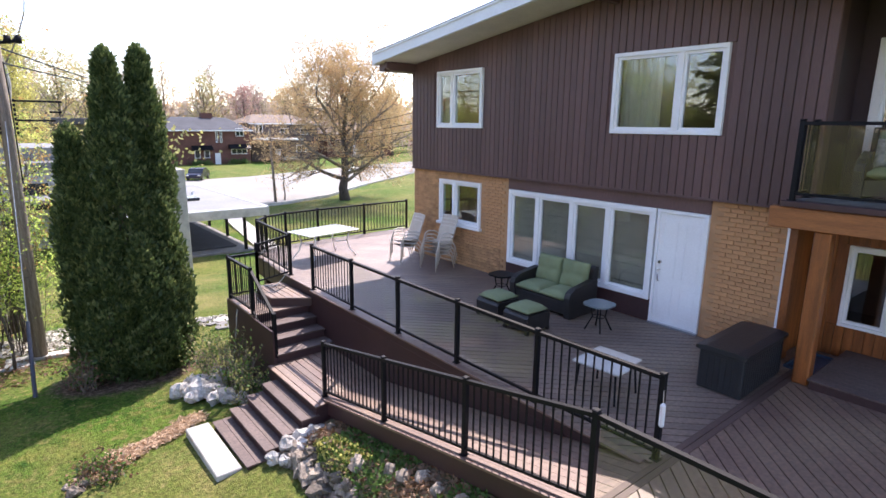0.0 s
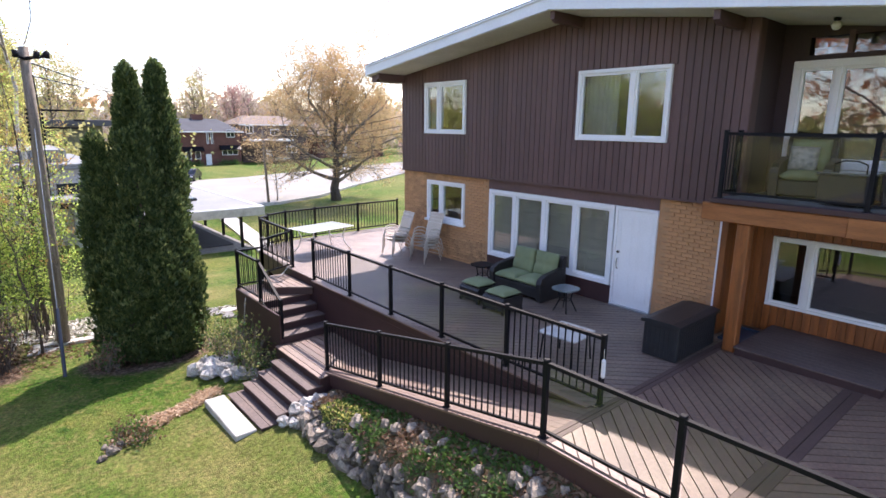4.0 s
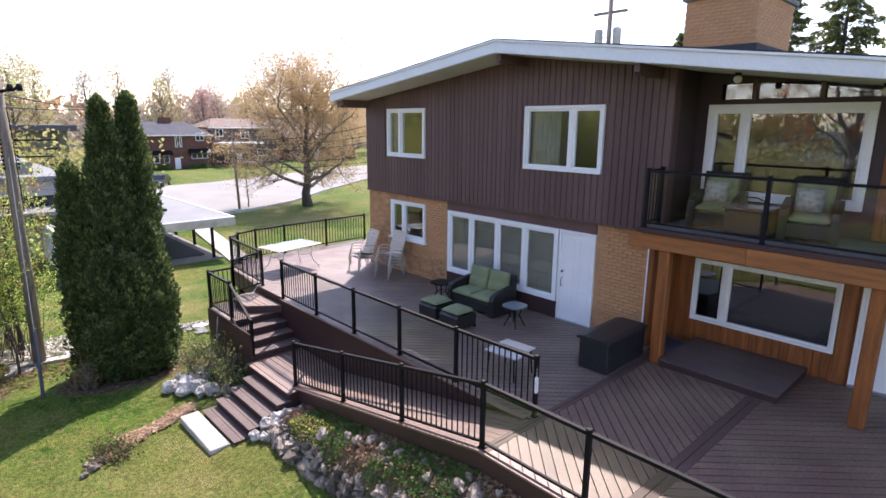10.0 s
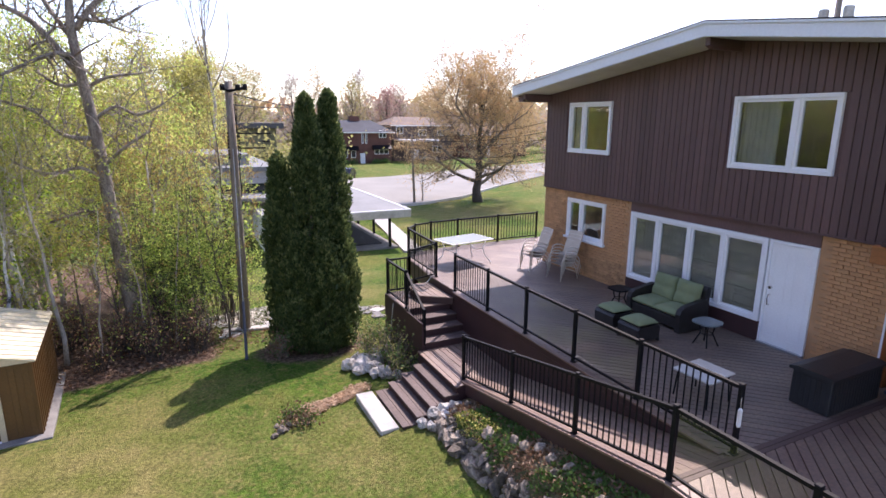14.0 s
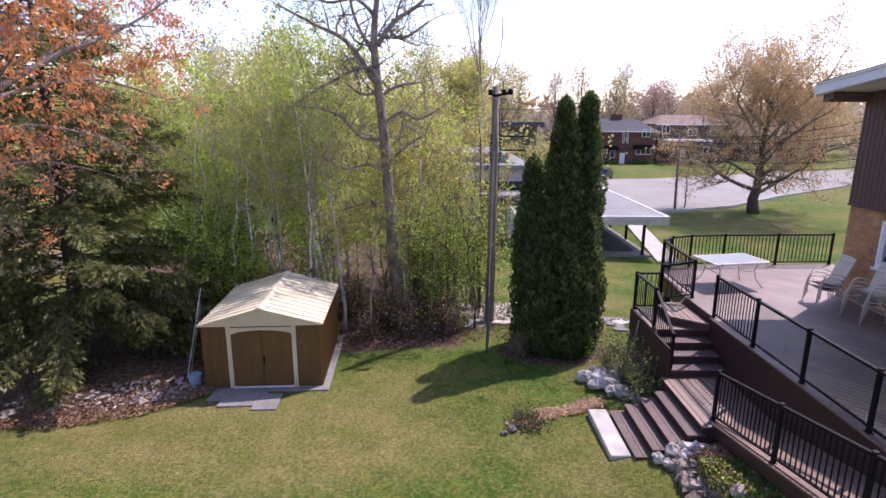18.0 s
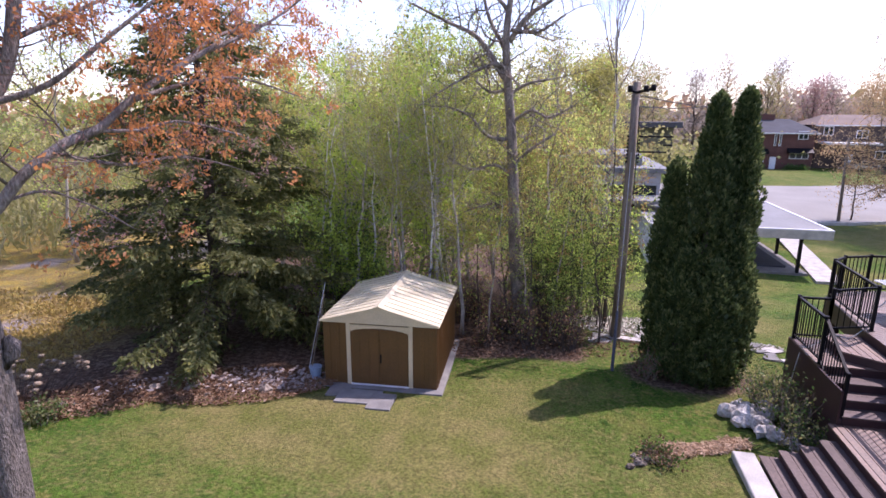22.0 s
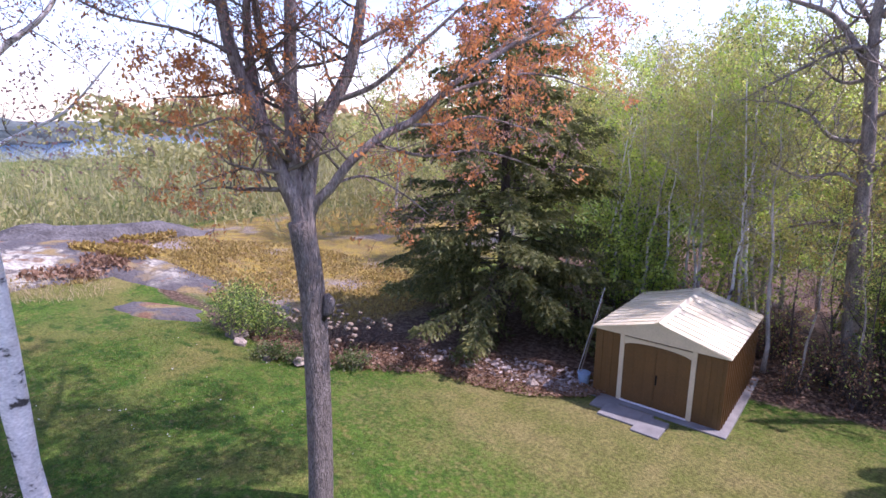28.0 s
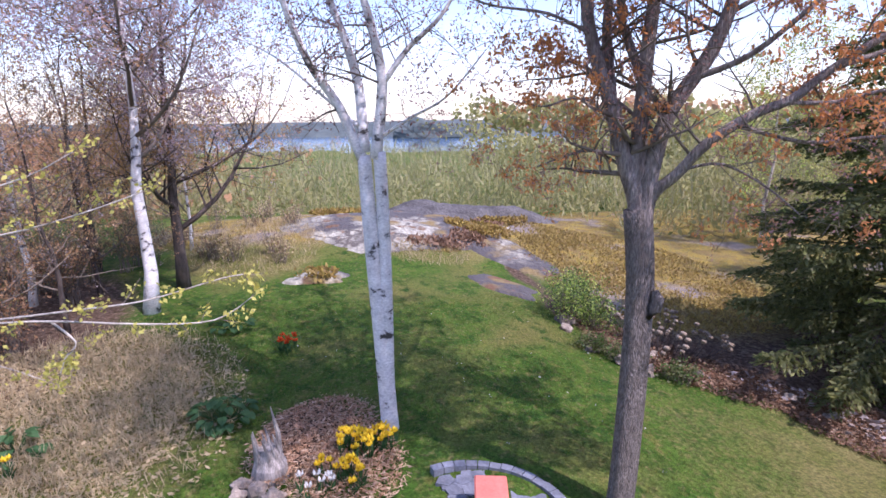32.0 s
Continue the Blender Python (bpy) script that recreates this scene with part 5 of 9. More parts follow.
def side(rng, pts, rad, L, depth, out, tips, kids=4, spread=0.75, up=0.12, wob=0.16, shrink=0.62, bare=0.25, taper=0.45):
    n = len(pts) - 1
    for k in range(kids + 1):
        f = 1.0 if k == kids else bare + (1 - bare) * (k + rng.random()) / kids
        i = min(int(f * n), n - 1)
        q = pts[i].lerp(pts[i + 1], f * n - i)
        d = (pts[i + 1] - pts[i]).normalized()
        ax = Vector((rng.uniform(-1, 1), rng.uniform(-1, 1), rng.uniform(-0.5, 1.0))).normalized()
        nd = (d * (1 - spread * (0 if k == kids else 1)) + (ax - d * ax.dot(d)).normalized() * spread * (0.4 if k == kids else 1)).normalized()
        grow(rng, q, nd, L * shrink * rng.uniform(0.7, 1.1), max(0.004, rad[i] * (0.5 + 0.1 * (k == kids))), depth - 1, out, tips, max(2, kids - 1), spread, up, wob, shrink, bare, taper)


def wood(out, thin=0.0):
    g = Geo()
    for pts, rad in out:
        if rad[0] < thin:
            continue
        g.tube(pts, rad, 10 if rad[0] > 0.09 else 6 if rad[0] > 0.03 else 3, cap=rad[0] > 0.02)
    return g


def fast(g, name, mat, parent=None, smooth=True):
    """Link a large Geo made of tubes, with no normals worked out anew."""
    me = bpy.data.meshes.new(name)
    me.from_pydata(g.v, [], g.f)
    me.materials.append(mat)
    if smooth:
        me.polygons.foreach_set("use_smooth", [True] * len(me.polygons))
    o = new(name, me)
    o.parent = parent
    return o


def tree(name, at, height, radius, seed, bark, leaves, label, depth=3, kids=4, lean=(0, 0), crown_from=0.3, leaf=0.08, count=3000, clump=0.18, group="", twig=None, droop=0.0, spread=0.75, up=0.12, limb=0.4, category="tree", wide=0.0, per=9, twigs_from=0.0):
    """A broad-leaved tree: tapered trunk, limbs, twigs and a loose crown."""
    rng = random.Random(seed)
    e = thing(name, at, label, category, group)
    n = 8
    pts = [Vector((lean[0] * (i / n) ** 1.3 + rng.uniform(-1, 1) * 0.012 * height * (i > 0), lean[1] * (i / n) ** 1.3 + rng.uniform(-1, 1) * 0.012 * height * (i > 0), height * 0.86 * i / n - (0.15 if i == 0 else 0))) for i in range(n + 1)]
    rad = [radius * (1.25 if i == 0 else 1 - 0.82 * i / n) for i in range(n + 1)]
    fast(Geo().tube(pts, rad, 10), "trunk", bark, e)
    out, tips = [], []
    if wide:
        # limbs whose length follows a rounded crown
        m = kids * 4
        for k in range(m):
            f = crown_from + (0.98 - crown_from) * (k + rng.random()) / m
            i = min(int(f * n), n - 1)
            q = pts[i].lerp(pts[i + 1], f * n - i)
            a = k * 2.4 + rng.uniform(-0.4, 0.4)
            g_ = (f - crown_from) / (1 - crown_from)
            L = wide * (0.30 + 0.70 * math.sin(math.pi * min(0.97, 0.22 + 0.72 * g_)) ** 0.7) * rng.uniform(0.75, 1.1)
            grow(rng, q, (math.cos(a), math.sin(a), 0.25 + 1.2 * g_), L * 0.72, max(0.02, rad[i] * 0.45), depth, out, tips, kids, spread, up, 0.2, 0.52, 0.3, 0.4)
    else:
        side(rng, pts, rad, height * limb / 0.62, depth, out, tips, kids + 3, spread, up, 0.16, 0.62, crown_from, 0.45)
    tagged(fast(wood(out, twigs_from), "branchwork", twig or bark, e), kind="stuff")
    for i, (mt, share) in enumerate(leaves):
        o = new("crown", leaf_mesh("crown", clumps(tips, int(count * share), clump, leaf * 1.1, per, seed * 7 + i), leaf, mt, seed + i, droop=droop))
        o.parent = e
    return e

# ---- trees of the garden ----
def stem(pts, r0, r1, base_flare=1.0):
    n = len(pts)
    # extra points between, so that the limb bends softly
    P, R = [], []
    for i in range(n - 1):
        a, b = Vector(pts[i]), Vector(pts[i + 1])
        pa, pb = Vector(pts[max(i - 1, 0)]), Vector(pts[min(i + 2, n - 1)])
        for k in range(4):
            t = k / 4
            P.append(0.5 * ((2 * a) + (b - pa) * t + (2 * pa - 5 * a + 4 * b - pb) * t * t + (3 * a - pa - 3 * b + pb) * t ** 3))
            f = (i + t) / (n - 1)
            R.append(r0 + (r1 - r0) * f)
    P.append(Vector(pts[-1]))
    R.append(r1)
    R[0] *= base_flare
    return P, R


# old oak with two grown-together stems, spreading limbs and orange spring tufts
oak = thing("oak_tree", (-7.2, 3.55, gz(-7.2, 3.55) - 0.05), "tall grey-barked tree with orange and russet spring leaves", "tree")
O = Vector(oak.location)
rng = random.Random(5)
TR = [(-7.2, 3.56, -1.4), (-7.2, 3.61, -0.6), (-7.2, 3.64, 0.8), (-7.2, 3.63, 2.0), (-7.2, 3.52, 2.95)]
g = Geo()
for dy, dx, r in ((-0.080, 0.03, 0.128), (0.080, -0.02, 0.124)):
    P, R = stem([Vector(p) + Vector((dx, dy, 0)) - O for p in TR], r, r * 0.86, 1.25)
    g.tube(P, R, 14)
g.tube(*stem([Vector((p[0], p[1], p[2])) - O for p in TR], 0.15, 0.12, 1.3), 12)
g.tube([Vector((-7.12, 3.70, 1.62)) - O, Vector((-7.07, 3.77, 1.74)) - O, Vector((-7.05, 3.79, 1.86)) - O, Vector((-7.08, 3.76, 1.96)) - O], [0.06, 0.085, 0.08, 0.04], 10)
fast(g, "trunk", BARK, oak)
OAK_RUNS = [
    ([(-7.22, 3.52, 3.0), (-7.29, 3.40, 3.41), (-7.33, 3.29, 3.80), (-7.41, 3.18, 4.22), (-7.49, 3.05, 4.62), (-7.58, 2.92, 5.26), (-7.60, 2.86, 6.4)], 0.120, 0.06),
    ([(-7.40, 3.22, 4.0), (-7.57, 3.25, 4.46), (-7.71, 3.26, 4.99), (-7.70, 3.28, 5.6), (-7.6, 3.35, 6.6)], 0.080, 0.04),
    ([(-7.23, 3.54, 3.05), (-7.25, 3.50, 3.60), (-7.24, 3.50, 4.16), (-7.24, 3.52, 4.76), (-7.20, 3.55, 5.6), (-7.16, 3.58, 6.8)], 0.118, 0.06),
    ([(-7.26, 3.48, 4.45), (-7.50, 3.39, 4.91), (-7.67, 3.40, 5.18), (-7.75, 3.36, 6.0)], 0.060, 0.03),
    ([(-7.18, 3.60, 3.05), (-7.16, 3.67, 3.62), (-7.11, 3.79, 4.09), (-6.94, 4.05, 4.61), (-6.85, 4.18, 5.03), (-6.78, 4.28, 5.7), (-6.7, 4.4, 6.8)], 0.115, 0.055),
    ([(-6.99, 3.97, 4.42), (-6.55, 4.27, 4.62), (-6.14, 4.61, 5.07), (-5.80, 5.05, 5.55)], 0.040, 0.015),
    ([(-7.15, 3.64, 3.05), (-6.94, 3.82, 3.38), (-6.73, 4.00, 3.72), (-6.50, 4.33, 4.02), (-6.32, 4.61, 4.17), (-6.15, 4.85, 4.44), (-5.91, 5.21, 4.76), (-5.50, 5.80, 5.2)], 0.075, 0.030),
    ([(-7.39, 3.25, 3.86), (-7.41, 3.00, 4.16), (-7.43, 2.70, 4.21), (-7.59, 2.46, 4.13), (-7.75, 2.1, 4.2)], 0.020, 0.008),
    ([(-7.30, 3.40, 3.41), (-7.61, 3.14, 3.60), (-7.87, 2.93, 3.55), (-8.10, 2.60, 3.39)], 0.020, 0.008),
    ([(-6.90, 3.86, 3.43), (-6.87, 4.33, 3.48), (-6.72, 4.82, 3.22), (-6.52, 5.11, 2.93)], 0.020, 0.008),
    ([(-6.38, 4.55, 4.14), (-6.09, 4.95, 4.14), (-5.74, 5.19, 4.24), (-5.30, 5.75, 4.07)], 0.026, 0.010),
    ([(-6.16, 4.86, 4.45), (-5.95, 5.60, 4.69), (-5.60, 6.30, 4.80), (-5.15, 7.00, 4.60)], 0.030, 0.010),
    ([(-6.60, 4.20, 3.92), (-6.43, 4.98, 3.73), (-6.14, 5.67, 3.79), (-5.77, 6.22, 3.62)], 0.026, 0.010),
    ([(-6.85, 4.18, 5.05), (-6.59, 4.64, 5.35), (-6.35, 5.18, 5.68), (-6.00, 5.70, 5.95)], 0.030, 0.010),
    ([(-7.47, 3.10, 4.42), (-7.75, 3.02, 4.57), (-8.04, 2.86, 4.68), (-8.20, 2.60, 4.61)], 0.022, 0.008),
    ([(-5.80, 5.35, 4.86), (-5.90, 6.20, 5.3), (-5.80, 7.10, 5.6), (-5.60, 7.9, 5.7)], 0.030, 0.010),
    ([(-5.60, 5.66, 5.08), (-5.20, 6.40, 5.5), (-4.90, 7.10, 6.0)], 0.028, 0.010),
    ([(-6.72, 4.35, 6.2), (-6.6, 5.4, 6.6), (-6.5, 6.5, 6.8), (-6.4, 7.5, 7.0)], 0.035, 0.012),
    ([(-7.55, 2.92, 5.4), (-7.7, 2.1, 5.8), (-7.8, 1.3, 6.0), (-7.9, 0.6, 6.1)], 0.028, 0.010),
    ([(-7.52, 3.0, 4.9), (-7.4, 2.4, 5.1), (-7.5, 1.7, 5.2), (-7.6, 1.1, 5.5)], 0.022, 0.008),
]
out, tips, main = [], [], []
for k in range(15):
    a, w_ = k * 0.419, 1.0 + 0.5 * (k % 2)
    P, R = stem([Vector((-7.1 + 0.5 * math.cos(a), 3.5 + 0.5 * math.sin(a), 6.0)) - O, Vector((-7.1 + 1.7 * w_ * math.cos(a), 3.5 + 1.7 * w_ * math.sin(a), 7.6)) - O, Vector((-7.1 + 3.2 * w_ * math.cos(a), 3.5 + 3.2 * w_ * math.sin(a), 8.8 + (k % 3) * 0.7)) - O], 0.06, 0.02)
    main.append((P, R))
    side(rng, P, R, 3.4, 2, out, tips, 9, 0.85, 0.05, 0.22, 0.5, 0.1, 0.4)
for i, (pts, r0, r1) in enumerate(OAK_RUNS):
    if pts[0][2] < 3.2:
        pts = [(-7.2, 3.60 + 0.8 * (pts[0][1] - 3.58), 2.35)] + pts
    P, R = stem([Vector(p) - O for p in pts], r0, r1)
    main.append((P, R))
    side(rng, P, [r * 0.7 for r in R], 1.9 if r0 > 0.05 else 1.5, 2, out, tips, 9 if r0 > 0.05 else 8, 0.85, 0.05, 0.26, 0.48, 0.25, 0.4)
for P, R in main:
    fast(Geo().tube(P, R, 10), "limb", LIMB_BARK, oak)
tagged(fast(wood(out), "twig_work", TWIG, oak), kind="stuff")
tp = np.array([tuple(t) for t in tips])
pick = np.random.default_rng(3)
wx, wy, wz = tp[:, 0] + O.x, tp[:, 1] + O.y, tp[:, 2] + O.z
share = np.where((wy > 4.4) & (wz > 2.5) & (wz < 7.2), np.where(((wy > 5.4) & (wz < 4.4)) | (wz < 3.5), 0.11, 0.36), np.where(wz > 6.6, np.where((wx + 7.2) * 0.77 + (wy - 3.5) * 0.64 < 1.0, 0.30, 0.08), np.where((wy < 3.0) & (wz < 4.9), 0.24, 0.10)))
hub = tp[pick.random(len(tp)) < share]
near = np.concatenate([hub + pick.normal(size=hub.shape) * 0.055 for _ in range(22)])
lean_ = (wx + 7.2) * 0.77 + (wy - 3.5) * 0.64
tops = tp[(wz > 6.7) & ((lean_ < 1.0) | (lean_ > 2.4))]
for nm, pts, size, mt, dr in (("tuft_foliage", near, 0.062, L_ORANGE, 0.8), ("bud_foliage", clumps(tips, 17000, 0.03, 0.03, 5, 4), 0.045, L_BUD, 0.3), ("young_foliage", clumps(tips, 4500, 0.04, 0.03, 8, 9), 0.055, L_RUST, 0.4), ("top_foliage", around(tops, 18000, 0.16, 10), 0.15, L_ORANGE, 0.4)):
    o = tagged(new(nm, leaf_mesh(nm, pts, size, mt, 6, aspect=2.2, droop=dr)), kind="stuff")
    o.parent = oak

# white birch with a forked top
birch = thing("birch_tree", (-9.95, 0.79, gz(-9.95, 0.79) - 0.05), "white paper birch with dark scars and bare drooping twigs", "tree", "birches")
O = Vector(birch.location)
rng = random.Random(9)
g = Geo()
g.tube(*stem([Vector(p) - O for p in [(-9.95, 0.80, -1.4), (-9.97, 0.78, -0.9), (-10, 0.68, 0.83), (-10, 0.58, 2.35), (-10.0, 0.53, 3.45)]], 0.165, 0.105, 1.5), 14)
g.tube(*stem([Vector(p) - O for p in [(-9.97, 0.79, -1.0), (-9.95, 0.80, 0.9), (-9.95, 0.79, 2.35), (-9.95, 0.76, 3.5)]], 0.10, 0.10), 12)
fast(g, "trunk", BIRCH, birch)
out, tips = [], []
g = Geo()
for pts, r0, r1 in (
    ([(-10, 0.5, 3.4), (-10, 0.19, 4.17), (-9.9, -0.22, 4.8), (-9.8, -0.55, 5.7), (-9.7, -0.9, 7.0)], 0.085, 0.03),
    ([(-10, 0.54, 3.5), (-10.1, 0.49, 4.49), (-10.1, 0.30, 5.2), (-10.1, 0.05, 6.0), (-10.1, 0.0, 7.2)], 0.09, 0.03),
    ([(-9.95, 0.7, 3.4), (-9.9, 0.83, 4.49), (-9.9, 0.70, 5.3), (-9.9, 0.55, 6.0), (-9.9, 0.6, 7.4)], 0.095, 0.035),
    ([(-9.9, 0.83, 4.49), (-9.8, 1.22, 5.0), (-9.7, 1.74, 5.5), (-9.6, 2.2, 6.4)], 0.05, 0.02),
    ([(-9.95, 0.75, 3.7), (-9.7, 1.2, 4.0), (-9.4, 1.7, 4.3), (-9.2, 2.2, 4.9)], 0.03, 0.01),
    ([(-10, 0.45, 3.9), (-10.2, 0.0, 4.3), (-10.4, -0.7, 4.9), (-10.5, -1.3, 5.2)], 0.03, 0.01),
):
    P, R = stem([Vector(p) - O for p in pts], r0, r1)
    fast(Geo().tube(P, R, 9), "limb", BIRCH, birch)
    side(rng, P, [r * 0.55 for r in R], 2.2, 2, out, tips, 9, 0.75, -0.04, 0.24, 0.5, 0.2, 0.4)
tagged(fast(wood(out), "twig_work", TWIG, birch), kind="stuff")
o = tagged(new("catkin_foliage", leaf_mesh("catkin_foliage", around(tips, 5000, 0.06, 14), 0.05, L_BUD, 2, aspect=2.0, droop=0.9)), kind="stuff")
o.parent = birch

# dark spruce beside the shed: tiers of drooping boughs
def spruce(at, height, reach, seed, label, density=1.0, first=0.35, group="spruces", spray=1.0):
    rng = random.Random(seed)
    e = thing("spruce_tree", at, label, "tree", group)
    fast(Geo().tube([(0, 0, -0.2), (0.03, 0, height * 0.5), (0, 0, height)], [0.2 * height / 11, 0.12 * height / 11, 0.012], 9), "trunk", BARK_DARK, e)
    g = Geo()
    rows = {0: ([], []), 1: ([], [])}
    nb = int(17 * height * density)
    for k in range(nb):
        f = ((k + rng.random()) / nb) ** 1.12
        z = first + (height - 0.25 - first) * f
        R = reach * ((1 - f) ** 0.72 + 0.03) * (0.80 if f < 0.06 else 1.0)
        a = k * 2.39996 + rng.uniform(-0.5, 0.5)
        L = R * rng.choice((0.45, 0.7, 0.85, 0.95, 1.0, 1.12)) * rng.uniform(0.9, 1.1)
        d = Vector((math.cos(a), math.sin(a), 0))
        sag = rng.uniform(0.10, 0.46) * L
        lift = rng.uniform(0.05, 0.22) * L
        pts = [Vector((0, 0, z)) + d * L * s + Vector((0, 0, lift * s - sag * s * s * 1.2 + 0.16 * L * s ** 3)) for s in (0, 0.3, 0.6, 0.85, 1.0)]
        g.tube(pts, [0.022, 0.017, 0.012, 0.008, 0.003], 3, cap=False)
        sd = Vector((-d.y, d.x, 0))
        if rng.random() < 0.06:
            continue   # a dead bough
        # side sprays along the bough, each a small feather of needles
        ns = max(5, int(8 * L * min(1.0, density)))
        for j in range(ns):
            s = 0.22 + 0.78 * (j + rng.random()) / ns
            i = min(int(s * 4), 3)
            q = pts[i].lerp(pts[i + 1], s * 4 - i)
            w = (0.16 + 0.26 * (1 - s)) * min(L, 2.6) * 0.75 + 0.06
            for sg in (-1, 1):
                dirn = (d * rng.uniform(0.5, 1.1) + sd * sg * rng.uniform(0.5, 1.0) + Vector((0, 0, rng.uniform(-0.55, 0.0)))).normalized()
                m = max(4, int(19 * w / spray) + 2)
                for u in range(m):
                    h = (u + rng.random()) / m
                    c = q + dirn * w * h + Vector((0, 0, -0.25 * w * h * h)) + Vector((rng.gauss(0, 1), rng.gauss(0, 1), rng.gauss(0, 1))) * 0.028 * spray
                    dd = (dirn + Vector((rng.gauss(0, 1), rng.gauss(0, 1), rng.gauss(0, 1) - 0.2)) * 0.45).normalized()
                    r_ = rows[1 if (s > 0.62 and h > 0.55 and rng.random() < 0.34) else 0]
                    r_[0].append(tuple(c))
                    r_[1].append(tuple(dd))
    tagged(fast(g, "bough_work", BARK_DARK, e), kind="stuff")
    r2 = np.random.default_rng(seed)
    for key, mt, nm in ((0, L_SPRUCE, "needle_foliage"), (1, L_SPRUCE_TIP, "young_foliage")):
        c, d = np.array(rows[key][0]), np.array(rows[key][1])
        u = np.cross(d, r2.normal(size=d.shape))
        u /= np.linalg.norm(u, axis=1, keepdims=True)
        s = spray * (0.11 + 0.09 * r2.random(len(c)))[:, None]
        v = np.stack([c - d * s * 0.5, c + u * s * 0.175, c + d * s * 0.5, c - u * s * 0.175], 1).reshape(-1, 3)
        o = new(nm, raw_mesh(nm, v, np.arange(len(v)).reshape(-1, 4), mt))
        tagged(o, kind="stuff")
        o.parent = e
    return e


spruce((-11.0, 12.9, gz(-11, 12.9)), 11.3, 3.85, 21, "large dark green spruce with drooping boughs to the ground", 1.4)

# arborvitae: tall pointed columns in one clump
def arborvitae(cx, cy, top, r, seed, lean=0.0, low=0.0):
    z0 = gz(cx, cy)
    h = top - z0
    e = thing("arborvitae", (cx, cy, z0), "tall dense dark green columnar cedar", "tree", "columnar cedars")
    rng = np.random.default_rng(seed)
    fast(Geo().tube([(0, 0, -0.1), (0, 0, h * 0.8)], [0.12, 0.03], 8), "trunk", BARK_DARK, e)
    # upright lobes over the whole column, each clothed in small sprays
    m = int(95 * h * r)
    f = (np.arange(m) + rng.random(m)) / m
    a = np.arange(m) * 2.39996 + rng.normal(size=m) * 0.35
    prof = np.minimum(1.0, 0.82 + 1.3 * f) * np.clip((1 - f) / 0.40, 0.02, 1) ** 0.62 * (1 + 0.10 * np.sin(2.2 * a + 9 * f) + 0.07 * np.sin(17 * f + 3 * a))
    R = r * prof * (0.78 + 0.34 * rng.random(m))
    tipx, tipy, tipz = R * np.cos(a) + lean * f, R * np.sin(a), 0.22 + f * (h - 0.25)
    per = 120
    t = rng.random((m, per)) ** 0.8            # from lobe foot to tip
    ll = (0.38 + 0.30 * rng.random(m))[:, None]
    wid = 0.14 * np.sin(np.pi * np.clip(0.15 + 0.85 * t, 0, 1)) ** 0.7 * (0.8 + 0.5 * rng.random(m))[:, None]
    b = rng.random((m, per)) * 6.283
    bx, by = np.cos(b) * wid, np.sin(b) * wid
    inn = (1 - t) * 0.16
    c = np.stack([tipx[:, None] * (1 - inn / np.maximum(R, 0.2)[:, None]) + bx, tipy[:, None] * (1 - inn / np.maximum(R, 0.2)[:, None]) + by, tipz[:, None] - (1 - t) * ll + 0.1], -1).reshape(-1, 3)
    c[:, 2] = np.maximum(c[:, 2], 0.02)
    n = len(c)
    out_ = np.stack([bx, by, np.zeros_like(bx)], -1).reshape(-1, 3) * 4
    d = out_ + np.array([0, 0, 0.9]) + rng.normal(size=(n, 3)) * 0.35
    d /= np.linalg.norm(d, axis=1, keepdims=True)
    u = np.cross(d, rng.normal(size=(n, 3)))
    u /= np.linalg.norm(u, axis=1, keepdims=True)
    s = (0.065 + 0.075 * rng.random(n))[:, None]
    quad = np.stack([c, c + d * s * 0.5 + u * s * 0.20, c + d * s, c + d * s * 0.5 - u * s * 0.20], 1)
    young = (t.ravel() > 0.72) & (rng.random(n) < 0.55)
    for nm, sel, mt in (("foliage", ~young, L_CEDAR), ("young_foliage", young, L_CEDAR_TIP)):
        v = quad[sel].reshape(-1, 3)
        o = new(nm, raw_mesh(nm, v, np.arange(len(v)).reshape(-1, 4), mt))
        o.parent = e


arborvitae(2.02, 13.15, 4.80, 0.49, 31, 0.0)
arborvitae(2.72, 13.45, 4.92, 0.45, 32, -0.06)
arborvitae(1.27, 13.35, 3.3, 0.40, 33)
arborvitae(2.66, 12.90, 1.9, 0.46, 34)
arborvitae(1.55, 12.75, 1.3, 0.44, 35)
arborvitae(2.22, 12.52, 1.1, 0.48, 36)

# woods behind the shed and along the boundary
SPOTS = random.Random(77)
WOODS = []
for i in range(13):
    WOODS.append((SPOTS.uniform(-9.2, -3.6), SPOTS.uniform(14.6, 20.5), SPOTS.uniform(6.5, 8.6), "green"))
for i in range(12):
    WOODS.append((SPOTS.uniform(-3.8, 0.2), SPOTS.uniform(16.0, 19.8), SPOTS.uniform(5.0, 7.4), "bare"))
for i in range(10):
    WOODS.append((SPOTS.uniform(-22, -9), SPOTS.uniform(17.5, 30), SPOTS.uniform(7, 10), "olive"))
for i in range(9):
    WOODS.append((-9.0 + 0.95 * i, 20.5 + 1.3 * (i % 3), 7.6 + 0.35 * (i * 5 % 4), "olive"))
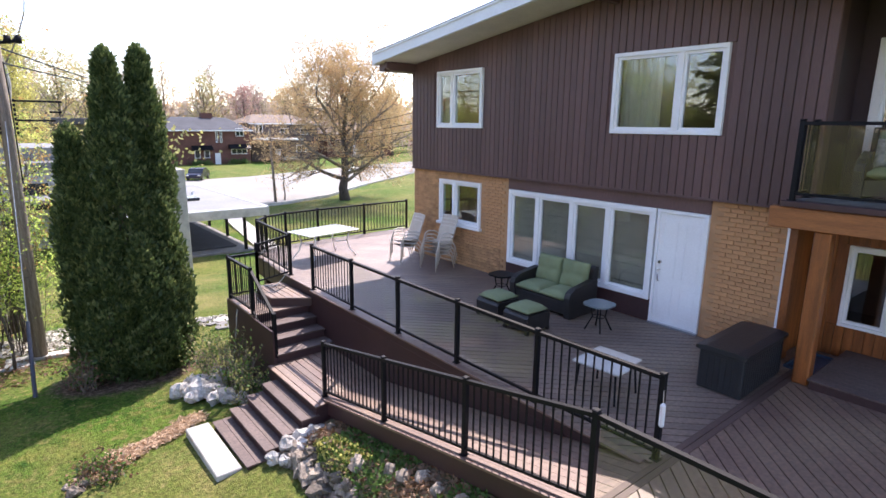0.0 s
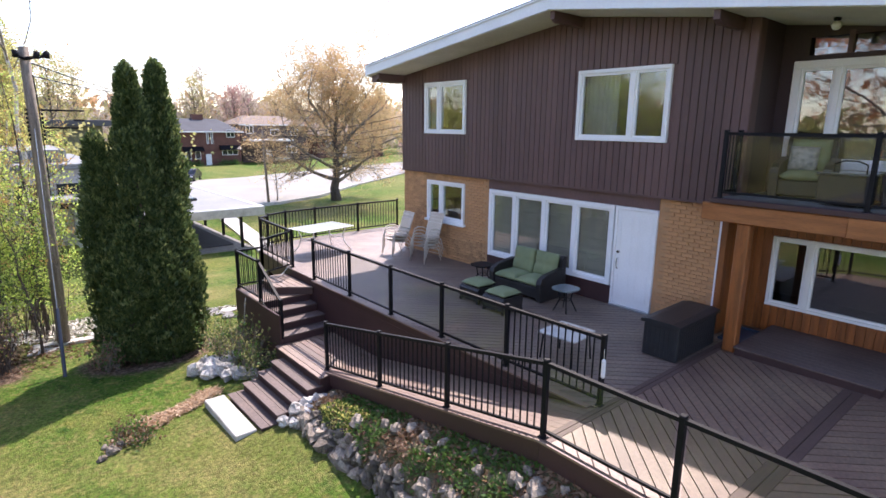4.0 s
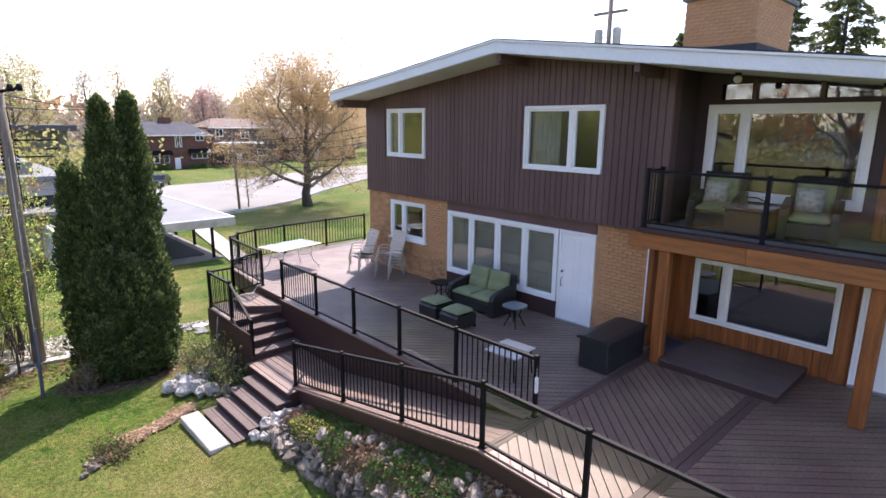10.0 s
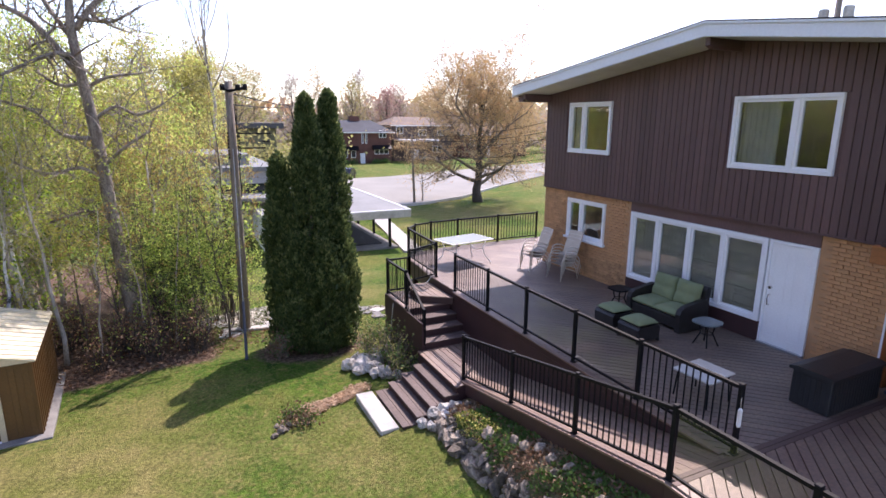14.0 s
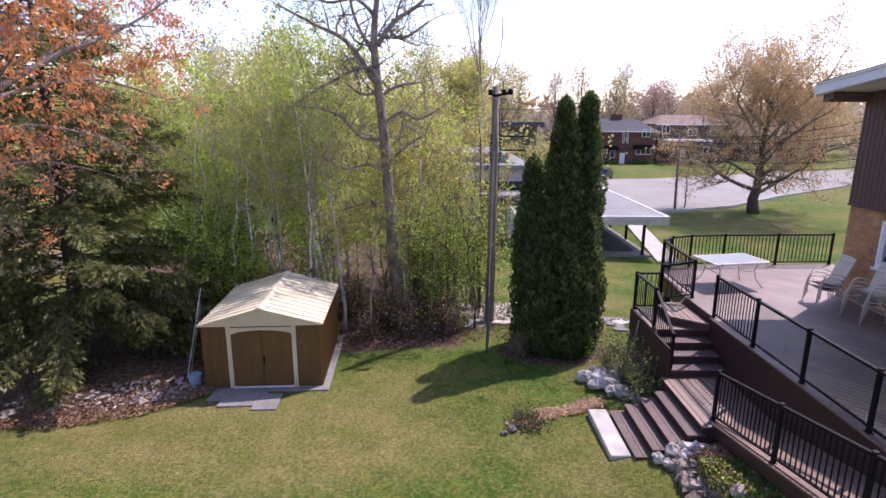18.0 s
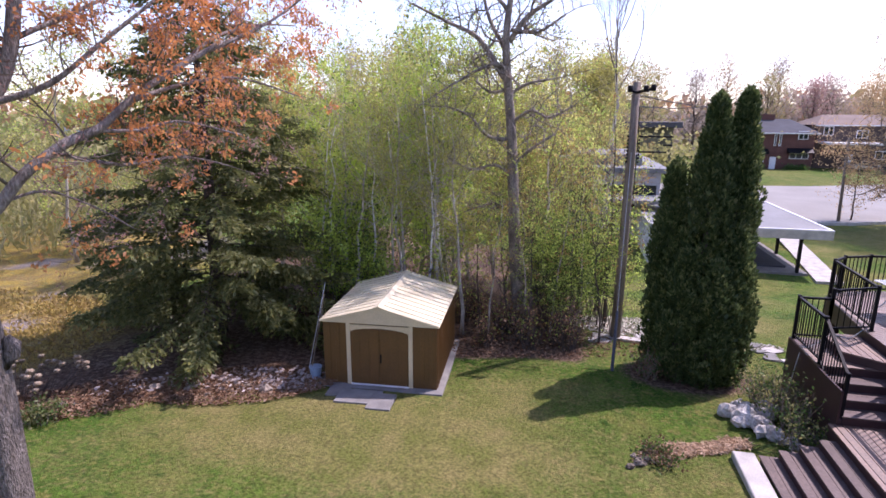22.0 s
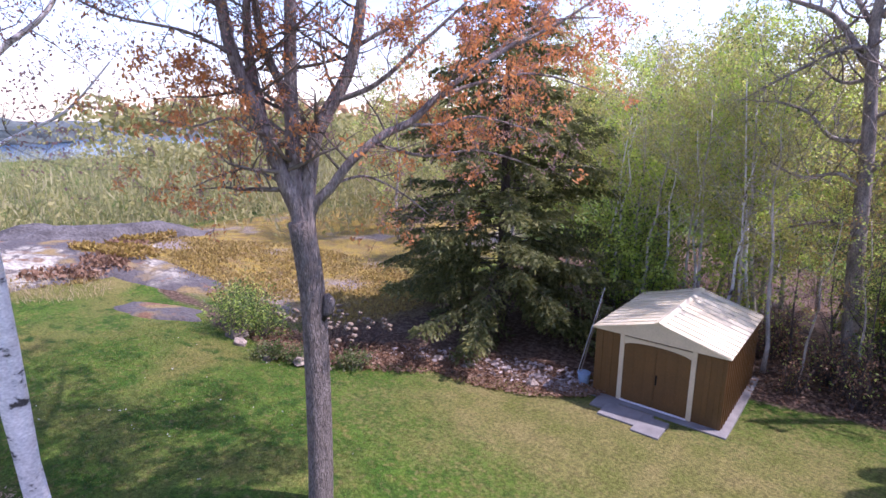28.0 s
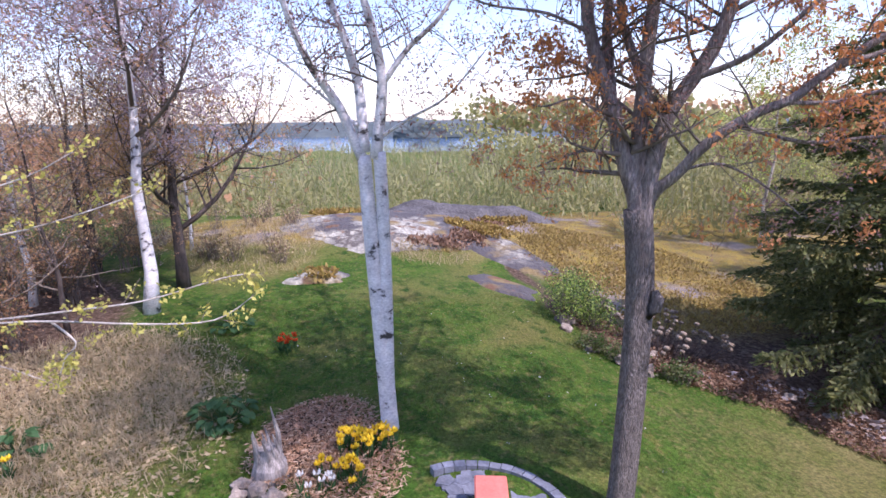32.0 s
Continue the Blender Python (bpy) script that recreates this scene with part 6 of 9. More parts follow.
for i, (x, y, h, sort) in enumerate(WOODS):
    at = (x, y, gz(x, y))
    ln = (SPOTS.uniform(-0.7, 0.7), SPOTS.uniform(-0.5, 0.5))
    if sort == "green":
        kind_ = i % 3
        if kind_ == 0:
            tree("woodland_tree", at, h, 0.075, 100 + i, POPLAR, ((L_FRESH, 0.5), (L_LIME, 0.3), (L_GREEN, 0.2)), "slender tree in full fresh green leaf", 2, 7, ln, 0.20, 0.085, 7600, 0.22, "woodland trees", POPLAR, limb=0.25, up=0.2, per=18)
        elif kind_ == 1:
            tree("woodland_tree", at, h, 0.07, 100 + i, POPLAR, ((L_YELLOW, 0.6), (L_WILLOW, 0.4)), "slender grey-stemmed tree in thin yellow-green leaf", 2, 7, ln, 0.22, 0.065, 6400, 0.17, "woodland trees", POPLAR, limb=0.23, up=0.22, per=16)
        else:
            tree("birch_sapling", (x, 14.3 + 0.25 * (y - 14.4), gz(x, y)), h, 0.055, 100 + i, BIRCH, ((L_YELLOW, 0.5), (L_LIME, 0.5)), "slender white-stemmed birch with few new leaves", 2, 6, ln, 0.42, 0.05, 4200, 0.11, "woodland trees", POPLAR, limb=0.22, up=0.25)
    elif sort == "bare":
        tree("woodland_tree", at, h, 0.05 + 0.02 * (i % 3), 100 + i, BARK_DARK if i % 2 else POPLAR, ((L_AMBER, 0.35), (L_YELLOW, 0.35), (L_FRESH, 0.3)), "slender half-bare tree with few bronze leaves", 2, 6, ln, 0.18, 0.060, 2000, 0.12, "woodland trees", BARK_DARK if i % 2 else TWIG, limb=0.24, up=0.25)
    else:
        tree("woodland_tree", at, h, 0.08, 100 + i, POPLAR, ((L_YELLOW, 0.5), (L_FRESH, 0.3), (L_WILLOW, 0.2)), "tall pale tree in thin yellow-green leaf", 2, 6, ln, 0.2, 0.10, 7500, 0.2, "woodland trees", TWIG, limb=0.28, up=0.2)
for i in range(9):
    x, y = -8.4 + 0.54 * i + SPOTS.uniform(-0.2, 0.2), 13.9 + SPOTS.uniform(0, 1.0)
    tree("birch_sapling", (x, y, gz(x, y)), SPOTS.uniform(5.6, 7.6), 0.056, 150 + i, BIRCH if i % 3 == 0 else POPLAR, ((L_YELLOW, 0.6), (L_WILLOW, 0.4)), "slender pale-stemmed sapling at the wood's edge", 2, 5, (SPOTS.uniform(-0.6, 0.6), 0.2), 0.5, 0.05, 1500, 0.09, "woodland trees", POPLAR, limb=0.2, up=0.25)
for i in range(10):
    x, y = -3.6 + 0.42 * i + SPOTS.uniform(-0.15, 0.15), 13.9 + SPOTS.uniform(0, 1.4)
    tree("bare_sapling", (x, y, gz(x, y)), SPOTS.uniform(3.2, 5.2), 0.032, 170 + i, POPLAR if i % 2 else BARK_DARK, ((L_AMBER, 0.4), (L_FRESH, 0.6)), "thin bare grey sapling at the wood's edge", 2, 5, (SPOTS.uniform(-0.5, 0.5), 0.0), 0.3, 0.058, 420, 0.09, "woodland trees", BARK_DARK, limb=0.26, up=0.3)

# tall bare poplar
pop = thing("poplar_tree", (-2.4, 15.2, gz(-2.4, 15.2)), "tall pale bare poplar with crooked limbs", "tree")
O = Vector(pop.location)
rng = random.Random(15)
g, out, tips = Geo(), [], []
P, R = stem([Vector(p) - O for p in [(-2.39, 15.2, -2.1), (-2.65, 15.2, 0.84), (-2.82, 15.2, 3.71), (-3.05, 15.2, 6.07), (-2.94, 15.2, 7.6), (-2.6, 15.2, 9.4)]], 0.21, 0.04, 1.3)
g.tube(P, R, 11)
fast(g, "trunk", OLD_POPLAR, pop)
g = Geo()
for pts, r0 in (
    ([(-3.05, 15.2, 5.3), (-3.78, 15.1, 6.37), (-4.6, 15.0, 6.8), (-5.6, 14.9, 7.3)], 0.07),
    ([(-2.97, 15.2, 6.3), (-2.49, 15.3, 6.96), (-1.71, 15.4, 7.5), (-1.1, 15.5, 8.4)], 0.07),
    ([(-2.82, 15.2, 3.7), (-3.48, 15.0, 3.8), (-3.98, 14.8, 4.35), (-4.6, 14.6, 4.6)], 0.05),
    ([(-3.0, 15.2, 6.0), (-3.6, 15.6, 7.0), (-3.9, 15.8, 8.2)], 0.06),
    ([(-2.75, 15.2, 3.0), (-2.2, 14.9, 3.5), (-1.6, 14.7, 3.9)], 0.04),
    ([(-2.95, 15.2, 4.9), (-2.4, 15.0, 5.2), (-1.7, 14.8, 5.3)], 0.045),
    ([(-2.7, 15.2, 1.8), (-3.3, 15.0, 1.9), (-4.0, 14.8, 1.7)], 0.035),
    ([(-2.95, 15.2, 5.6), (-3.4, 14.9, 5.7), (-4.2, 14.7, 5.3), (-4.9, 14.6, 4.9)], 0.05),
    ([(-2.8, 15.2, 4.2), (-2.3, 15.1, 4.5), (-1.8, 15.0, 4.3), (-1.2, 14.9, 4.6)], 0.04),
    ([(-2.7, 15.2, 2.6), (-3.2, 14.9, 3.0), (-3.9, 14.7, 2.9), (-4.5, 14.6, 3.2)], 0.04),
    ([(-2.95, 15.2, 7.0), (-3.5, 15.1, 7.5), (-4.3, 15.0, 7.4), (-5.0, 15.0, 7.7)], 0.045),
    ([(-2.9, 15.2, 5.1), (-3.5, 15.3, 5.0), (-4.2, 15.4, 5.6)], 0.045),
    ([(-2.85, 15.2, 7.8), (-2.4, 15.2, 8.3), (-1.9, 15.2, 8.9)], 0.04),
    ([(-2.9, 15.2, 6.6), (-2.2, 15.0, 6.5), (-1.5, 14.9, 6.9)], 0.04),
):
    P, R = stem([Vector(p) - O for p in pts], r0 * 1.25, 0.026)
    fast(Geo().tube(P, R, 7), "limb", OLD_POPLAR, pop)
    side(rng, P, R, 2.2, 2, out, tips, 9, 0.85, 0.0, 0.42, 0.5, 0.12, 0.55)
tagged(fast(wood(out), "twig_work", OLD_POPLAR, pop), kind="stuff")

# undergrowth at the edge of the woods: twiggy shrubs
def shrub(name, x, y, h, r, seed, leaves, label, stems=16, leaf=0.07, count=700, group="shrubs", bark=None):
    rng = random.Random(seed)
    e = thing(name, (x, y, gz(x, y)), label, "shrub", group)
    out, tips = [], []
    for k in range(stems):
        a = rng.uniform(0, 6.283)
        grow(rng, (rng.uniform(-0.3, 0.3) * r, rng.uniform(-0.3, 0.3) * r, -0.05), (math.cos(a) * r * rng.uniform(0.1, 0.9), math.sin(a) * r * rng.uniform(0.1, 0.9), h), h * rng.uniform(0.55, 0.95), 0.014, 1, out, tips, 4, 0.6, 0.1, 0.15, 0.5, 0.3)
    tagged(fast(wood(out), "stem_work", bark or TWIG, e), kind="stuff")
    for i, (mt, share) in enumerate(leaves):
        if count * share >= 1:
            o = new("leaves", leaf_mesh("leaves", around(tips, int(count * share), 0.10, seed + i), leaf, mt, seed + i))
            o.parent = e
    return e


for i in range(26):
    x = -9.0 + 8.3 * (i + SPOTS.uniform(-0.5, 0.5)) / 26
    y = 13.5 + SPOTS.uniform(-0.1, 1.8)
    if -7.0 < x < -3.7:
        y += 0.7
    shrub("brush", x, y, SPOTS.uniform(0.7, 1.4), 0.6, 300 + i, ((L_LITTER, 0.7), (L_RUST, 0.1), (L_FRESH, 0.2)), "low twiggy brown brush at the wood's edge", 22, 0.06, 420, "brush", BARK_DARK)
for i in range(11):
    x, y = SPOTS.uniform(-2.0, 0.4), SPOTS.uniform(14.4, 16.8)
    shrub("leafy_shrub", x, y, SPOTS.uniform(2.2, 4.2), 1.0, 340 + i, ((L_FRESH, 0.65), (L_GREEN, 0.35)), "tall thin shrub with small green leaves", 10, 0.062, 3000, "leafy shrubs", BARK_DARK)
for i in range(9):
    x, y = SPOTS.uniform(-8.6, -5.0), SPOTS.uniform(14.0, 15.6)
    shrub("leafy_shrub", x, y, SPOTS.uniform(2.0, 3.6), 1.0, 360 + i, ((L_LIME, 0.4), (L_FRESH, 0.4), (L_GREEN, 0.2)), "leafy bright green shrub behind the shed", 14, 0.095, 1900, "leafy shrubs")
for i, (x, y, hh_) in enumerate(((1.0, 12.55, 0.7), (0.85, 12.75, 0.55), (0.55, 9.2, 0.3), (0.85, 9.05, 0.25))):
    shrub("small_shrub", x, y, hh_, 0.5, 380 + i, ((L_GREEN, 0.5), (L_LITTER, 0.5)), "small dark green shrub on the lawn", 14, 0.06, 350)
for i, (x, y, h) in enumerate(((3.25, 10.9, 1.0), (3.3, 10.2, 0.9), (3.1, 11.6, 0.9), (3.4, 9.7, 0.6))):
    shrub("grey_green_shrub", x, y, h, 0.6, 390 + i, ((L_GREEN, 0.6), (L_WILLOW, 0.4)), "loose grey-green shrub beside the stairs", 16, 0.06, 600)
for i, (x, y, h) in enumerate(((-15.0, 6.3, 1.1), (-15.8, 6.7, 1.2), (-14.6, 7.0, 0.9), (-16.4, 7.4, 1.0))):
    shrub("green_shrub", x, y, h, 0.8, 400 + i, ((L_GREEN, 0.55), (L_FRESH, 0.45)), "loose leafy green shrub by the boulders", 24, 0.07, 1300)
for i, (x, y) in enumerate(((-12.4, 6.6), (-11.2, 7.3), (-12.9, 6.2))):
    shrub("juniper", x, y, 0.4, 0.7, 410 + i, ((L_SPRUCE, 0.7), (L_GREEN, 0.3)), "low dark green juniper at the lawn's edge", 18, 0.07, 900)

# trees to the south-west
tree("birch_tree", (-17.0, -4.95, gz(-17, -4.95)), 10.5, 0.19, 51, BIRCH, ((L_RUST, 0.2), (L_MAUVE, 0.8)), "white-stemmed birch with reddish bare crown", 3, 6, (0.0, 0.35), 0.35, 0.075, 34000, 0.14, "birches", TWIG, limb=0.34)
tree("maple_tree", (-19.5, -4.68, gz(-19.5, -4.68)), 9.0, 0.2, 52, BARK_DARK, ((L_AMBER, 0.75), (L_MAUVE, 0.25)), "dark-stemmed tree with russet budding crown", 3, 6, (0.2, 0.3), 0.22, 0.06, 38000, 0.13, "maples", limb=0.42)
for i, (x, y, h) in enumerate(((-15.5, -8.2, 8), (-18.5, -8.5, 9), (-13.5, -8.6, 7.5), (-22, -8, 9), (-17, -11, 9), (-21.5, -12, 10), (-25, -9.5, 9), (-13.0, -11.0, 9))):
    tree("woodland_tree", (x, y, gz(x, y)), h, 0.1, 500 + i, BIRCH if i % 3 == 1 else BARK_DARK, ((L_RUST, 0.25), (L_GOLD, 0.25), (L_MAUVE, 0.5)), "thin bare tree with rusty spring buds", 3, 5, (SPOTS.uniform(-0.5, 0.5), SPOTS.uniform(-0.5, 0.5)), 0.10, 0.05, 8500, 0.14, "south woods", TWIG, limb=0.34)
for i, (x, y, h) in enumerate(((-21.5, -6.2, 7), (-24.0, -5.4, 6.5), (-16.0, -6.6, 6.5), (-12.5, -7.2, 6.5), (-19.0, -6.9, 7.5), (-27, -6.5, 7), (-14.6, -7.4, 7))):
    tree("woodland_tree", (x, y, gz(x, y)), h, 0.07, 520 + i, BIRCH if i % 2 else BARK_DARK, ((L_RUST, 0.5), (L_GOLD, 0.5)), "thin tree with rusty spring buds", 3, 5, (SPOTS.uniform(-0.4, 0.4), SPOTS.uniform(-0.4, 0.4)), 0.12, 0.05, 6000, 0.12, "south woods", TWIG, limb=0.34)
for i in range(22):
    x, y = SPOTS.uniform(-24, -13.5), SPOTS.uniform(-10.5, -6.6)
    shrub("brush", x, y, SPOTS.uniform(0.9, 2.2), 0.7, 540 + i, ((L_RUST, 0.6), (L_LITTER, 0.3), (L_WILLOW, 0.1)), "low twiggy brown brush at the wood's edge", 16, 0.07, 700, "brush")
for i in range(16):
    x, y = SPOTS.uniform(-32, -21), SPOTS.uniform(-8, -1.5)
    shrub("brush", x, y, SPOTS.uniform(0.6, 1.3), 0.7, 570 + i, ((L_STRAW, 0.5), (L_LITTER, 0.3), (L_WILLOW, 0.2)), "dry brown brush beside the bedrock", 14, 0.08, 260, "brush")

# maple that reaches in with flowering twigs
mp = thing("flowering_maple", (-6.9, -5.4, gz(-6.9, -5.4)), "grey maple with yellow-green flower clusters", "tree")
O = Vector(mp.location)
rng = random.Random(61)
g, out, tips = Geo(), [], []
fast(Geo().tube(*stem([Vector(p) - O for p in [(-6.9, -5.4, -1.4), (-6.85, -5.3, 1.0), (-6.8, -5.2, 3.0), (-6.8, -5.0, 5.5)]], 0.14, 0.06, 1.2), 10), "trunk", BARK, mp)
for pts in (
    [(-6.85, -5.2, 1.9), (-6.6, -3.8, 2.25), (-6.5, -2.34, 2.39), (-6.5, -1.7, 2.44), (-6.5, -1.05, 2.60), (-6.5, -0.84, 2.63)],
    [(-6.6, -3.6, 2.28), (-6.5, -2.6, 2.32), (-6.5, -1.72, 2.22), (-6.5, -1.13, 2.21), (-6.5, -0.78, 2.41)],
    [(-6.8, -5.1, 2.9), (-6.6, -3.8, 2.95), (-6.5, -2.72, 3.09), (-6.5, -2.08, 3.25), (-6.5, -1.58, 3.42)],
    [(-6.55, -2.5, 2.3), (-6.5, -2.3, 2.1), (-6.5, -2.4, 1.96), (-6.5, -2.47, 1.80)],
    [(-6.8, -5.1, 3.2), (-6.6, -3.8, 3.35), (-6.5, -2.65, 3.5), (-6.5, -2.08, 3.76)],
    [(-6.85, -5.2, 1.7), (-6.9, -4.2, 1.9), (-7.0, -3.4, 1.8), (-7.1, -2.9, 1.5)],
):
    P, R = stem([Vector(p) - O for p in pts], 0.012, 0.005)
    fast(Geo().tube(P, R, 6), "limb", POPLAR, mp)
    side(rng, P, R, 0.55, 1, out, tips, 10, 0.6, 0.02, 0.15, 0.5, 0.3, 0.4)
tagged(fast(wood(out), "twig_work", TWIG, mp), kind="stuff")
hub = np.array([tuple(t) for t in tips])[::2]
pk = np.random.default_rng(8)
fl = np.concatenate([hub + pk.normal(size=hub.shape) * 0.035 for _ in range(16)])
o = tagged(new("blossom_foliage", leaf_mesh("blossom_foliage", fl, 0.046, leaf_material("yellow_green_blossom", (0.72, 0.64, 0.16), (0.58, 0.56, 0.14), 0.5), 4, aspect=1.5)), kind="stuff")
o.parent = mp

# ---- shed ----
shed = thing("garden_shed", pose(-5.27, 10.66, -1.86, 0, 0, 3.8), "brown steel garden shed with cream trim and roof", "shed")
SW, SD, SH, SR = 1.35, 2.95, 1.56, 1.92   # half width, depth, eave and ridge height
def shed_part(nm, g, mt, lab="", parent=None):
    return g.ob(nm, mt, parent or shed, lab)
base = Geo().box(-SW - 0.16, -0.22, -0.12, SW + 0.16, SD + 0.15, 0.0, 0.01)
shed_part("concrete_base", base, PAVER, "grey concrete base")
g = Geo()
g.box(-SW, 0.0, 0, SW, 0.02, SH).box(-SW, SD - 0.02, 0, SW, SD, SH).box(-SW, 0.02, 0, -SW + 0.02, SD - 0.02, SH).box(SW - 0.02, 0.02, 0, SW, SD - 0.02, SH)
g.prism([(-SW, 0.0, SH), (SW, 0.0, SH), (0, 0.0, SR - 0.03)], (0, 0.02, 0)).prism([(-SW, SD - 0.02, SH), (SW, SD - 0.02, SH), (0, SD - 0.02, SR - 0.03)], (0, 0.02, 0))
shed_part("wall", g, SHED_WALL)
for i in range(15):
    y = 0.1 + i * (SD - 0.2) / 14
    for sx in (-1, 1):
        shed_part("rib", Geo().box(sx * SW, y - 0.03, 0.02, sx * (SW + 0.022), y + 0.03, SH - 0.02, 0.006), SHED_WALL)
for sx in (-1, 1):
    for i in range(2):
        x = sx * (SW - 0.12 - i * 0.22)
        shed_part("rib", Geo().box(x - 0.05, -0.012, 0.02, x + 0.05, 0.0, SH - 0.05, 0.005), SHED_WALL)
    shed_part("door_post", Geo().box(sx * 0.74 - 0.05, -0.03, 0.0, sx * 0.74 + 0.05, -0.001, SH - 0.02, 0.006), SHED_TRIM, "cream door post")
    d = shed_part("door", Geo().box(sx * 0.004, -0.02, 0.03, sx * 0.69, 0.0 - 0.002, 1.40, 0.004), SHED_WALL, "brown sliding door panel")
    for k in range(3):
        x = sx * (0.12 + 0.22 * k)
        shed_part("rib", Geo().box(x - 0.085, -0.024, 0.06, x + 0.085, -0.02, 1.36, 0.003), SHED_WALL, "", d)
    if sx > 0:
        shed_part("handle", Geo().box(0.02, -0.05, 0.58, 0.05, -0.02, 0.80, 0.006), BLACK, "black steel latch", d)
# arched cream header over the door
arch = [(-0.70, -0.028, 1.33)] + [(-0.70 + 1.40 * k / 10, -0.028, 1.33 + 0.10 * math.sin(math.pi * k / 10) ** 0.6) for k in range(1, 10)] + [(0.70, -0.028, 1.33)]
shed_part("door_header", Geo().prism(arch + [(0.70, -0.028, 1.50), (-0.70, -0.028, 1.50)], (0, 0.024, 0)), SHED_TRIM)
g = Geo().prism([(-SW - 0.06, -0.06, SH - 0.02), (SW + 0.06, -0.06, SH - 0.02), (SW + 0.06, -0.06, SH + 0.03), (0.0, -0.06, SR + 0.04), (-SW - 0.06, -0.06, SH + 0.03)], (0, 0.03, 0))
shed_part("gable_trim", g, SHED_TRIM, "cream gable panel")
shed_part("threshold", Geo().box(-0.70, -0.05, 0.0, 0.70, 0.0, 0.03, 0.004), FAR_WHITE)
npan = 12
for sx in (-1, 1):
    for i in range(npan):
        y0, y1 = -0.08 + i * (SD + 0.16) / npan, -0.08 + (i + 1) * (SD + 0.16) / npan - 0.012
        xs = [0.0, SW * 0.5, SW + 0.07]
        zt = lambda x: SR + 0.05 - (SR - SH + 0.02) * x / SW
        g = Geo().prism([(sx * xs[0], y0, zt(xs[0])), (sx * xs[2], y0, zt(xs[2])), (sx * xs[2], y0, zt(xs[2]) - 0.02), (sx * xs[0], y0, zt(xs[0]) - 0.02)], (0, y1 - y0, 0))
        g.prism([(sx * 0.0, y1 - 0.045, zt(0) + 0.018), (sx * xs[2], y1 - 0.045, zt(xs[2]) + 0.018), (sx * xs[2], y1 - 0.045, zt(xs[2]) - 0.004), (sx * 0.0, y1 - 0.045, zt(0) - 0.004)], (0, 0.045, 0))
        shed_part("roof_panel", g, SHED_ROOF)
shed_part("ridge_cap", Geo().prism([(-0.10, -0.09, SR + 0.035), (0.0, -0.09, SR + 0.080), (0.10, -0.09, SR + 0.035), (0.0, -0.09, SR + 0.062)], (0, SD + 0.18, 0)), SHED_ROOF)
for i, (x, y, w, d) in enumerate(((-5.55, 9.98, 0.98, 0.62), (-4.98, 9.86, 0.55, 0.70), (-6.1, 10.12, 0.5, 0.4))):
    o = Geo().box(-w / 2, -d / 2, -0.06, w / 2, d / 2, 0.03, 0.01).ob("paving_slab", PAVER, None, "grey concrete paving slab before the shed", "slab", "paving slabs")
    o.matrix_world = pose(x, y, gz(x, y) + 0.02, 0, 0, 4)
bucket = thing("bucket", (-6.95, 10.75, gz(-6.95, 10.75)), "pale blue bucket beside the shed", "bucket")
Geo().tube([(0, 0, 0), (0, 0, 0.28), (0, 0, 0.29)], [0.11, 0.15, 0.155], 16).ob("body", material("pale_blue_plastic", (0.3, 0.42, 0.55), 0.4), bucket)
for i, (a, b) in enumerate((((-7.15, 10.8, -1.7), (-6.95, 11.5, 0.30)), ((-7.05, 10.7, -1.75), (-6.85, 11.2, 0.1)))):
    Geo().tube([a, b], 0.011, 8).ob("garden_pole", STEEL if i == 0 else POLE_WOOD, None, "thin pole leaning on the shed", "pole", "leaning poles")

# ---- utility pole beside the cedars ----
up = thing("utility_pole", (0.36, 15.05, gz(0.36, 15.05) - 0.05), "weathered wooden utility pole with dark cutouts", "pole")
H0 = up.location.z
Geo().tube([(0, 0, 0), (0.02, 0, 2.5), (0.03, 0, 5.0), (0.04, 0, 5.21 - H0)], [0.145, 0.130, 0.112, 0.098], 14).ob("pole", POLE_WOOD, up, smooth=True)
Geo().tube([(0.02, -0.13, 5.35), (-0.165, -1.68, 1.45)], 0.008, 6).ob("guy_wire", STEEL, up)
Geo().tube([(-0.165, -1.68, 1.45), (-0.24, -2.28, 0.06)], [0.036, 0.042], 10).ob("cable_guard", material("dark_blue_grey_plastic", (0.05, 0.06, 0.085), 0.5), up, "dark blue cable guard")
# insulators, cable clips and brackets round the head of the pole
for k, (dx, dz) in enumerate(((0.22, 5.04 - H0), (0.40, 5.06 - H0), (-0.17, 5.04 - H0))):
    c = Geo().tube([(0.04, -0.10, dz - 0.1), (0.04 + dx * 0.7, -0.13, dz - 0.06), (0.04 + dx, -0.14, dz + 0.02)], [0.035, 0.03, 0.06], 8)
    c.tube([(0.04 + dx, -0.14, dz - 0.08), (0.04 + dx, -0.14, dz + 0.08)], 0.065, 10)
    c.ob("insulator", BLACK, up, smooth=True)
for k in range(8):
    z = 3.14 + k * 0.095 - H0
    for sx in (-0.115, 0.175):
        Geo().tube([(0.03 + sx, -0.09, z), (0.03 + sx, -0.09, z + 0.06)], 0.022, 6).ob("cable_clip", BLACK, up)
Geo().tube([(0.16, -0.12, 2.1 - H0), (0.16, -0.13, 3.9 - H0), (0.13, -0.12, 4.6 - H0)], 0.012, 6).ob("riser_cable", BLACK, up)
for z, x0, L in ((3.83, 0.2, 0.85), (3.61, 0.8, 0.23), (3.43, 0.2, 0.70)):
    Geo().box(x0, -0.12, z - H0 - 0.02, x0 + L, -0.08, z - H0 + 0.02, 0.008).ob("bracket", BLACK, up)


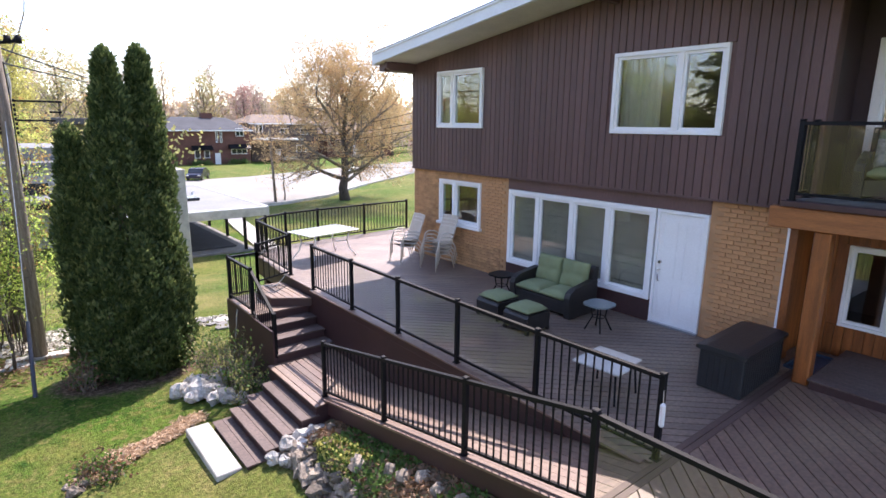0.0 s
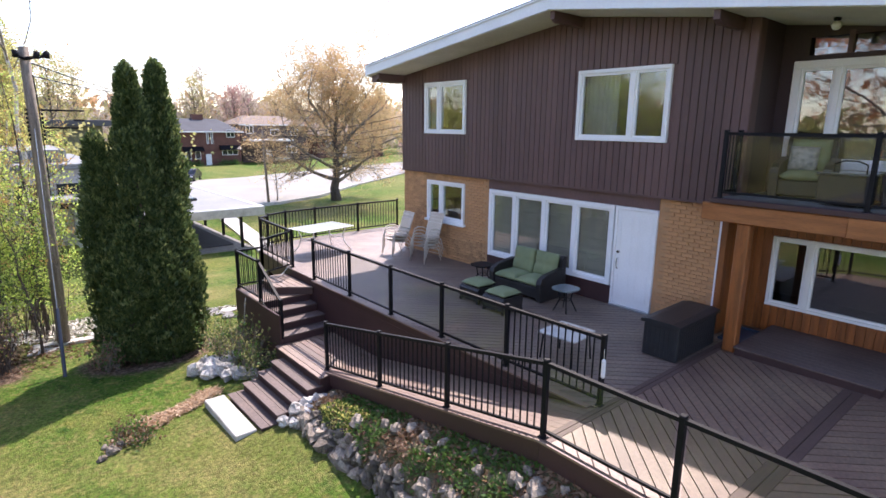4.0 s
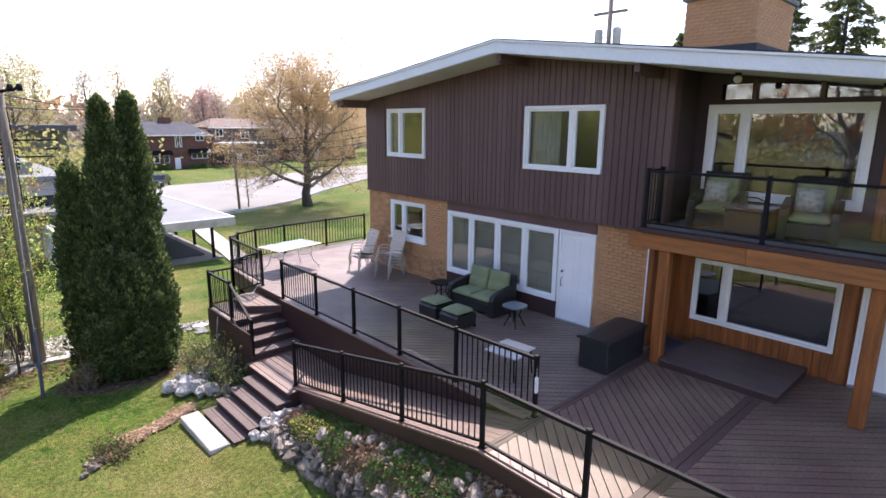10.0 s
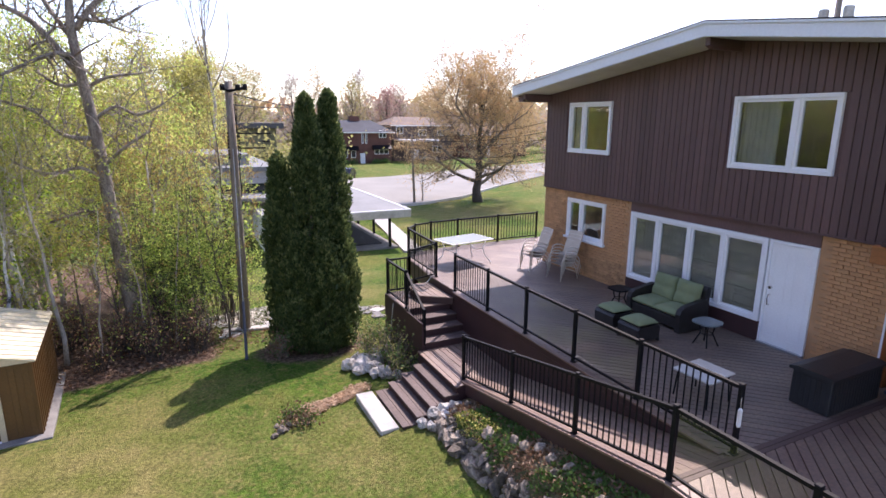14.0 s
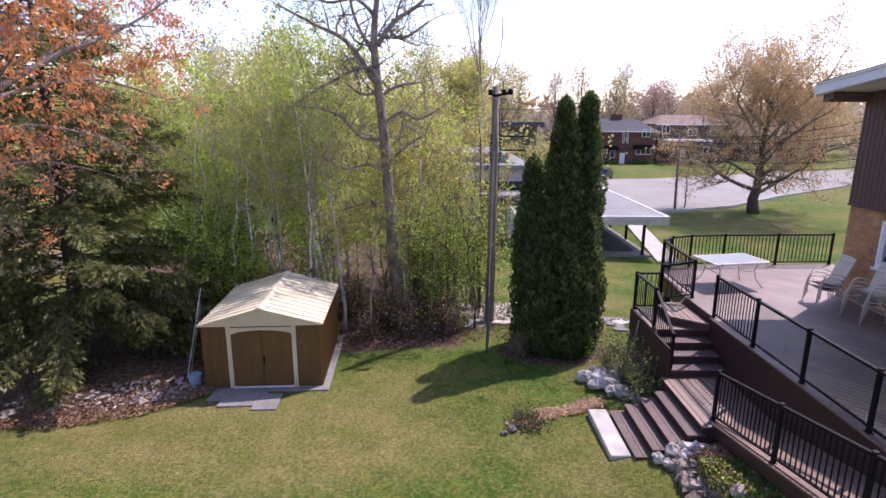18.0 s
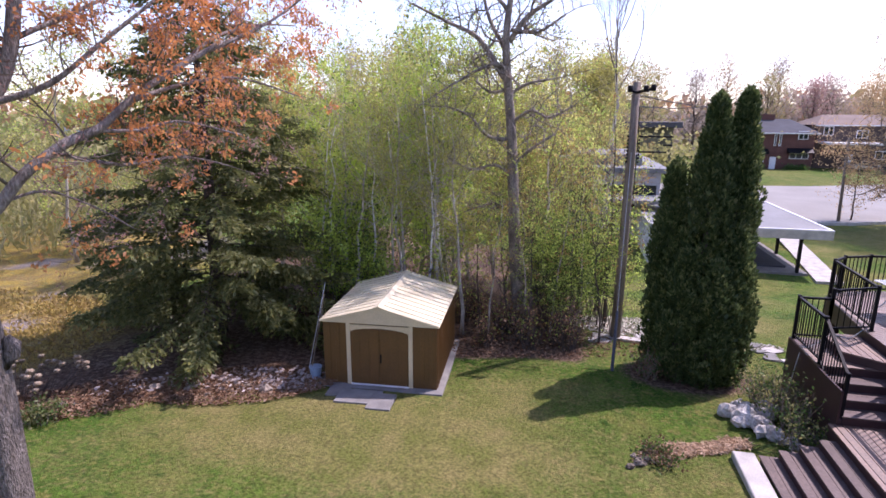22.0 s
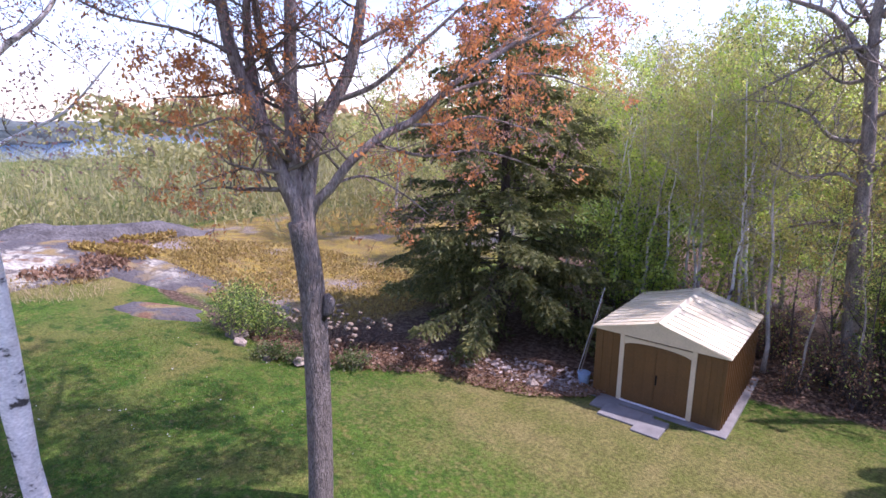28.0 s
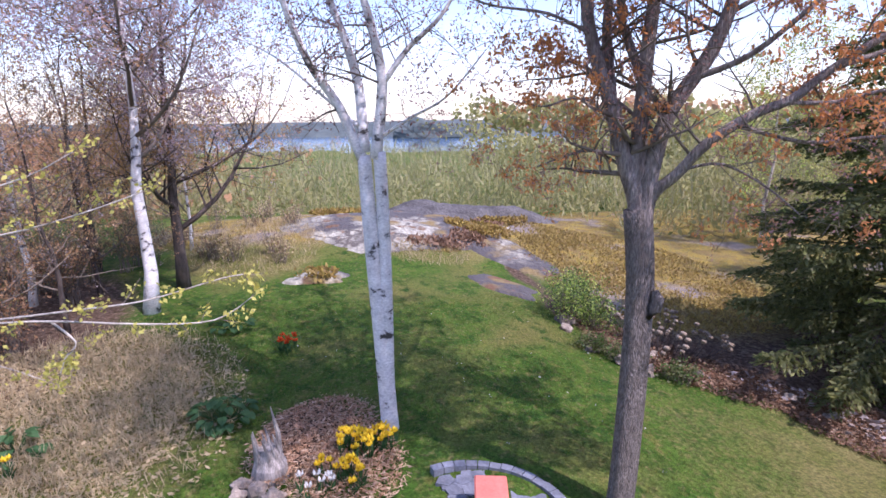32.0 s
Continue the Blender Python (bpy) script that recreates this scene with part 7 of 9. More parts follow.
# ---- stones and beds ----
def stone(x, y, z, r, seed, group, label, name="stone"):
    rng = random.Random(seed)
    o = Geo().blob((0, 0, 0), (r * rng.uniform(0.85, 1.3), r * rng.uniform(0.75, 1.1), r * rng.uniform(0.6, 0.9)), seed, 0.35, 7).ob(name, WHITE_STONE if label.startswith("white") else STONE, None, label, "stone", group)
    o.matrix_world = pose(x, y, z, rng.uniform(-20, 20), rng.uniform(-20, 20), rng.uniform(0, 360))
    return o


# raised bed held by a dry rubble wall under the ramp
wall_line = [(2.98, 7.45), (3.03, 6.5), (3.08, 5.6), (3.10, 4.6), (3.10, 3.5), (3.05, 2.3), (3.0, 1.0), (3.0, -0.5), (3.0, -2.0)]
def wall_x(y):
    ys = [p[1] for p in wall_line][::-1]
    xs = [p[0] for p in wall_line][::-1]
    return float(np.interp(y, ys, xs))
def bed_top(y):
    return ramp_z(min(max(y, 2.6), 7.85)) - 0.33
def bed_z(f, y):
    """Height of the bed from its wall foot (f = 0) to the skirt (f = 1)."""
    x = wall_x(y) + f * (3.86 - wall_x(y))
    lo = gz(x, y)
    hi = max(bed_top(y), lo + 0.12)
    return lo + (hi - lo) * float(np.interp(f, [0, 0.06, 0.16, 0.34, 0.7, 1.0], [0.0, 0.26, 0.52, 0.74, 0.90, 1.0]))
vs, fs = [], []
nyb, nfb = 70, 12
for i in range(nyb + 1):
    y = 7.60 - i * (9.6 / nyb)
    for k in range(nfb + 1):
        f = k / nfb
        x = wall_x(y) + f * (3.862 - wall_x(y))
        vs.append((x, y, bed_z(f, y) - (0.12 if k == 0 else 0) + 0.05 * noise.noise(Vector((x * 3, y * 3, 1))) * (0 < k < nfb)))
for i in range(nyb):
    for k in range(nfb):
        a = i * (nfb + 1) + k
        fs.append((a, a + 1, a + nfb + 2, a + nfb + 1))
bed = new("planting_bed", raw_mesh("planting_bed", vs, fs, material("dark_soil_and_weeds", (0.12, 0.085, 0.055), 0.95, var=0.35, scale=2.5, fine=30, bump=0.9, spread=(0.085, 0.10, 0.03), dist=0.04), True))
tagged(bed, "raised bed of soil and weeds behind the rubble wall", "garden bed", kind="structure")
rw = random.Random(41)
rubble = thing("rubble_wall", (3.0, 5.0, -1.9), "dry wall of pale rubble stones below the ramp", "wall", kind="structure")
n_stone = 0
for row in range(6):
    y = 7.5 - 0.08 * row
    while y > -1.9:
        r = rw.uniform(0.06, 0.15) * (1.15 if row < 2 else 0.9)
        if rw.random() < 0.10:
            r *= 1.5
        f = row * 0.042 + rw.uniform(-0.02, 0.02)
        x = wall_x(y) + max(0.0, f) * (3.86 - wall_x(y))
        z = bed_z(max(0.0, f), y) + 0.05 * r
        if rw.random() > (0.10, 0.16, 0.25, 0.38, 0.60, 0.8, 0.9)[row]:
            o = Geo().blob((0, 0, 0), (r * rw.uniform(0.8, 1.1), r * rw.uniform(0.9, 1.5), r * rw.uniform(0.65, 0.95)), 900 + n_stone, 0.5, 7).ob("stone", STONE, rubble)
            o.matrix_basis = pose(x - 3.0, y - 5.0, z + 1.9, rw.uniform(-25, 25), rw.uniform(-25, 25), rw.uniform(-30, 30))
            n_stone += 1
        y -= r * 1.9
for i in range(26):
    y = rw.uniform(-1.5, 7.3)
    x = rw.uniform(wall_x(y) + 0.35, 3.75)
    stone(x, y, bed_z((x - wall_x(y)) / (3.86 - wall_x(y)), y) + 0.02, rw.uniform(0.05, 0.13), 1100 + i, "bed stones", "pale stone lying in the planting bed")
for i, (x, y, r) in enumerate(((2.80, 7.48, 0.13), (3.05, 7.50, 0.15), (3.3, 7.52, 0.15), (3.5, 7.56, 0.15), (3.66, 7.6, 0.12), (3.2, 7.3, 0.13), (2.92, 7.3, 0.11))):
    stone(x, y, gz(x, y) + 0.10 + 0.12 * (x > 3), r, 1150 + i, "stair stones", "white stone at the foot of the stairs")
for i, (x, y, r) in enumerate(((2.35, 11.0, 0.22), (2.62, 10.8, 0.26), (2.85, 10.5, 0.2), (2.5, 10.55, 0.17), (3.0, 10.9, 0.22), (2.7, 11.2, 0.24), (2.95, 10.1, 0.18), (3.2, 11.3, 0.2), (3.2, 9.75, 0.16), (2.75, 10.2, 0.14))):
    stone(x, y, gz(x, y) + 0.13, r, 1170 + i, "corner stones", "white rubble stone beside the stairs")
for i, (x, y, r) in enumerate(((0.35, 8.9, 0.11), (0.18, 8.75, 0.08), (0.5, 9.05, 0.09), (0.28, 9.1, 0.06))):
    stone(x, y, gz(x, y) + 0.02, r, 1190 + i, "lawn stones", "small grey stone at the end of the mulch strip")


L_HAY = leaf_material("straw_mulch", (0.66, 0.49, 0.33), (0.40, 0.27, 0.16), 0.2)


def chips(name, pts, size, mat, seed, label, category, lift=0.03):
    """A scatter of small flat bits lying on the ground."""
    p = np.asarray(pts, dtype=float)
    z = ground_z(p[:, 0], p[:, 1]) + lift * np.random.default_rng(seed).random(len(p))
    return tagged(new(name, leaf_mesh(name, np.column_stack([p, z]), size, mat, seed, aspect=5.0 if mat == L_HAY else 2.2, flat=0.85)), label, category, kind="stuff")


def disc(cx, cy, rx, ry, n, seed, turn=0.0):
    r = np.random.default_rng(seed)
    a, q = r.random(n) * 6.283, np.sqrt(r.random(n))
    x, y = rx * q * np.cos(a), ry * q * np.sin(a)
    c, s = math.cos(radians(turn)), math.sin(radians(turn))
    return np.column_stack([cx + c * x - s * y, cy + s * x + c * y])


L_CHIP = leaf_material("wood_mulch", (0.52, 0.33, 0.20), (0.36, 0.21, 0.12), 0.15)
chips("mulch_strip", np.concatenate([disc(1.75, 9.66, 0.47, 0.19, 2200, 1, 18), disc(1.1, 9.42, 0.38, 0.20, 1900, 21, 25), disc(0.6, 9.15, 0.3, 0.12, 500, 22, 30), disc(2.2, 9.85, 0.3, 0.2, 800, 23)]), 0.095, L_HAY, 1, "strip of pale straw mulch in the lawn", "mulch", 0.07)
chips("mulch_bed", np.concatenate([disc(-9.85, -0.45, 1.35, 0.95, 5200, 2, -20), disc(-8.9, 0.1, 1.0, 0.75, 2200, 61, -20)]), 0.062, L_CHIP, 2, "mound of brown wood mulch by the birch", "mulch", 0.12)
chips("mulch_straw", np.concatenate([disc(-9.7, -0.4, 1.5, 1.1, 1900, 62, -20), disc(-8.8, 0.1, 1.1, 0.85, 1300, 63, -20)]), 0.095, L_HAY, 64, "pale straw and bark strewn over the flower bed", "mulch", 0.15)
chips("dead_leaf_edge", np.concatenate([disc(-8.6, 10.0, 2.4, 1.0, 6000, 3, 18), disc(-11.6, 8.2, 2.2, 1.0, 4500, 4, 40), disc(-13.8, 7.2, 1.6, 0.8, 2000, 24, 0)]), 0.085, L_LITTER, 3, "drift of dead leaves along the lawn's edge", "leaf litter", 0.08)
chips("bark_debris", np.concatenate([disc(-8.2, 10.3, 1.5, 0.6, 420, 31, 15), disc(-10.6, 9.5, 1.2, 0.45, 160, 32, 40), disc(-7.3, 10.2, 0.6, 0.3, 260, 33)]), 0.14, L_DEBRIS, 7, "bleached bark and pale debris among dead leaves", "debris", 0.10)
chips("wood_floor", disc(-4.5, 15.0, 6.0, 2.2, 6000, 5), 0.09, L_LITTER, 5, "fallen leaves on the floor of the wood", "leaf litter", 0.06)
chips("straw_bank", np.concatenate([disc(-11.2, -5.3, 3.7, 2.8, 9000, 6), disc(-11.1, -5.2, 4.5, 3.5, 4200, 65)]), 0.10, L_STRAW, 6, "flattened dry grass on the bank", "dry grass", 0.06)

# pale stones among the leaves at the lawn's edge, and dry seed heads
rs_ = random.Random(12)
for i in range(16):
    t_ = rs_.random()
    x = -13.2 + 6.0 * t_
    y = float(np.interp(x, [-13.2, -11.7, -10.3, -7.2], [6.5, 7.2, 9.0, 10.1])) + rs_.uniform(-0.1, 0.8)
    stone(x, y, gz(x, y) + 0.03, rs_.uniform(0.05, 0.17), 1200 + i, "edge stones", "pale stone among dead leaves")
for i, (x, y, r) in enumerate(((-14.9, 6.25, 0.30), (-13.3, 6.2, 0.16), (-14.3, 6.0, 0.16), (-12.2, 6.45, 0.2), (-12.9, 6.0, 0.13), (-11.6, 6.7, 0.22))):
    stone(x, y, gz(x, y) + r * 0.3, r, 1250 + i, "boulders", "rounded grey boulder at the edge of the lawn", "boulder")
heads = thing("hydrangea", (-13.2, 8.0, gz(-13.2, 8.0)), "dry shrub with pale round seed heads", "shrub")
rh = random.Random(3)
hg, hb = Geo(), []
for i in range(70):
    x, y = rh.uniform(-1.5, 1.7), rh.uniform(-0.9, 1.0)
    z = rh.uniform(0.45, 0.85)
    hg.tube([(x * 0.7, y * 0.7, 0), (x, y, z)], [0.008, 0.005], 4)
    hb.append((x, y, z))
tagged(fast(hg, "stem_work", BARK_DARK, heads), kind="stuff")
FLORET = material("pale_dry_florets", (0.35, 0.28, 0.20), 0.95, var=0.3, scale=20, fine=60, bump=1.0, dist=0.02, rand=0.25)
head_mesh = Geo().blob((0, 0, 0), (0.062, 0.062, 0.050), 77, 0.35, 7).mesh("seed_head", FLORET, True)
for x, y, z in hb:
    o = new("seed_head", head_mesh)
    o.parent = heads
    o.location = (x, y, z + 0.03)
    o.scale = [rh.uniform(0.7, 1.25)] * 3

# ---- bedrock ----
DARK_ROCK = material("dark_lichened_bedrock", (0.125, 0.118, 0.112), 0.9, var=0.4, scale=1.5, fine=9, bump=1.0, spread=(0.06, 0.055, 0.052), dist=0.10)


def bedrock(name, cx, cy, rx, ry, h, seed, label, turn=0, mat=ROCK):
    n = 64
    vs, fs = [], []
    c, s = math.cos(radians(turn)), math.sin(radians(turn))
    for i in range(n + 1):
        for j in range(n + 1):
            u, v = 2 * i / n - 1, 2 * j / n - 1
            x, y = cx + c * u * rx - s * v * ry, cy + s * u * rx + c * v * ry
            q = math.hypot(u, v) + 0.22 * noise.noise(Vector((u * 2.2, v * 2.2, seed)))
            e = float(1 - sstep(0.35, 1.0, q))
            ridge = 0.30 * abs(noise.noise(Vector((x * 0.55, y * 0.25, seed)))) - 0.10 * (abs(noise.noise(Vector((x * 1.1 + 5, y * 0.8, seed + 2)))) < 0.06) + 0.16 * noise.noise(Vector((x * 1.7, y * 1.2, seed + 4))) + 0.08 * noise.noise(Vector((x * 5, y * 4, seed)))
            vs.append((x, y, gz(x, y) - 0.25 + e * (0.27 + h + ridge * min(0.7, h * 2.2))))
    for i in range(n):
        for j in range(n):
            a = i * (n + 1) + j
            fs.append((a, a + n + 1, a + n + 2, a + 1))
    o = tagged(new(name, raw_mesh(name, vs, fs, mat, True)), label, "bedrock", kind="structure")
    return o


bedrock("bedrock_ridge", -26.4, 3.2, 6.4, 8.0, 0.16, 1, "broad outcrop of pale grey bedrock above the marsh", 8)
bedrock("bedrock_slab", -18.3, 5.5, 2.5, 1.35, 0.08, 2, "flat grey bedrock slab in the lawn", 25)
bedrock("bedrock_path", -22.3, 6.9, 4.6, 2.1, 0.08, 3, "bare grey bedrock running up the slope", 28)
bedrock("bedrock_hump", -19.3, -0.5, 1.2, 1.6, 0.12, 4, "low hump of rusty grey bedrock in the grass", 10)
bedrock("bedrock_crest", -30.0, 7.5, 2.6, 6.5, 0.75, 5, "dark grey crest of bedrock above the marsh", 0, DARK_ROCK)

# ---- flower bed and terrace by the birch ----
def tulips(cx, cy, rx, ry, n, seed, mat, label):
    rng = random.Random(seed)
    for i in range(n):
        a, q = rng.uniform(0, 6.283), math.sqrt(rng.random())
        x, y = cx + rx * q * math.cos(a), cy + ry * q * math.sin(a)
        h = rng.uniform(0.24, 0.36)
        t = thing("tulip", (x, y, gz(x, y)), label, "flower", label.split(" with")[0])
        Geo().tube([(0, 0, 0), (0.01, 0, h)], 0.006, 5).ob("stalk", L_DARKGREEN, t)
        g = Geo()
        for k in range(6):
            b = k * 1.047 + rng.random()
            c, s = math.cos(b), math.sin(b)
            w = 0.028
            g.add([(0, 0, h), (c * 0.048 - s * w, s * 0.048 + c * w, h + 0.030), (c * 0.055, s * 0.055, h + 0.075), (c * 0.048 + s * w, s * 0.048 - c * w, h + 0.030)], [(0, 1, 2, 3)])
        g.ob("blossom", mat, t)
        g = Geo()
        for k in range(3):
            b = rng.uniform(0, 6.283)
            c, s = math.cos(b), math.sin(b)
            L = rng.uniform(0.16, 0.28)
            g.add([(0, 0, 0.01), (c * 0.05 - s * 0.022, s * 0.05 + c * 0.022, L * 0.6), (c * 0.11, s * 0.11, L), (c * 0.05 + s * 0.022, s * 0.05 - c * 0.022, L * 0.6)], [(0, 1, 2, 3)])
        g.ob("leaf_blade", L_DARKGREEN, t)


tulips(-9.35, 0.20, 0.34, 0.30, 30, 1, TULIP, "yellow tulips with green leaves in bloom")
tulips(-9.45, 0.62, 0.22, 0.20, 16, 2, TULIP, "yellow tulips with green leaves in bloom")
tulips(-8.55, 0.05, 0.32, 0.2, 16, 3, TULIP, "yellow tulips with green leaves in bloom")
tulips(-8.75, -0.30, 0.14, 0.12, 4, 6, TULIP, "yellow tulips with green leaves in bloom")
tulips(-8.35, -0.42, 0.22, 0.25, 6, 4, TULIP_WHITE, "white tulips with green leaves in bloom")
tulips(-13.7, -1.12, 0.26, 0.22, 12, 5, TULIP_RED, "orange red tulips with green leaves in bloom")
tulips(-9.7, -5.05, 0.10, 0.25, 6, 7, TULIP, "yellow tulips with green leaves in bloom")

stump = thing("tree_stump", (-9.0, -1.12, gz(-9.0, -1.12)), "splintered grey driftwood stump in the mulch", "stump")
rt = random.Random(6)
g = Geo().tube([(0, 0, -0.1), (0.02, 0.02, 0.22), (0, 0, 0.48)], [0.30, 0.25, 0.14], 11)
for k in range(13):
    a = k * 0.483 + rt.uniform(-0.2, 0.2)
    h = rt.uniform(0.4, 0.8) if k != 4 else 1.1
    c, s = math.cos(a), math.sin(a)
    g.tube([(c * 0.16, s * 0.16, 0.05), (c * 0.17, s * 0.17, h * 0.6), (c * 0.15 + 0.05 * c, s * 0.15 - 0.06, h)], [0.06, 0.04, 0.008], 6)
g.ob("stump_wood", DRIFTWOOD, stump)
for i, (x, y, r) in enumerate(((-8.55, -1.25, 0.16), (-8.75, -1.45, 0.14), (-8.4, -1.0, 0.15), (-9.85, 0.45, 0.09), (-8.5, -1.5, 0.12))):
    stone(x, y, gz(x, y) + 0.06, r, 1300 + i, "bed edging stones", "grey slate stone edging the flower bed")

rhub = random.Random(8)
def rhubarb(cx, cy, n, R, label, seed):
    rng = random.Random(seed)
    t = thing("rhubarb", (cx, cy, gz(cx, cy)), label, "plant", "rhubarb plants")
    for i in range(n):
        a, d = rng.uniform(0, 6.283), R * math.sqrt(rng.random())
        c, s = math.cos(a), math.sin(a)
        z = 0.42 - 0.28 * (d / R) + rng.uniform(-0.04, 0.04)
        w, L = rng.uniform(0.07, 0.12), rng.uniform(0.14, 0.24)
        g = Geo()
        m = []
        for (u, v, dz) in ((0, 0, 0), (0.35, 0.9, 0.02), (0.7, 0.8, -0.01), (1, 0, -0.07), (0.7, -0.8, -0.01), (0.35, -0.9, 0.02)):
            x, y = d + u * L, v * w
            m.append((c * x - s * y, s * x + c * y, z + dz))
        mid = (c * (d + 0.5 * L), s * (d + 0.5 * L), z - 0.025)
        g.add(m + [mid], [(k, (k + 1) % 6, 6) for k in range(6)])
        g.tube([(c * d * 0.25, s * d * 0.25, 0), m[0]], 0.008, 4)
        g.ob("leaf", L_DARKGREEN, t)


rhubarb(-10.7, -2.05, 46, 0.5, "broad-leaved dark green rhubarb clump", 1)
rhubarb(-10.5, -5.2, 26, 0.42, "broad-leaved dark green rhubarb clump", 2)
rhubarb(-15.5, -2.6, 26, 0.5, "broad-leaved dark green rhubarb clump", 3)

# slate terrace with a curved rim, and a red bench on it
SLATE = material("blue_grey_slate", (0.20, 0.215, 0.245), 0.7, var=0.2, scale=3, fine=25, bump=0.5, rand=0.22)
terr = thing("slate_terrace", (-8.3, 2.0, gz(-8.3, 2.0) - 0.03), "curved terrace of blue-grey slate pieces", "terrace", kind="structure")
C = (-7.28, 1.60)
zt_ = gz(-8.3, 2.0)
rim = random.Random(2)
for k in range(17):
    a0, a1 = radians(60 + k * 8.0), radians(60 + (k + 1) * 8.0 - 0.6)
    P4 = [(C[0] + r * math.cos(a), C[1] + r * math.sin(a)) for r, a in ((1.22, a0), (1.36, a0), (1.36, a1), (1.22, a1))]
    g = Geo().prism([(x + 8.3, y - 2.0, -0.05) for x, y in P4], (0, 0, 0.14 + rim.uniform(-0.015, 0.015)))
    g.ob("rim_stone", SLATE, terr)
for k in range(60):
    a, r = radians(rim.uniform(60, 196)), 1.16 * math.sqrt(rim.random())
    x, y = C[0] + r * math.cos(a) + 8.3, C[1] + r * math.sin(a) - 2.0
    s = rim.uniform(0.10, 0.2)
    n = rim.randint(5, 7)
    poly = [(x + s * rim.uniform(0.7, 1.1) * math.cos(6.283 * q / n), y + s * rim.uniform(0.7, 1.1) * math.sin(6.283 * q / n), -0.03) for q in range(n)]
    Geo().prism(poly, (0, 0, 0.05 + rim.uniform(0, 0.015) + k * 0.0003)).ob("slate_piece", SLATE, terr)
bench = thing("garden_bench", pose(-7.08, 1.76, zt_ + 0.0, 0, 0, -14), "low bench with faded salmon red top", "bench")
Geo().box(-0.62, -0.22, 0.40, 0.62, 0.22, 0.45, 0.02).ob("seat", RED_BENCH, bench)
for sx in (-0.5, 0.5):
    for sy in (-0.16, 0.16):
        Geo().box(sx - 0.03, sy - 0.03, 0, sx + 0.03, sy + 0.03, 0.40, 0.005).ob("leg", BLACK, bench)
Geo().box(-0.5, -0.02, 0.30, 0.5, 0.02, 0.36, 0.005).ob("stretcher", BLACK, bench)

# ---- marsh between the rocks and the lake ----
rm = np.random.default_rng(17)
n = 12500
mx_ = -22 - 245 * rm.random(n) ** 1.6
my_ = (rm.random(n) - 0.42) * (60 + 1.35 * np.abs(mx_))
keep = np.abs(mx_) > 34 - 10 * sstep(11.0, 16.0, my_)
mx_, my_ = mx_[keep], my_[keep]
mz_ = ground_z(mx_, my_)
hgt = (1.9 + 2.8 * rm.random(len(mx_))) * (1 + 0.25 * np.sin(mx_ * 0.07) + 0.2 * np.sin(my_ * 0.09))
per = 21
c = np.repeat(np.column_stack([mx_, my_, mz_]), per, 0)
hh = np.repeat(hgt, per)
f = rm.random(len(c))
c[:, 0] += rm.normal(size=len(c)) * 0.55
c[:, 1] += rm.normal(size=len(c)) * 0.55
c[:, 2] += f * hh
half = rm.random(len(c)) < 0.5
for nm, sel, mt, lab, sz, asp, upr in (("willow_scrub", half, L_WILLOW, "olive green willow scrub over the marsh", 0.36, 2.2, 0.2), ("reed_scrub", ~half, L_REED, "pale upright stems of scrub over the marsh", 0.95, 14.0, 1.0)):
    tagged(new(nm, leaf_mesh(nm, c[sel] - np.array([0, 0, 0.5 * (sz > 1)]), sz, mt, 3, aspect=asp, upright=upr)), lab, "scrub", kind="stuff")

L_GRAVEL = leaf_material("pale_gravel", (0.66, 0.62, 0.54), (0.48, 0.45, 0.39), 0.0)
chips("gravel_patch", np.concatenate([disc(0.6, 16.2, 1.7, 0.9, 3200, 51), disc(3.4, 15.2, 1.5, 0.35, 1300, 52)]), 0.085, L_GRAVEL, 53, "pale gravel trodden into the grass behind the cedars", "gravel", 0.03)
Geo().prism([(-0.3, 14.95, gz(0.5, 15) - 0.05), (1.6, 14.75, gz(0.5, 15) - 0.05), (1.62, 15.0, gz(0.5, 15) - 0.05), (-0.26, 15.22, gz(0.5, 15) - 0.05)], (0, 0, 0.11)).ob("path_edge", CONCRETE, None, "pale concrete edging along the gravel", "kerb", kind="structure")
gravel = random.Random(31)
for i in range(34):
    x, y = gravel.uniform(-0.4, 4.9), gravel.uniform(13.9, 15.3)
    if x > 0.8 or i % 2:
        n = gravel.randint(5, 8)
        r = gravel.uniform(0.14, 0.34)
        poly = [(x + r * gravel.uniform(0.7, 1.2) * math.cos(6.283 * q / n), y + 0.7 * r * gravel.uniform(0.7, 1.2) * math.sin(6.283 * q / n), gz(x, y) - 0.06) for q in range(n)]
        Geo().prism(poly, (0, 0, 0.09 + 0.02 * gravel.random())).ob("flagstone", PAVER if i % 3 else CONCRETE, None, "pale flat stone in the path behind the cedars", "stone", "path stones")

# ---- lawn blades and tufts ----
rg = np.random.default_rng(23)
def lawn_points(n, x0, x1, y0, y1):
    p = np.column_stack([x0 + (x1 - x0) * rg.random(n), y0 + (y1 - y0) * rg.random(n)])
    d, l_, h = covers(p[:, 0], p[:, 1])
    ok = (np.maximum(l_, h) < 0.4) & (rg.random(n) > d * 1.5)
    ok &= ~((p[:, 0] > 2.95) & (p[:, 1] < 12.2) & (p[:, 1] > -2)) & ~((p[:, 0] > 3.5) & (p[:, 1] < 12.3))
    ok &= ~((np.abs(p[:, 0] + 5.3) < 1.6) & (p[:, 1] > 10.3) & (p[:, 1] < 13.9))
    ok &= ~((p[:, 0] > 1.95) & (p[:, 1] > 7.7) & (p[:, 1] < 9.5)) & (np.hypot(p[:, 0] + 7.7, p[:, 1] - 1.55) > 1.6)
    return p[ok]


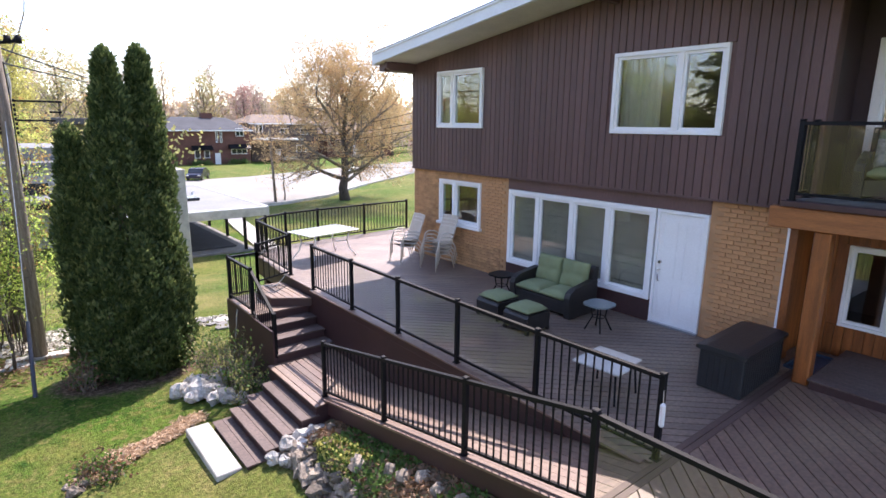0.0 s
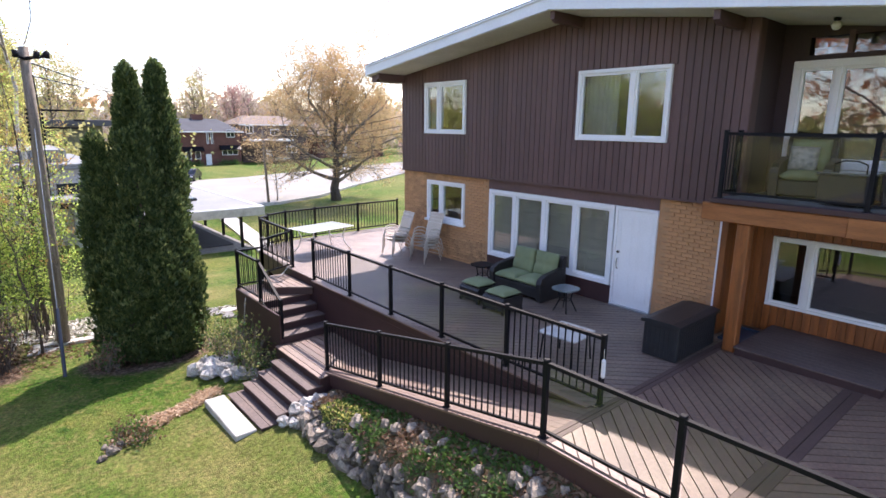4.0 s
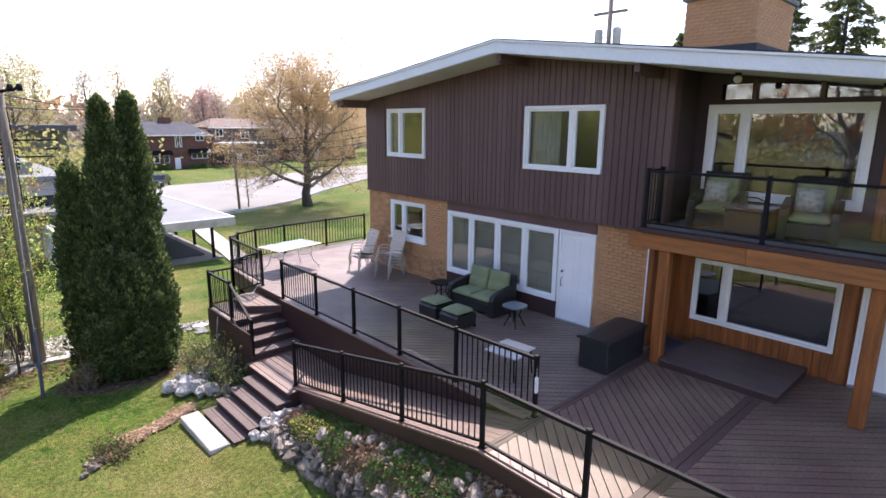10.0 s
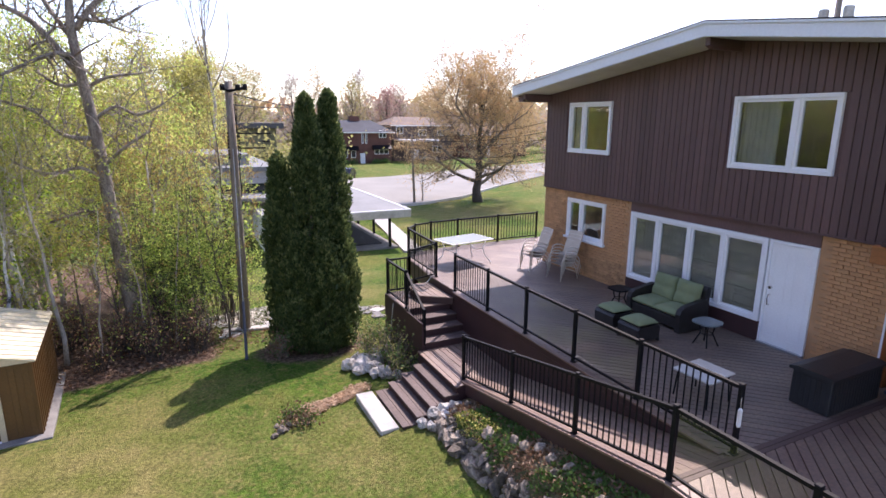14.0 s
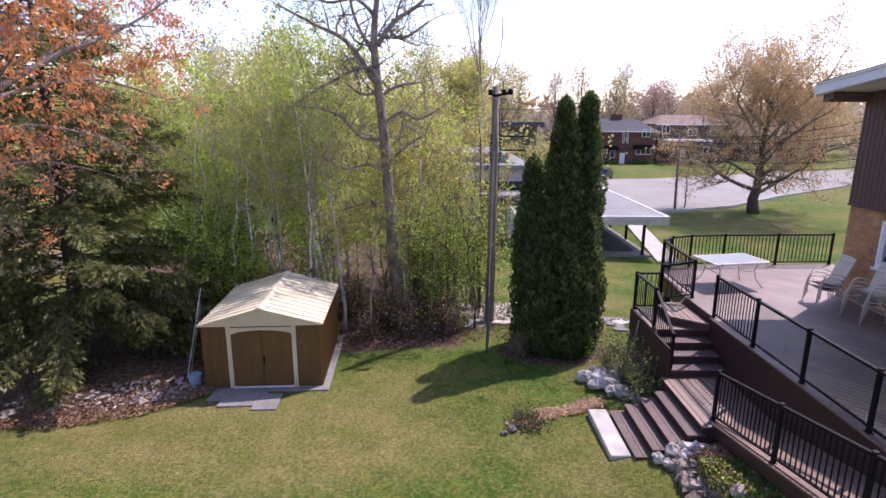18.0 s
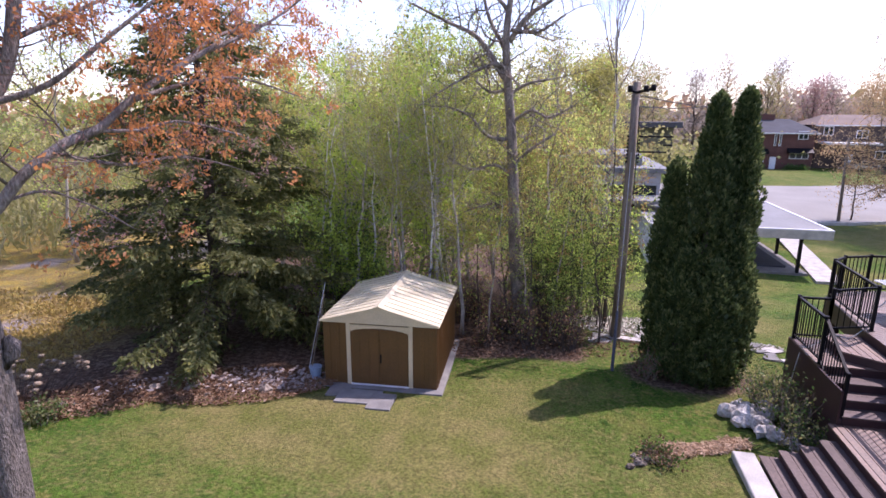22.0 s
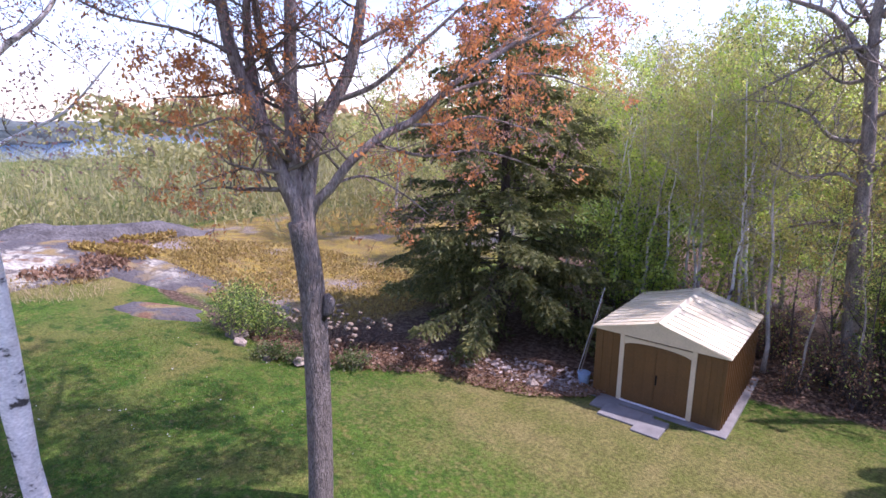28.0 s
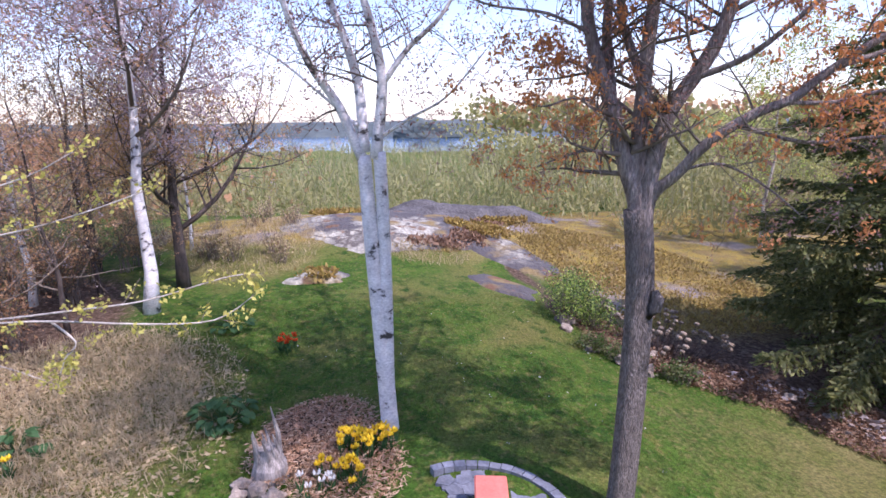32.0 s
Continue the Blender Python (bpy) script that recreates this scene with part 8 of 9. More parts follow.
def blades(name, p, size, mat, seed, label, aspect=5.0):
    z = ground_z(p[:, 0], p[:, 1]) - 0.01
    return tagged(new(name, leaf_mesh(name, np.column_stack([p, z]), size, mat, seed, aspect=aspect, upright=0.6)), label, "grass", kind="stuff")


blades("lawn_grass", np.concatenate([lawn_points(130000, -17, 3.4, -3.5, 12.8), lawn_points(12000, 1.0, 9, 12.5, 22)]), 0.048, L_GRASS, 1, "short spring lawn grass")
blades("dry_lawn_grass", lawn_points(16000, -17, 3.4, -3.5, 12.8), 0.045, L_DRYLAWN, 2, "dry straw-coloured lawn grass")
blades("bank_grass", disc(-11.0, -4.6, 4.6, 3.6, 7000, 67), 0.10, L_GRASS, 68, "green tufts growing through the dry grass of the bank", 8.0)
blades("tall_dry_grass", np.concatenate([disc(-11.5, -5.4, 3.9, 2.7, 11000, 7), disc(-11.4, -5.2, 4.5, 3.4, 3400, 66), disc(-24.5, -2.8, 4.5, 2.6, 3500, 8), disc(-22.0, 3.6, 1.8, 1.6, 900, 9)]), 0.24, L_STRAW, 3, "tall dry blond grass on the bank", 18.0)
p = np.column_stack([3.15 + 0.7 * rg.random(9000), -1.6 + 9.0 * rg.random(9000)])
zz = np.array([bed_z((a - wall_x(b)) / (3.86 - wall_x(b)), b) for a, b in p])
keep = np.sin(2.1 * p[:, 1] + 1.0) + 0.8 * np.sin(5.3 * p[:, 1] + 3 * p[:, 0]) > -0.35
tagged(new("bed_weeds", leaf_mesh("bed_weeds", np.column_stack([p, zz + 0.02])[keep], 0.075, L_GREEN, 9, aspect=2.0, upright=0.15)), "green weeds and groundcover in the raised bed", "weeds", kind="stuff")
dead = ~keep | (rg.random(len(p)) < 0.3)
tagged(new("bed_litter", leaf_mesh("bed_litter", np.column_stack([p, zz + 0.02])[dead], 0.08, L_LITTER, 19, aspect=2.2, flat=0.6)), "brown dead leaves and stalks in the raised bed", "leaf litter", kind="stuff")
sunny = keep & (p[:, 1] > 5.9) & (p[:, 0] < 3.6)
tagged(new("bed_bloom", leaf_mesh("bed_bloom", np.column_stack([p, zz + 0.03])[sunny], 0.06, L_YELLOW, 10, aspect=1.6, upright=0.1)), "yellow-green groundcover in the sunny bed", "groundcover", kind="stuff")
hp = np.concatenate([disc(-20.0, 11.0, 6.5, 3.8, 17000, 12), disc(-25.5, 9.6, 2.6, 1.6, 2600, 13), disc(-27.5, 5.6, 0.8, 1.4, 900, 14), disc(-22.3, 3.6, 0.5, 1.4, 700, 15), disc(-26.0, 0.2, 0.6, 1.6, 800, 16)])
patchy = np.sin(1.3 * hp[:, 0] + 0.8 * hp[:, 1]) + np.sin(1.9 * hp[:, 1] - 0.7 * hp[:, 0] + 1)
hp = hp[(hp[:, 1] > np.where((hp[:, 0] > -22) & (hp[:, 1] > 5), 7.4, -9)) & (patchy > -0.9 + 0.8 * rg.normal(size=len(hp)))]
tagged(new("heath_tufts", leaf_mesh("heath_tufts", np.column_stack([hp, ground_z(hp[:, 0], hp[:, 1])]), 0.13, leaf_material("golden_heath", (0.44, 0.34, 0.10), (0.28, 0.20, 0.08), 0.35), 12, aspect=2, upright=0.25)), "low golden heath plants on the slope", "heath", kind="stuff")
# moss and rusty dead leaves lying in the hollows of the rock
GOLD_MOSS = leaf_material("golden_moss", (0.40, 0.30, 0.07), (0.26, 0.17, 0.06), 0.3)
RUST_MOSS = leaf_material("rusty_dead_leaves", (0.32, 0.20, 0.12), (0.20, 0.12, 0.075), 0.2)
for nm, spots, mt, label in (
        ("moss_patch", (disc(-25.0, 6.4, 1.7, 1.0, 2600, 41, 35), disc(-28.2, 8.6, 1.2, 1.3, 1500, 42), disc(-28.8, 0.6, 0.8, 1.6, 1300, 43), disc(-19.2, -0.6, 0.6, 0.75, 420, 48)), GOLD_MOSS, "golden moss in the hollows of the bedrock"),
        ("leaf_drift", (disc(-22.7, 4.6, 0.55, 1.7, 900, 44), disc(-23.6, 5.6, 0.8, 0.7, 700, 45), disc(-27.0, 7.4, 0.8, 0.8, 700, 46)), RUST_MOSS, "rusty brown dead leaves drifted on the bedrock")):
    q = np.concatenate(spots)
    q = q[np.sin(2.3 * q[:, 0] + 1.1 * q[:, 1]) + np.sin(3.1 * q[:, 1] - 1.4 * q[:, 0]) > -0.8 + 0.7 * rg.normal(size=len(q))]
    up_ = (0.16 if nm == "moss_patch" else 0.06) + 0.14 * rg.random(len(q))
    tagged(new(nm, leaf_mesh(nm, np.column_stack([q, ground_z(q[:, 0], q[:, 1]) + up_]), 0.17, mt, 47, aspect=1.8, upright=0.15)), label, "moss" if nm == "moss_patch" else "leaf litter", kind="stuff")
dp = lawn_points(70, -16, -8, -1, 6)
tagged(new("daisies", leaf_mesh("daisies", np.column_stack([dp, ground_z(dp[:, 0], dp[:, 1]) + 0.05]), 0.03, TULIP_WHITE, 13, aspect=1, flat=0.8)), "tiny white flowers in the lawn", "flowers", kind="stuff")

# ---- deck furniture ----
def cushion(g, x0, y0, z0, x1, y1, z1, r=0.05, puff=0.03, tuft=0):
    """A soft pad with rounded edges and an arched top."""
    n = 12 if tuft else 8
    idx = {}
    vs, fs = [], []
    for s, zz in ((0, z0), (1, z1)):
        for i in range(n + 1):
            for j in range(n + 1):
                u, v = i / n, j / n
                ed = min(u, 1 - u, v, 1 - v) * n
                inset = r * (1 - min(1, ed)) * 0.8
                bul = puff * (math.sin(math.pi * u) * math.sin(math.pi * v)) ** 0.5
                if tuft:
                    bul -= 0.030 * max(math.exp(-(u - 0.5) ** 2 * 160), math.exp(-(v - 0.5) ** 2 * 160))
                idx[s, i, j] = len(vs)
                vs.append((x0 + (x1 - x0) * u, y0 + (y1 - y0) * v, zz + (bul - inset if s else inset)))
    for i in range(n):
        for j in range(n):
            fs.append((idx[1, i, j], idx[1, i + 1, j], idx[1, i + 1, j + 1], idx[1, i, j + 1]))
            fs.append((idx[0, i, j], idx[0, i, j + 1], idx[0, i + 1, j + 1], idx[0, i + 1, j]))
    for k in range(n):
        for a, b in (((k, 0), (k + 1, 0)), ((k + 1, n), (k, n)), ((0, k + 1), (0, k)), ((n, k), (n, k + 1))):
            fs.append((idx[0, *a], idx[0, *b], idx[1, *b], idx[1, *a]))
    return g.add(vs, fs)


def arm(g, y0, y1, mat=0):
    """A rounded wicker arm that sweeps down to the front."""
    prof = [(0.40, 0.02), (0.40, 0.62), (0.30, 0.64), (0.0, 0.60), (-0.25, 0.56), (-0.38, 0.50), (-0.42, 0.40), (-0.40, 0.02)]
    return g.prism([(x, y0, z) for x, z in prof], (0, y1 - y0, 0))


def wicker_seat(name, at, width, label, category, group="", back=0.86, pillow=False):
    """A dark wicker seat that faces -x, with green cushions."""
    s = thing(name, at, label, category, group)
    w = width / 2
    g = Geo().box(-0.36, -w + 0.1, 0.06, 0.36, w - 0.1, 0.30, 0.02)
    g.ob("seat_frame", WICKER, s)
    g = Geo().prism([(0.28, -w + 0.06, 0.06), (0.42, -w + 0.06, 0.06), (0.50, -w + 0.06, back), (0.42, -w + 0.06, back + 0.02), (0.36, -w + 0.06, back - 0.05)], (0, width - 0.12, 0))
    g.ob("backrest_frame", WICKER, s)
    for a, b in ((-w, -w + 0.12), (w - 0.12, w)):
        arm(Geo(), a, b).ob("armrest", WICKER, s)
    n = 2 if width > 1.1 else 1
    cw = (width - 0.26) / n
    for k in range(n):
        y0 = -w + 0.13 + k * cw
        cushion(Geo(), -0.38, y0 + 0.006, 0.30, 0.26, y0 + cw - 0.006, 0.43).ob("seat_cushion", CUSHION, s, smooth=True)
        g = Geo()
        cushion(g, -0.27, y0 + 0.01, -0.07, 0.27, y0 + cw - 0.01, 0.07, 0.05, 0.045, 1)
        o = g.ob("back_cushion", CUSHION, s, smooth=True)
        o.matrix_basis = pose(0.27, 0, 0.66, 0, -76, 0)
        if n == 2:
            for bx in (-0.11, 0.11):
                for by in (0.3, 0.7):
                    yy = y0 + cw * by
                    Geo().tube([(bx, yy, 0.066), (bx, yy, 0.082), (bx, yy, 0.086)], [0.022, 0.02, 0.008], 8).ob("tuft_button", CUSHION_DARK, o)
    if pillow:
        g = Geo()
        cushion(g, -0.2, -0.2, -0.05, 0.2, 0.2, 0.06, 0.05, 0.05)
        o = g.ob("throw_pillow", PILLOW, s, "grey patterned throw pillow", smooth=True)
        o.matrix_basis = pose(0.10, 0.06, 0.62, 0, -70, 0)
    for sx in (-0.34, 0.36):
        for sy in (-w + 0.06, w - 0.06):
            Geo().box(sx - 0.025, sy - 0.025, 0.0, sx + 0.025, sy + 0.025, 0.08, 0.005).ob("foot", WICKER, s)
    return s


wicker_seat("loveseat", pose(8.18, 6.66, 0, 0, 0, 0), 1.48, "dark wicker loveseat with green tufted cushions", "sofa")
wicker_seat("wicker_armchair", pose(9.33, 1.95, 2.5, 0, 0, 8), 0.82, "dark wicker armchair with green cushions and pillow", "chair", "balcony chairs", 0.95, True)
wicker_seat("wicker_armchair", pose(9.27, 0.46, 2.5, 0, 0, 10), 0.82, "dark wicker armchair with green cushions and pillow", "chair", "balcony chairs", 0.95, True)


def ottoman(x, y):
    s = thing("ottoman", (x, y, 0), "dark wicker ottoman with green cushion", "ottoman", "ottomans")
    prof = [(-0.30, 0.05), (-0.32, 0.28), (-0.26, 0.33), (0.26, 0.33), (0.32, 0.28), (0.30, 0.05)]
    Geo().prism([(px * 0.9, -0.28, pz) for px, pz in prof], (0, 0.56, 0)).ob("body", WICKER, s)
    cushion(Geo(), -0.26, -0.26, 0.33, 0.26, 0.26, 0.42).ob("seat_cushion", CUSHION, s, smooth=True)
    for sx in (-0.26, 0.26):
        for sy in (-0.26, 0.26):
            Geo().box(sx - 0.025, sy - 0.025, 0, sx + 0.025, sy + 0.025, 0.06).ob("foot", WICKER, s)


ottoman(7.0, 6.95)
ottoman(6.9, 6.15)


def side_table(x, y, mat, label, h=0.48, r=0.24, square=False):
    s = thing("side_table", (x, y, 0), label, "table", "side tables")
    if square:
        Geo().box(-r, -r, h - 0.03, r, r, h, 0.012).ob("tabletop", mat, s)
    else:
        g = Geo()
        pts = [(r * (abs(math.cos(a)) ** 0.6) * (1 if math.cos(a) > 0 else -1), r * (abs(math.sin(a)) ** 0.6) * (1 if math.sin(a) > 0 else -1), h - 0.03) for a in [k * 6.2832 / 28 for k in range(28)]]
        g.prism(pts, (0, 0, 0.03)).ob("tabletop", mat, s)
    for k in range(4):
        a = 0.785 + k * 1.5708
        Geo().tube([(0.6 * r * math.cos(a), 0.6 * r * math.sin(a), h - 0.03), (0.45 * r * math.cos(a), 0.45 * r * math.sin(a), h * 0.5), (0.95 * r * math.cos(a), 0.95 * r * math.sin(a), 0.0)], 0.014, 8).ob("leg", BLACK, s)
    g = Geo()
    g.tube([(0.45 * r * math.cos(k * 0.5236), 0.45 * r * math.sin(k * 0.5236), h * 0.5) for k in range(13)], 0.008, 6).ob("ring", BLACK, s)


side_table(7.83, 5.33, material("grey_green_glass_top", (0.16, 0.19, 0.20), 0.2, var=0.05, bump=0.0), "small round table with grey glass top")
side_table(7.86, 7.72, BLACK, "small dark metal side table")
bt = thing("balcony_table", (8.86, 1.22, 2.5), "square dark wicker table on the balcony", "table")
Geo().box(-0.3, -0.32, 0.05, 0.3, 0.32, 0.46, 0.02).ob("body", WICKER, bt)
Geo().box(-0.33, -0.35, 0.46, 0.33, 0.35, 0.49, 0.01).ob("tabletop", material("smoked_glass_top", (0.10, 0.11, 0.12), 0.15, var=0.04, bump=0.0), bt)
Geo().tube([(-0.05, -0.2, 0.49), (-0.05, -0.2, 0.60), (-0.05, -0.08, 0.65), (-0.05, 0.08, 0.65), (-0.05, 0.2, 0.60), (-0.05, 0.2, 0.49)], 0.012, 8).ob("tray_handle", BLACK, bt)

# white low table with a shelf, near the gate post
wt = thing("low_side_table", pose(5.95, 3.87, 0, 0, 0, 4), "low pale grey table with dark metal legs", "table")
Geo().box(-0.30, -0.34, 0.42, 0.10, 0.34, 0.45, 0.012).ob("tabletop", CONCRETE, wt)
Geo().box(0.10, -0.32, 0.445, 0.34, 0.32, 0.47, 0.012).ob("tray", CHAIR_METAL, wt, "pale grey upper tray")
for sx in (-0.26, 0.28):
    for sy in (-0.29, 0.29):
        Geo().tube([(sx * 0.9, sy * 0.9, 0.43), (sx, sy, 0.0)], 0.014, 8).ob("leg", BLACK, wt)

# storage box
sb = thing("storage_box", pose(7.79, 2.95, 0, 0, 0, 1), "black wicker-look resin storage box with lid", "storage box")
Geo().box(-0.67, -0.29, 0.0, 0.67, 0.29, 0.55, 0.015).ob("body", BLACK_RESIN, sb)
lid = Geo()
lid.prism([(-0.71, -0.325, 0.555), (-0.71, 0.325, 0.555), (-0.71, 0.325, 0.60), (-0.71, 0.2, 0.625), (-0.71, -0.2, 0.625), (-0.71, -0.325, 0.60)], (1.42, 0, 0)).ob("lid", BLACK_RESIN, sb)
for k in range(6):
    Geo().box(-0.678, -0.19 + k * 0.075 - 0.03, 0.04, -0.67, -0.19 + k * 0.075 + 0.03, 0.51, 0.003).ob("side_panel", BLACK_RESIN, sb)
for k in range(17):
    Geo().box(-0.60 + k * 0.075 - 0.03, -0.298, 0.04, -0.60 + k * 0.075 + 0.03, -0.29, 0.51, 0.003).ob("front_panel", BLACK_RESIN, sb)
tray = thing("boot_tray", pose(9.15, 2.52, 0.0, 0, 0, 90), "dark blue plastic boot tray by the porch post", "tray")
Geo().box(-0.2, -0.42, 0.0, 0.2, 0.42, 0.012, 0.004).box(-0.2, -0.42, 0.012, -0.18, 0.42, 0.05).box(0.18, -0.42, 0.012, 0.2, 0.42, 0.05).box(-0.18, -0.42, 0.012, 0.18, -0.40, 0.05).box(-0.18, 0.40, 0.012, 0.18, 0.42, 0.05).ob("tray_body", material("dark_blue_plastic", (0.03, 0.06, 0.10), 0.4), tray)
tg = thing("hanging_gauge", (5.03, 2.58, 0.42), "white tube gauge hanging on the gate post", "gauge")
Geo().tube([(0, 0, 0), (0, 0, 0.02), (0, 0, 0.24), (0, 0, 0.26)], [0.015, 0.028, 0.028, 0.015], 12).ob("tube", FAR_WHITE, tg)
Geo().tube([(0, 0, 0.26), (0.01, 0.01, 0.34), (0.04, 0.03, 0.42)], 0.004, 6).ob("cord", CHAIR_METAL, tg)


# stacked patio chairs
def patio_chair():
    """A beige tube-framed sling chair that faces -x."""
    s = thing("patio_chair", (0, 0, 0), "beige metal patio chair with mesh sling, stacked", "chair", "stacked patio chairs")
    for sy in (-1, 1):
        y = sy * 0.27
        Geo().tube([(-0.27, y, 0.0), (-0.26, y, 0.40), (-0.22, y, 0.60), (-0.10, y, 0.645), (0.10, y, 0.62), (0.22, y, 0.56)], 0.013, 8).ob("arm_leg", CHAIR_METAL, s, smooth=True)
        Geo().tube([(0.36, y, 0.0), (0.27, y, 0.30), (0.18, y, 0.40)], 0.013, 8).ob("leg", CHAIR_METAL, s, smooth=True)
        Geo().tube([(-0.27, y * 0.92, 0.44), (-0.05, y * 0.92, 0.40), (0.16, y * 0.92, 0.385), (0.24, y * 0.92, 0.52), (0.40, y * 0.92, 1.0)], 0.013, 8).ob("side_rail", CHAIR_METAL, s, smooth=True)
    g = Geo()
    prof = [(-0.27, 0.452), (-0.05, 0.412), (0.15, 0.397), (0.235, 0.53), (0.395, 1.0)]
    for (x0, z0), (x1, z1) in zip(prof, prof[1:]):
        g.add([(x0, -0.235, z0), (x0, 0.235, z0), (x1, 0.235, z1), (x1, -0.235, z1), (x0, -0.235, z0 - 0.006), (x0, 0.235, z0 - 0.006), (x1, 0.235, z1 - 0.006), (x1, -0.235, z1 - 0.006)], [(0, 1, 2, 3), (7, 6, 5, 4), (0, 3, 7, 4), (1, 5, 6, 2)])
    g.ob("sling", SLING, s)
    Geo().tube([(0.40, -0.25, 1.0), (0.405, 0.0, 1.015), (0.40, 0.25, 1.0)], 0.013, 8).ob("top_bar", CHAIR_METAL, s, smooth=True)
    Geo().tube([(0.30, -0.27, 0.2), (0.30, 0.27, 0.2)], 0.009, 8).ob("stretcher", CHAIR_METAL, s)
    return s


first = patio_chair()
first.matrix_basis = pose(8.05, 11.45, 0, 0, 0, -4)
for base_, turn, n in (((8.05, 11.45), -4, 3), ((8.20, 10.32), 6, 4)):
    for k in range(n):
        if (base_[1] > 11 and k == 0):
            continue
        c, s = math.cos(radians(turn)), math.sin(radians(turn))
        copy_thing(first, pose(base_[0] + 0.035 * k * c, base_[1] + 0.035 * k * s, 0.085 * k, 0, 0, turn))

# white dining table at the far end
dt = thing("patio_table", pose(6.58, 13.0, 0, 0, 0, 10), "white metal patio table with pale glass top", "table")
Geo().box(-0.78, -0.50, 0.70, 0.78, 0.50, 0.725, 0.012).ob("table_frame", FAR_WHITE, dt)
Geo().box(-0.73, -0.45, 0.7255, 0.73, 0.45, 0.733, 0.003).ob("tabletop", material("pale_frosted_glass", (0.34, 0.39, 0.39), 0.2, var=0.05, bump=0.0), dt)
for sx in (-1, 1):
    for sy in (-1, 1):
        Geo().tube([(sx * 0.58, sy * 0.36, 0.70), (sx * 0.50, sy * 0.30, 0.45), (sx * 0.56, sy * 0.34, 0.2), (sx * 0.70, sy * 0.44, 0.0)], 0.016, 8).ob("leg", FAR_WHITE, dt, smooth=True)
    Geo().tube([(sx * 0.51, -0.31, 0.42), (sx * 0.40, 0.0, 0.36), (sx * 0.51, 0.31, 0.42)], 0.012, 8).ob("stretcher", FAR_WHITE, dt, smooth=True)

# garden hose along the far deck edge
hose = [(5.02, 11.9, 0.03), (4.7, 11.75, -0.16), (4.4, 11.85, -0.15), (4.0, 11.6, -0.33), (3.75, 11.5, -0.4), (3.66, 11.45, -0.8), (3.6, 11.5, -1.4), (3.45, 11.6, -1.85)]
Geo().tube(*stem(hose, 0.011, 0.011), 6).ob("garden_hose", material("grey_hose_rubber", (0.35, 0.36, 0.34), 0.6), None, "thin grey hose over the platform edge", "hose", smooth=True)

# ---- bricks of the lower wall: the near part singly, the rest joined ----
def brick_cells():
    row = 0
    z = 0.0
    while z < 2.28:
        y = 2.99 + (0.105 if row % 2 else 0.0)
        while y < NORTH_Y - 0.02:
            y1 = min(y + 0.20, NORTH_Y)
            clear = True
            for h in (W3, (4.13, 8.66, -1.0, 3.0)):
                if h[0] - 0.01 < y1 and h[1] + 0.01 > y and h[2] - 0.06 < z + 0.06 and h[3] + 0.01 > z:
                    clear = False
            if clear and y1 - y > 0.05:
                yield y, y1, z
            y += 0.21
        z += 0.0715
        row += 1


lower = bpy.data.objects["wall_west_lower"]
share = {}
rest, singles = Geo(), 0
for y, y1, z in brick_cells():
    if y < 4.2 or (y < 10.0 and z > 0.6 and singles < 300):
        key = round(y1 - y, 3)
        if key not in share:
            share[key] = Geo().box(0, 0, 0, 0.03, key, 0.0605, 0.004).mesh("brick", BRICK)
        o = new("brick", share[key])
        o.parent = lower
        o.location = (BX - 0.002, y, z)
        singles += 1
    else:
        rest.box(BX - 0.002, y, z, BX + 0.028, y1, z + 0.0605)
tagged(fast(rest, "brickwork", BRICK_FAR, lower, False), kind="stuff")

# ---- neighbours, street and distance ----
GZ_ST = -3.32
cp = thing("carport", (8.0, 35.0, GZ_ST), "flat white-roofed carport on thin black posts", "carport", kind="structure")
def cpart(nm, g, mt, lab=""):
    o = g.ob(nm, mt, cp, lab)
    o.data.transform(Matrix.Translation((-8.0, -35.0, -GZ_ST)))
cpart("roof_slab", Geo().box(3.0, 28.95, -1.42, 11.45, 42.3, -0.99, 0.01), CONCRETE)
cpart("roof_membrane", Geo().box(3.15, 29.1, -0.99, 11.3, 42.15, -0.965), ROOF_WHITE, "white roof membrane")
for x0, y0, x1, y1 in ((3.0, 28.95, 11.45, 29.09), (3.0, 42.16, 11.45, 42.3), (11.31, 29.09, 11.45, 42.16)):
    cpart("roof_kerb", Geo().box(x0, y0, -0.99, x1, y1, -0.93, 0.01), FAR_WHITE)
cpart("skylight", Geo().box(8.0, 33.5, -0.965, 9.2, 34.8, -0.80, 0.03), CAR_GLASS, "dark roof skylight")
cpart("roof_vent", Geo().tube([(9.6, 36.5, -0.97), (9.6, 36.5, -0.75)], 0.08, 10), FAR_WHITE)
for x, y in ((10.2, 29.3), (10.6, 33.5), (10.9, 38.0), (11.0, 42.0), (6.9, 29.3)):
    cpart("post", Geo().box(x - 0.07, y - 0.07, GZ_ST, x + 0.07, y + 0.07, -1.42), BLACK)
cpart("floor_slab", Geo().box(4.0, 29.2, GZ_ST - 0.2, 10.7, 42.0, GZ_ST + 0.12, 0.01), PAVER)
cpart("low_wall", Geo().box(4.0, 41.5, GZ_ST, 10.5, 41.7, GZ_ST + 1.6), FAR_BRICK)
cpart("side_wall", Geo().box(3.2, 29.3, GZ_ST, 3.4, 42.0, -1.42), FAR_WHITE)
cpart("mulch_floor", Geo().box(5.0, 30.2, GZ_ST + 0.12, 10.0, 40.0, GZ_ST + 0.2), FAR_ROOF)
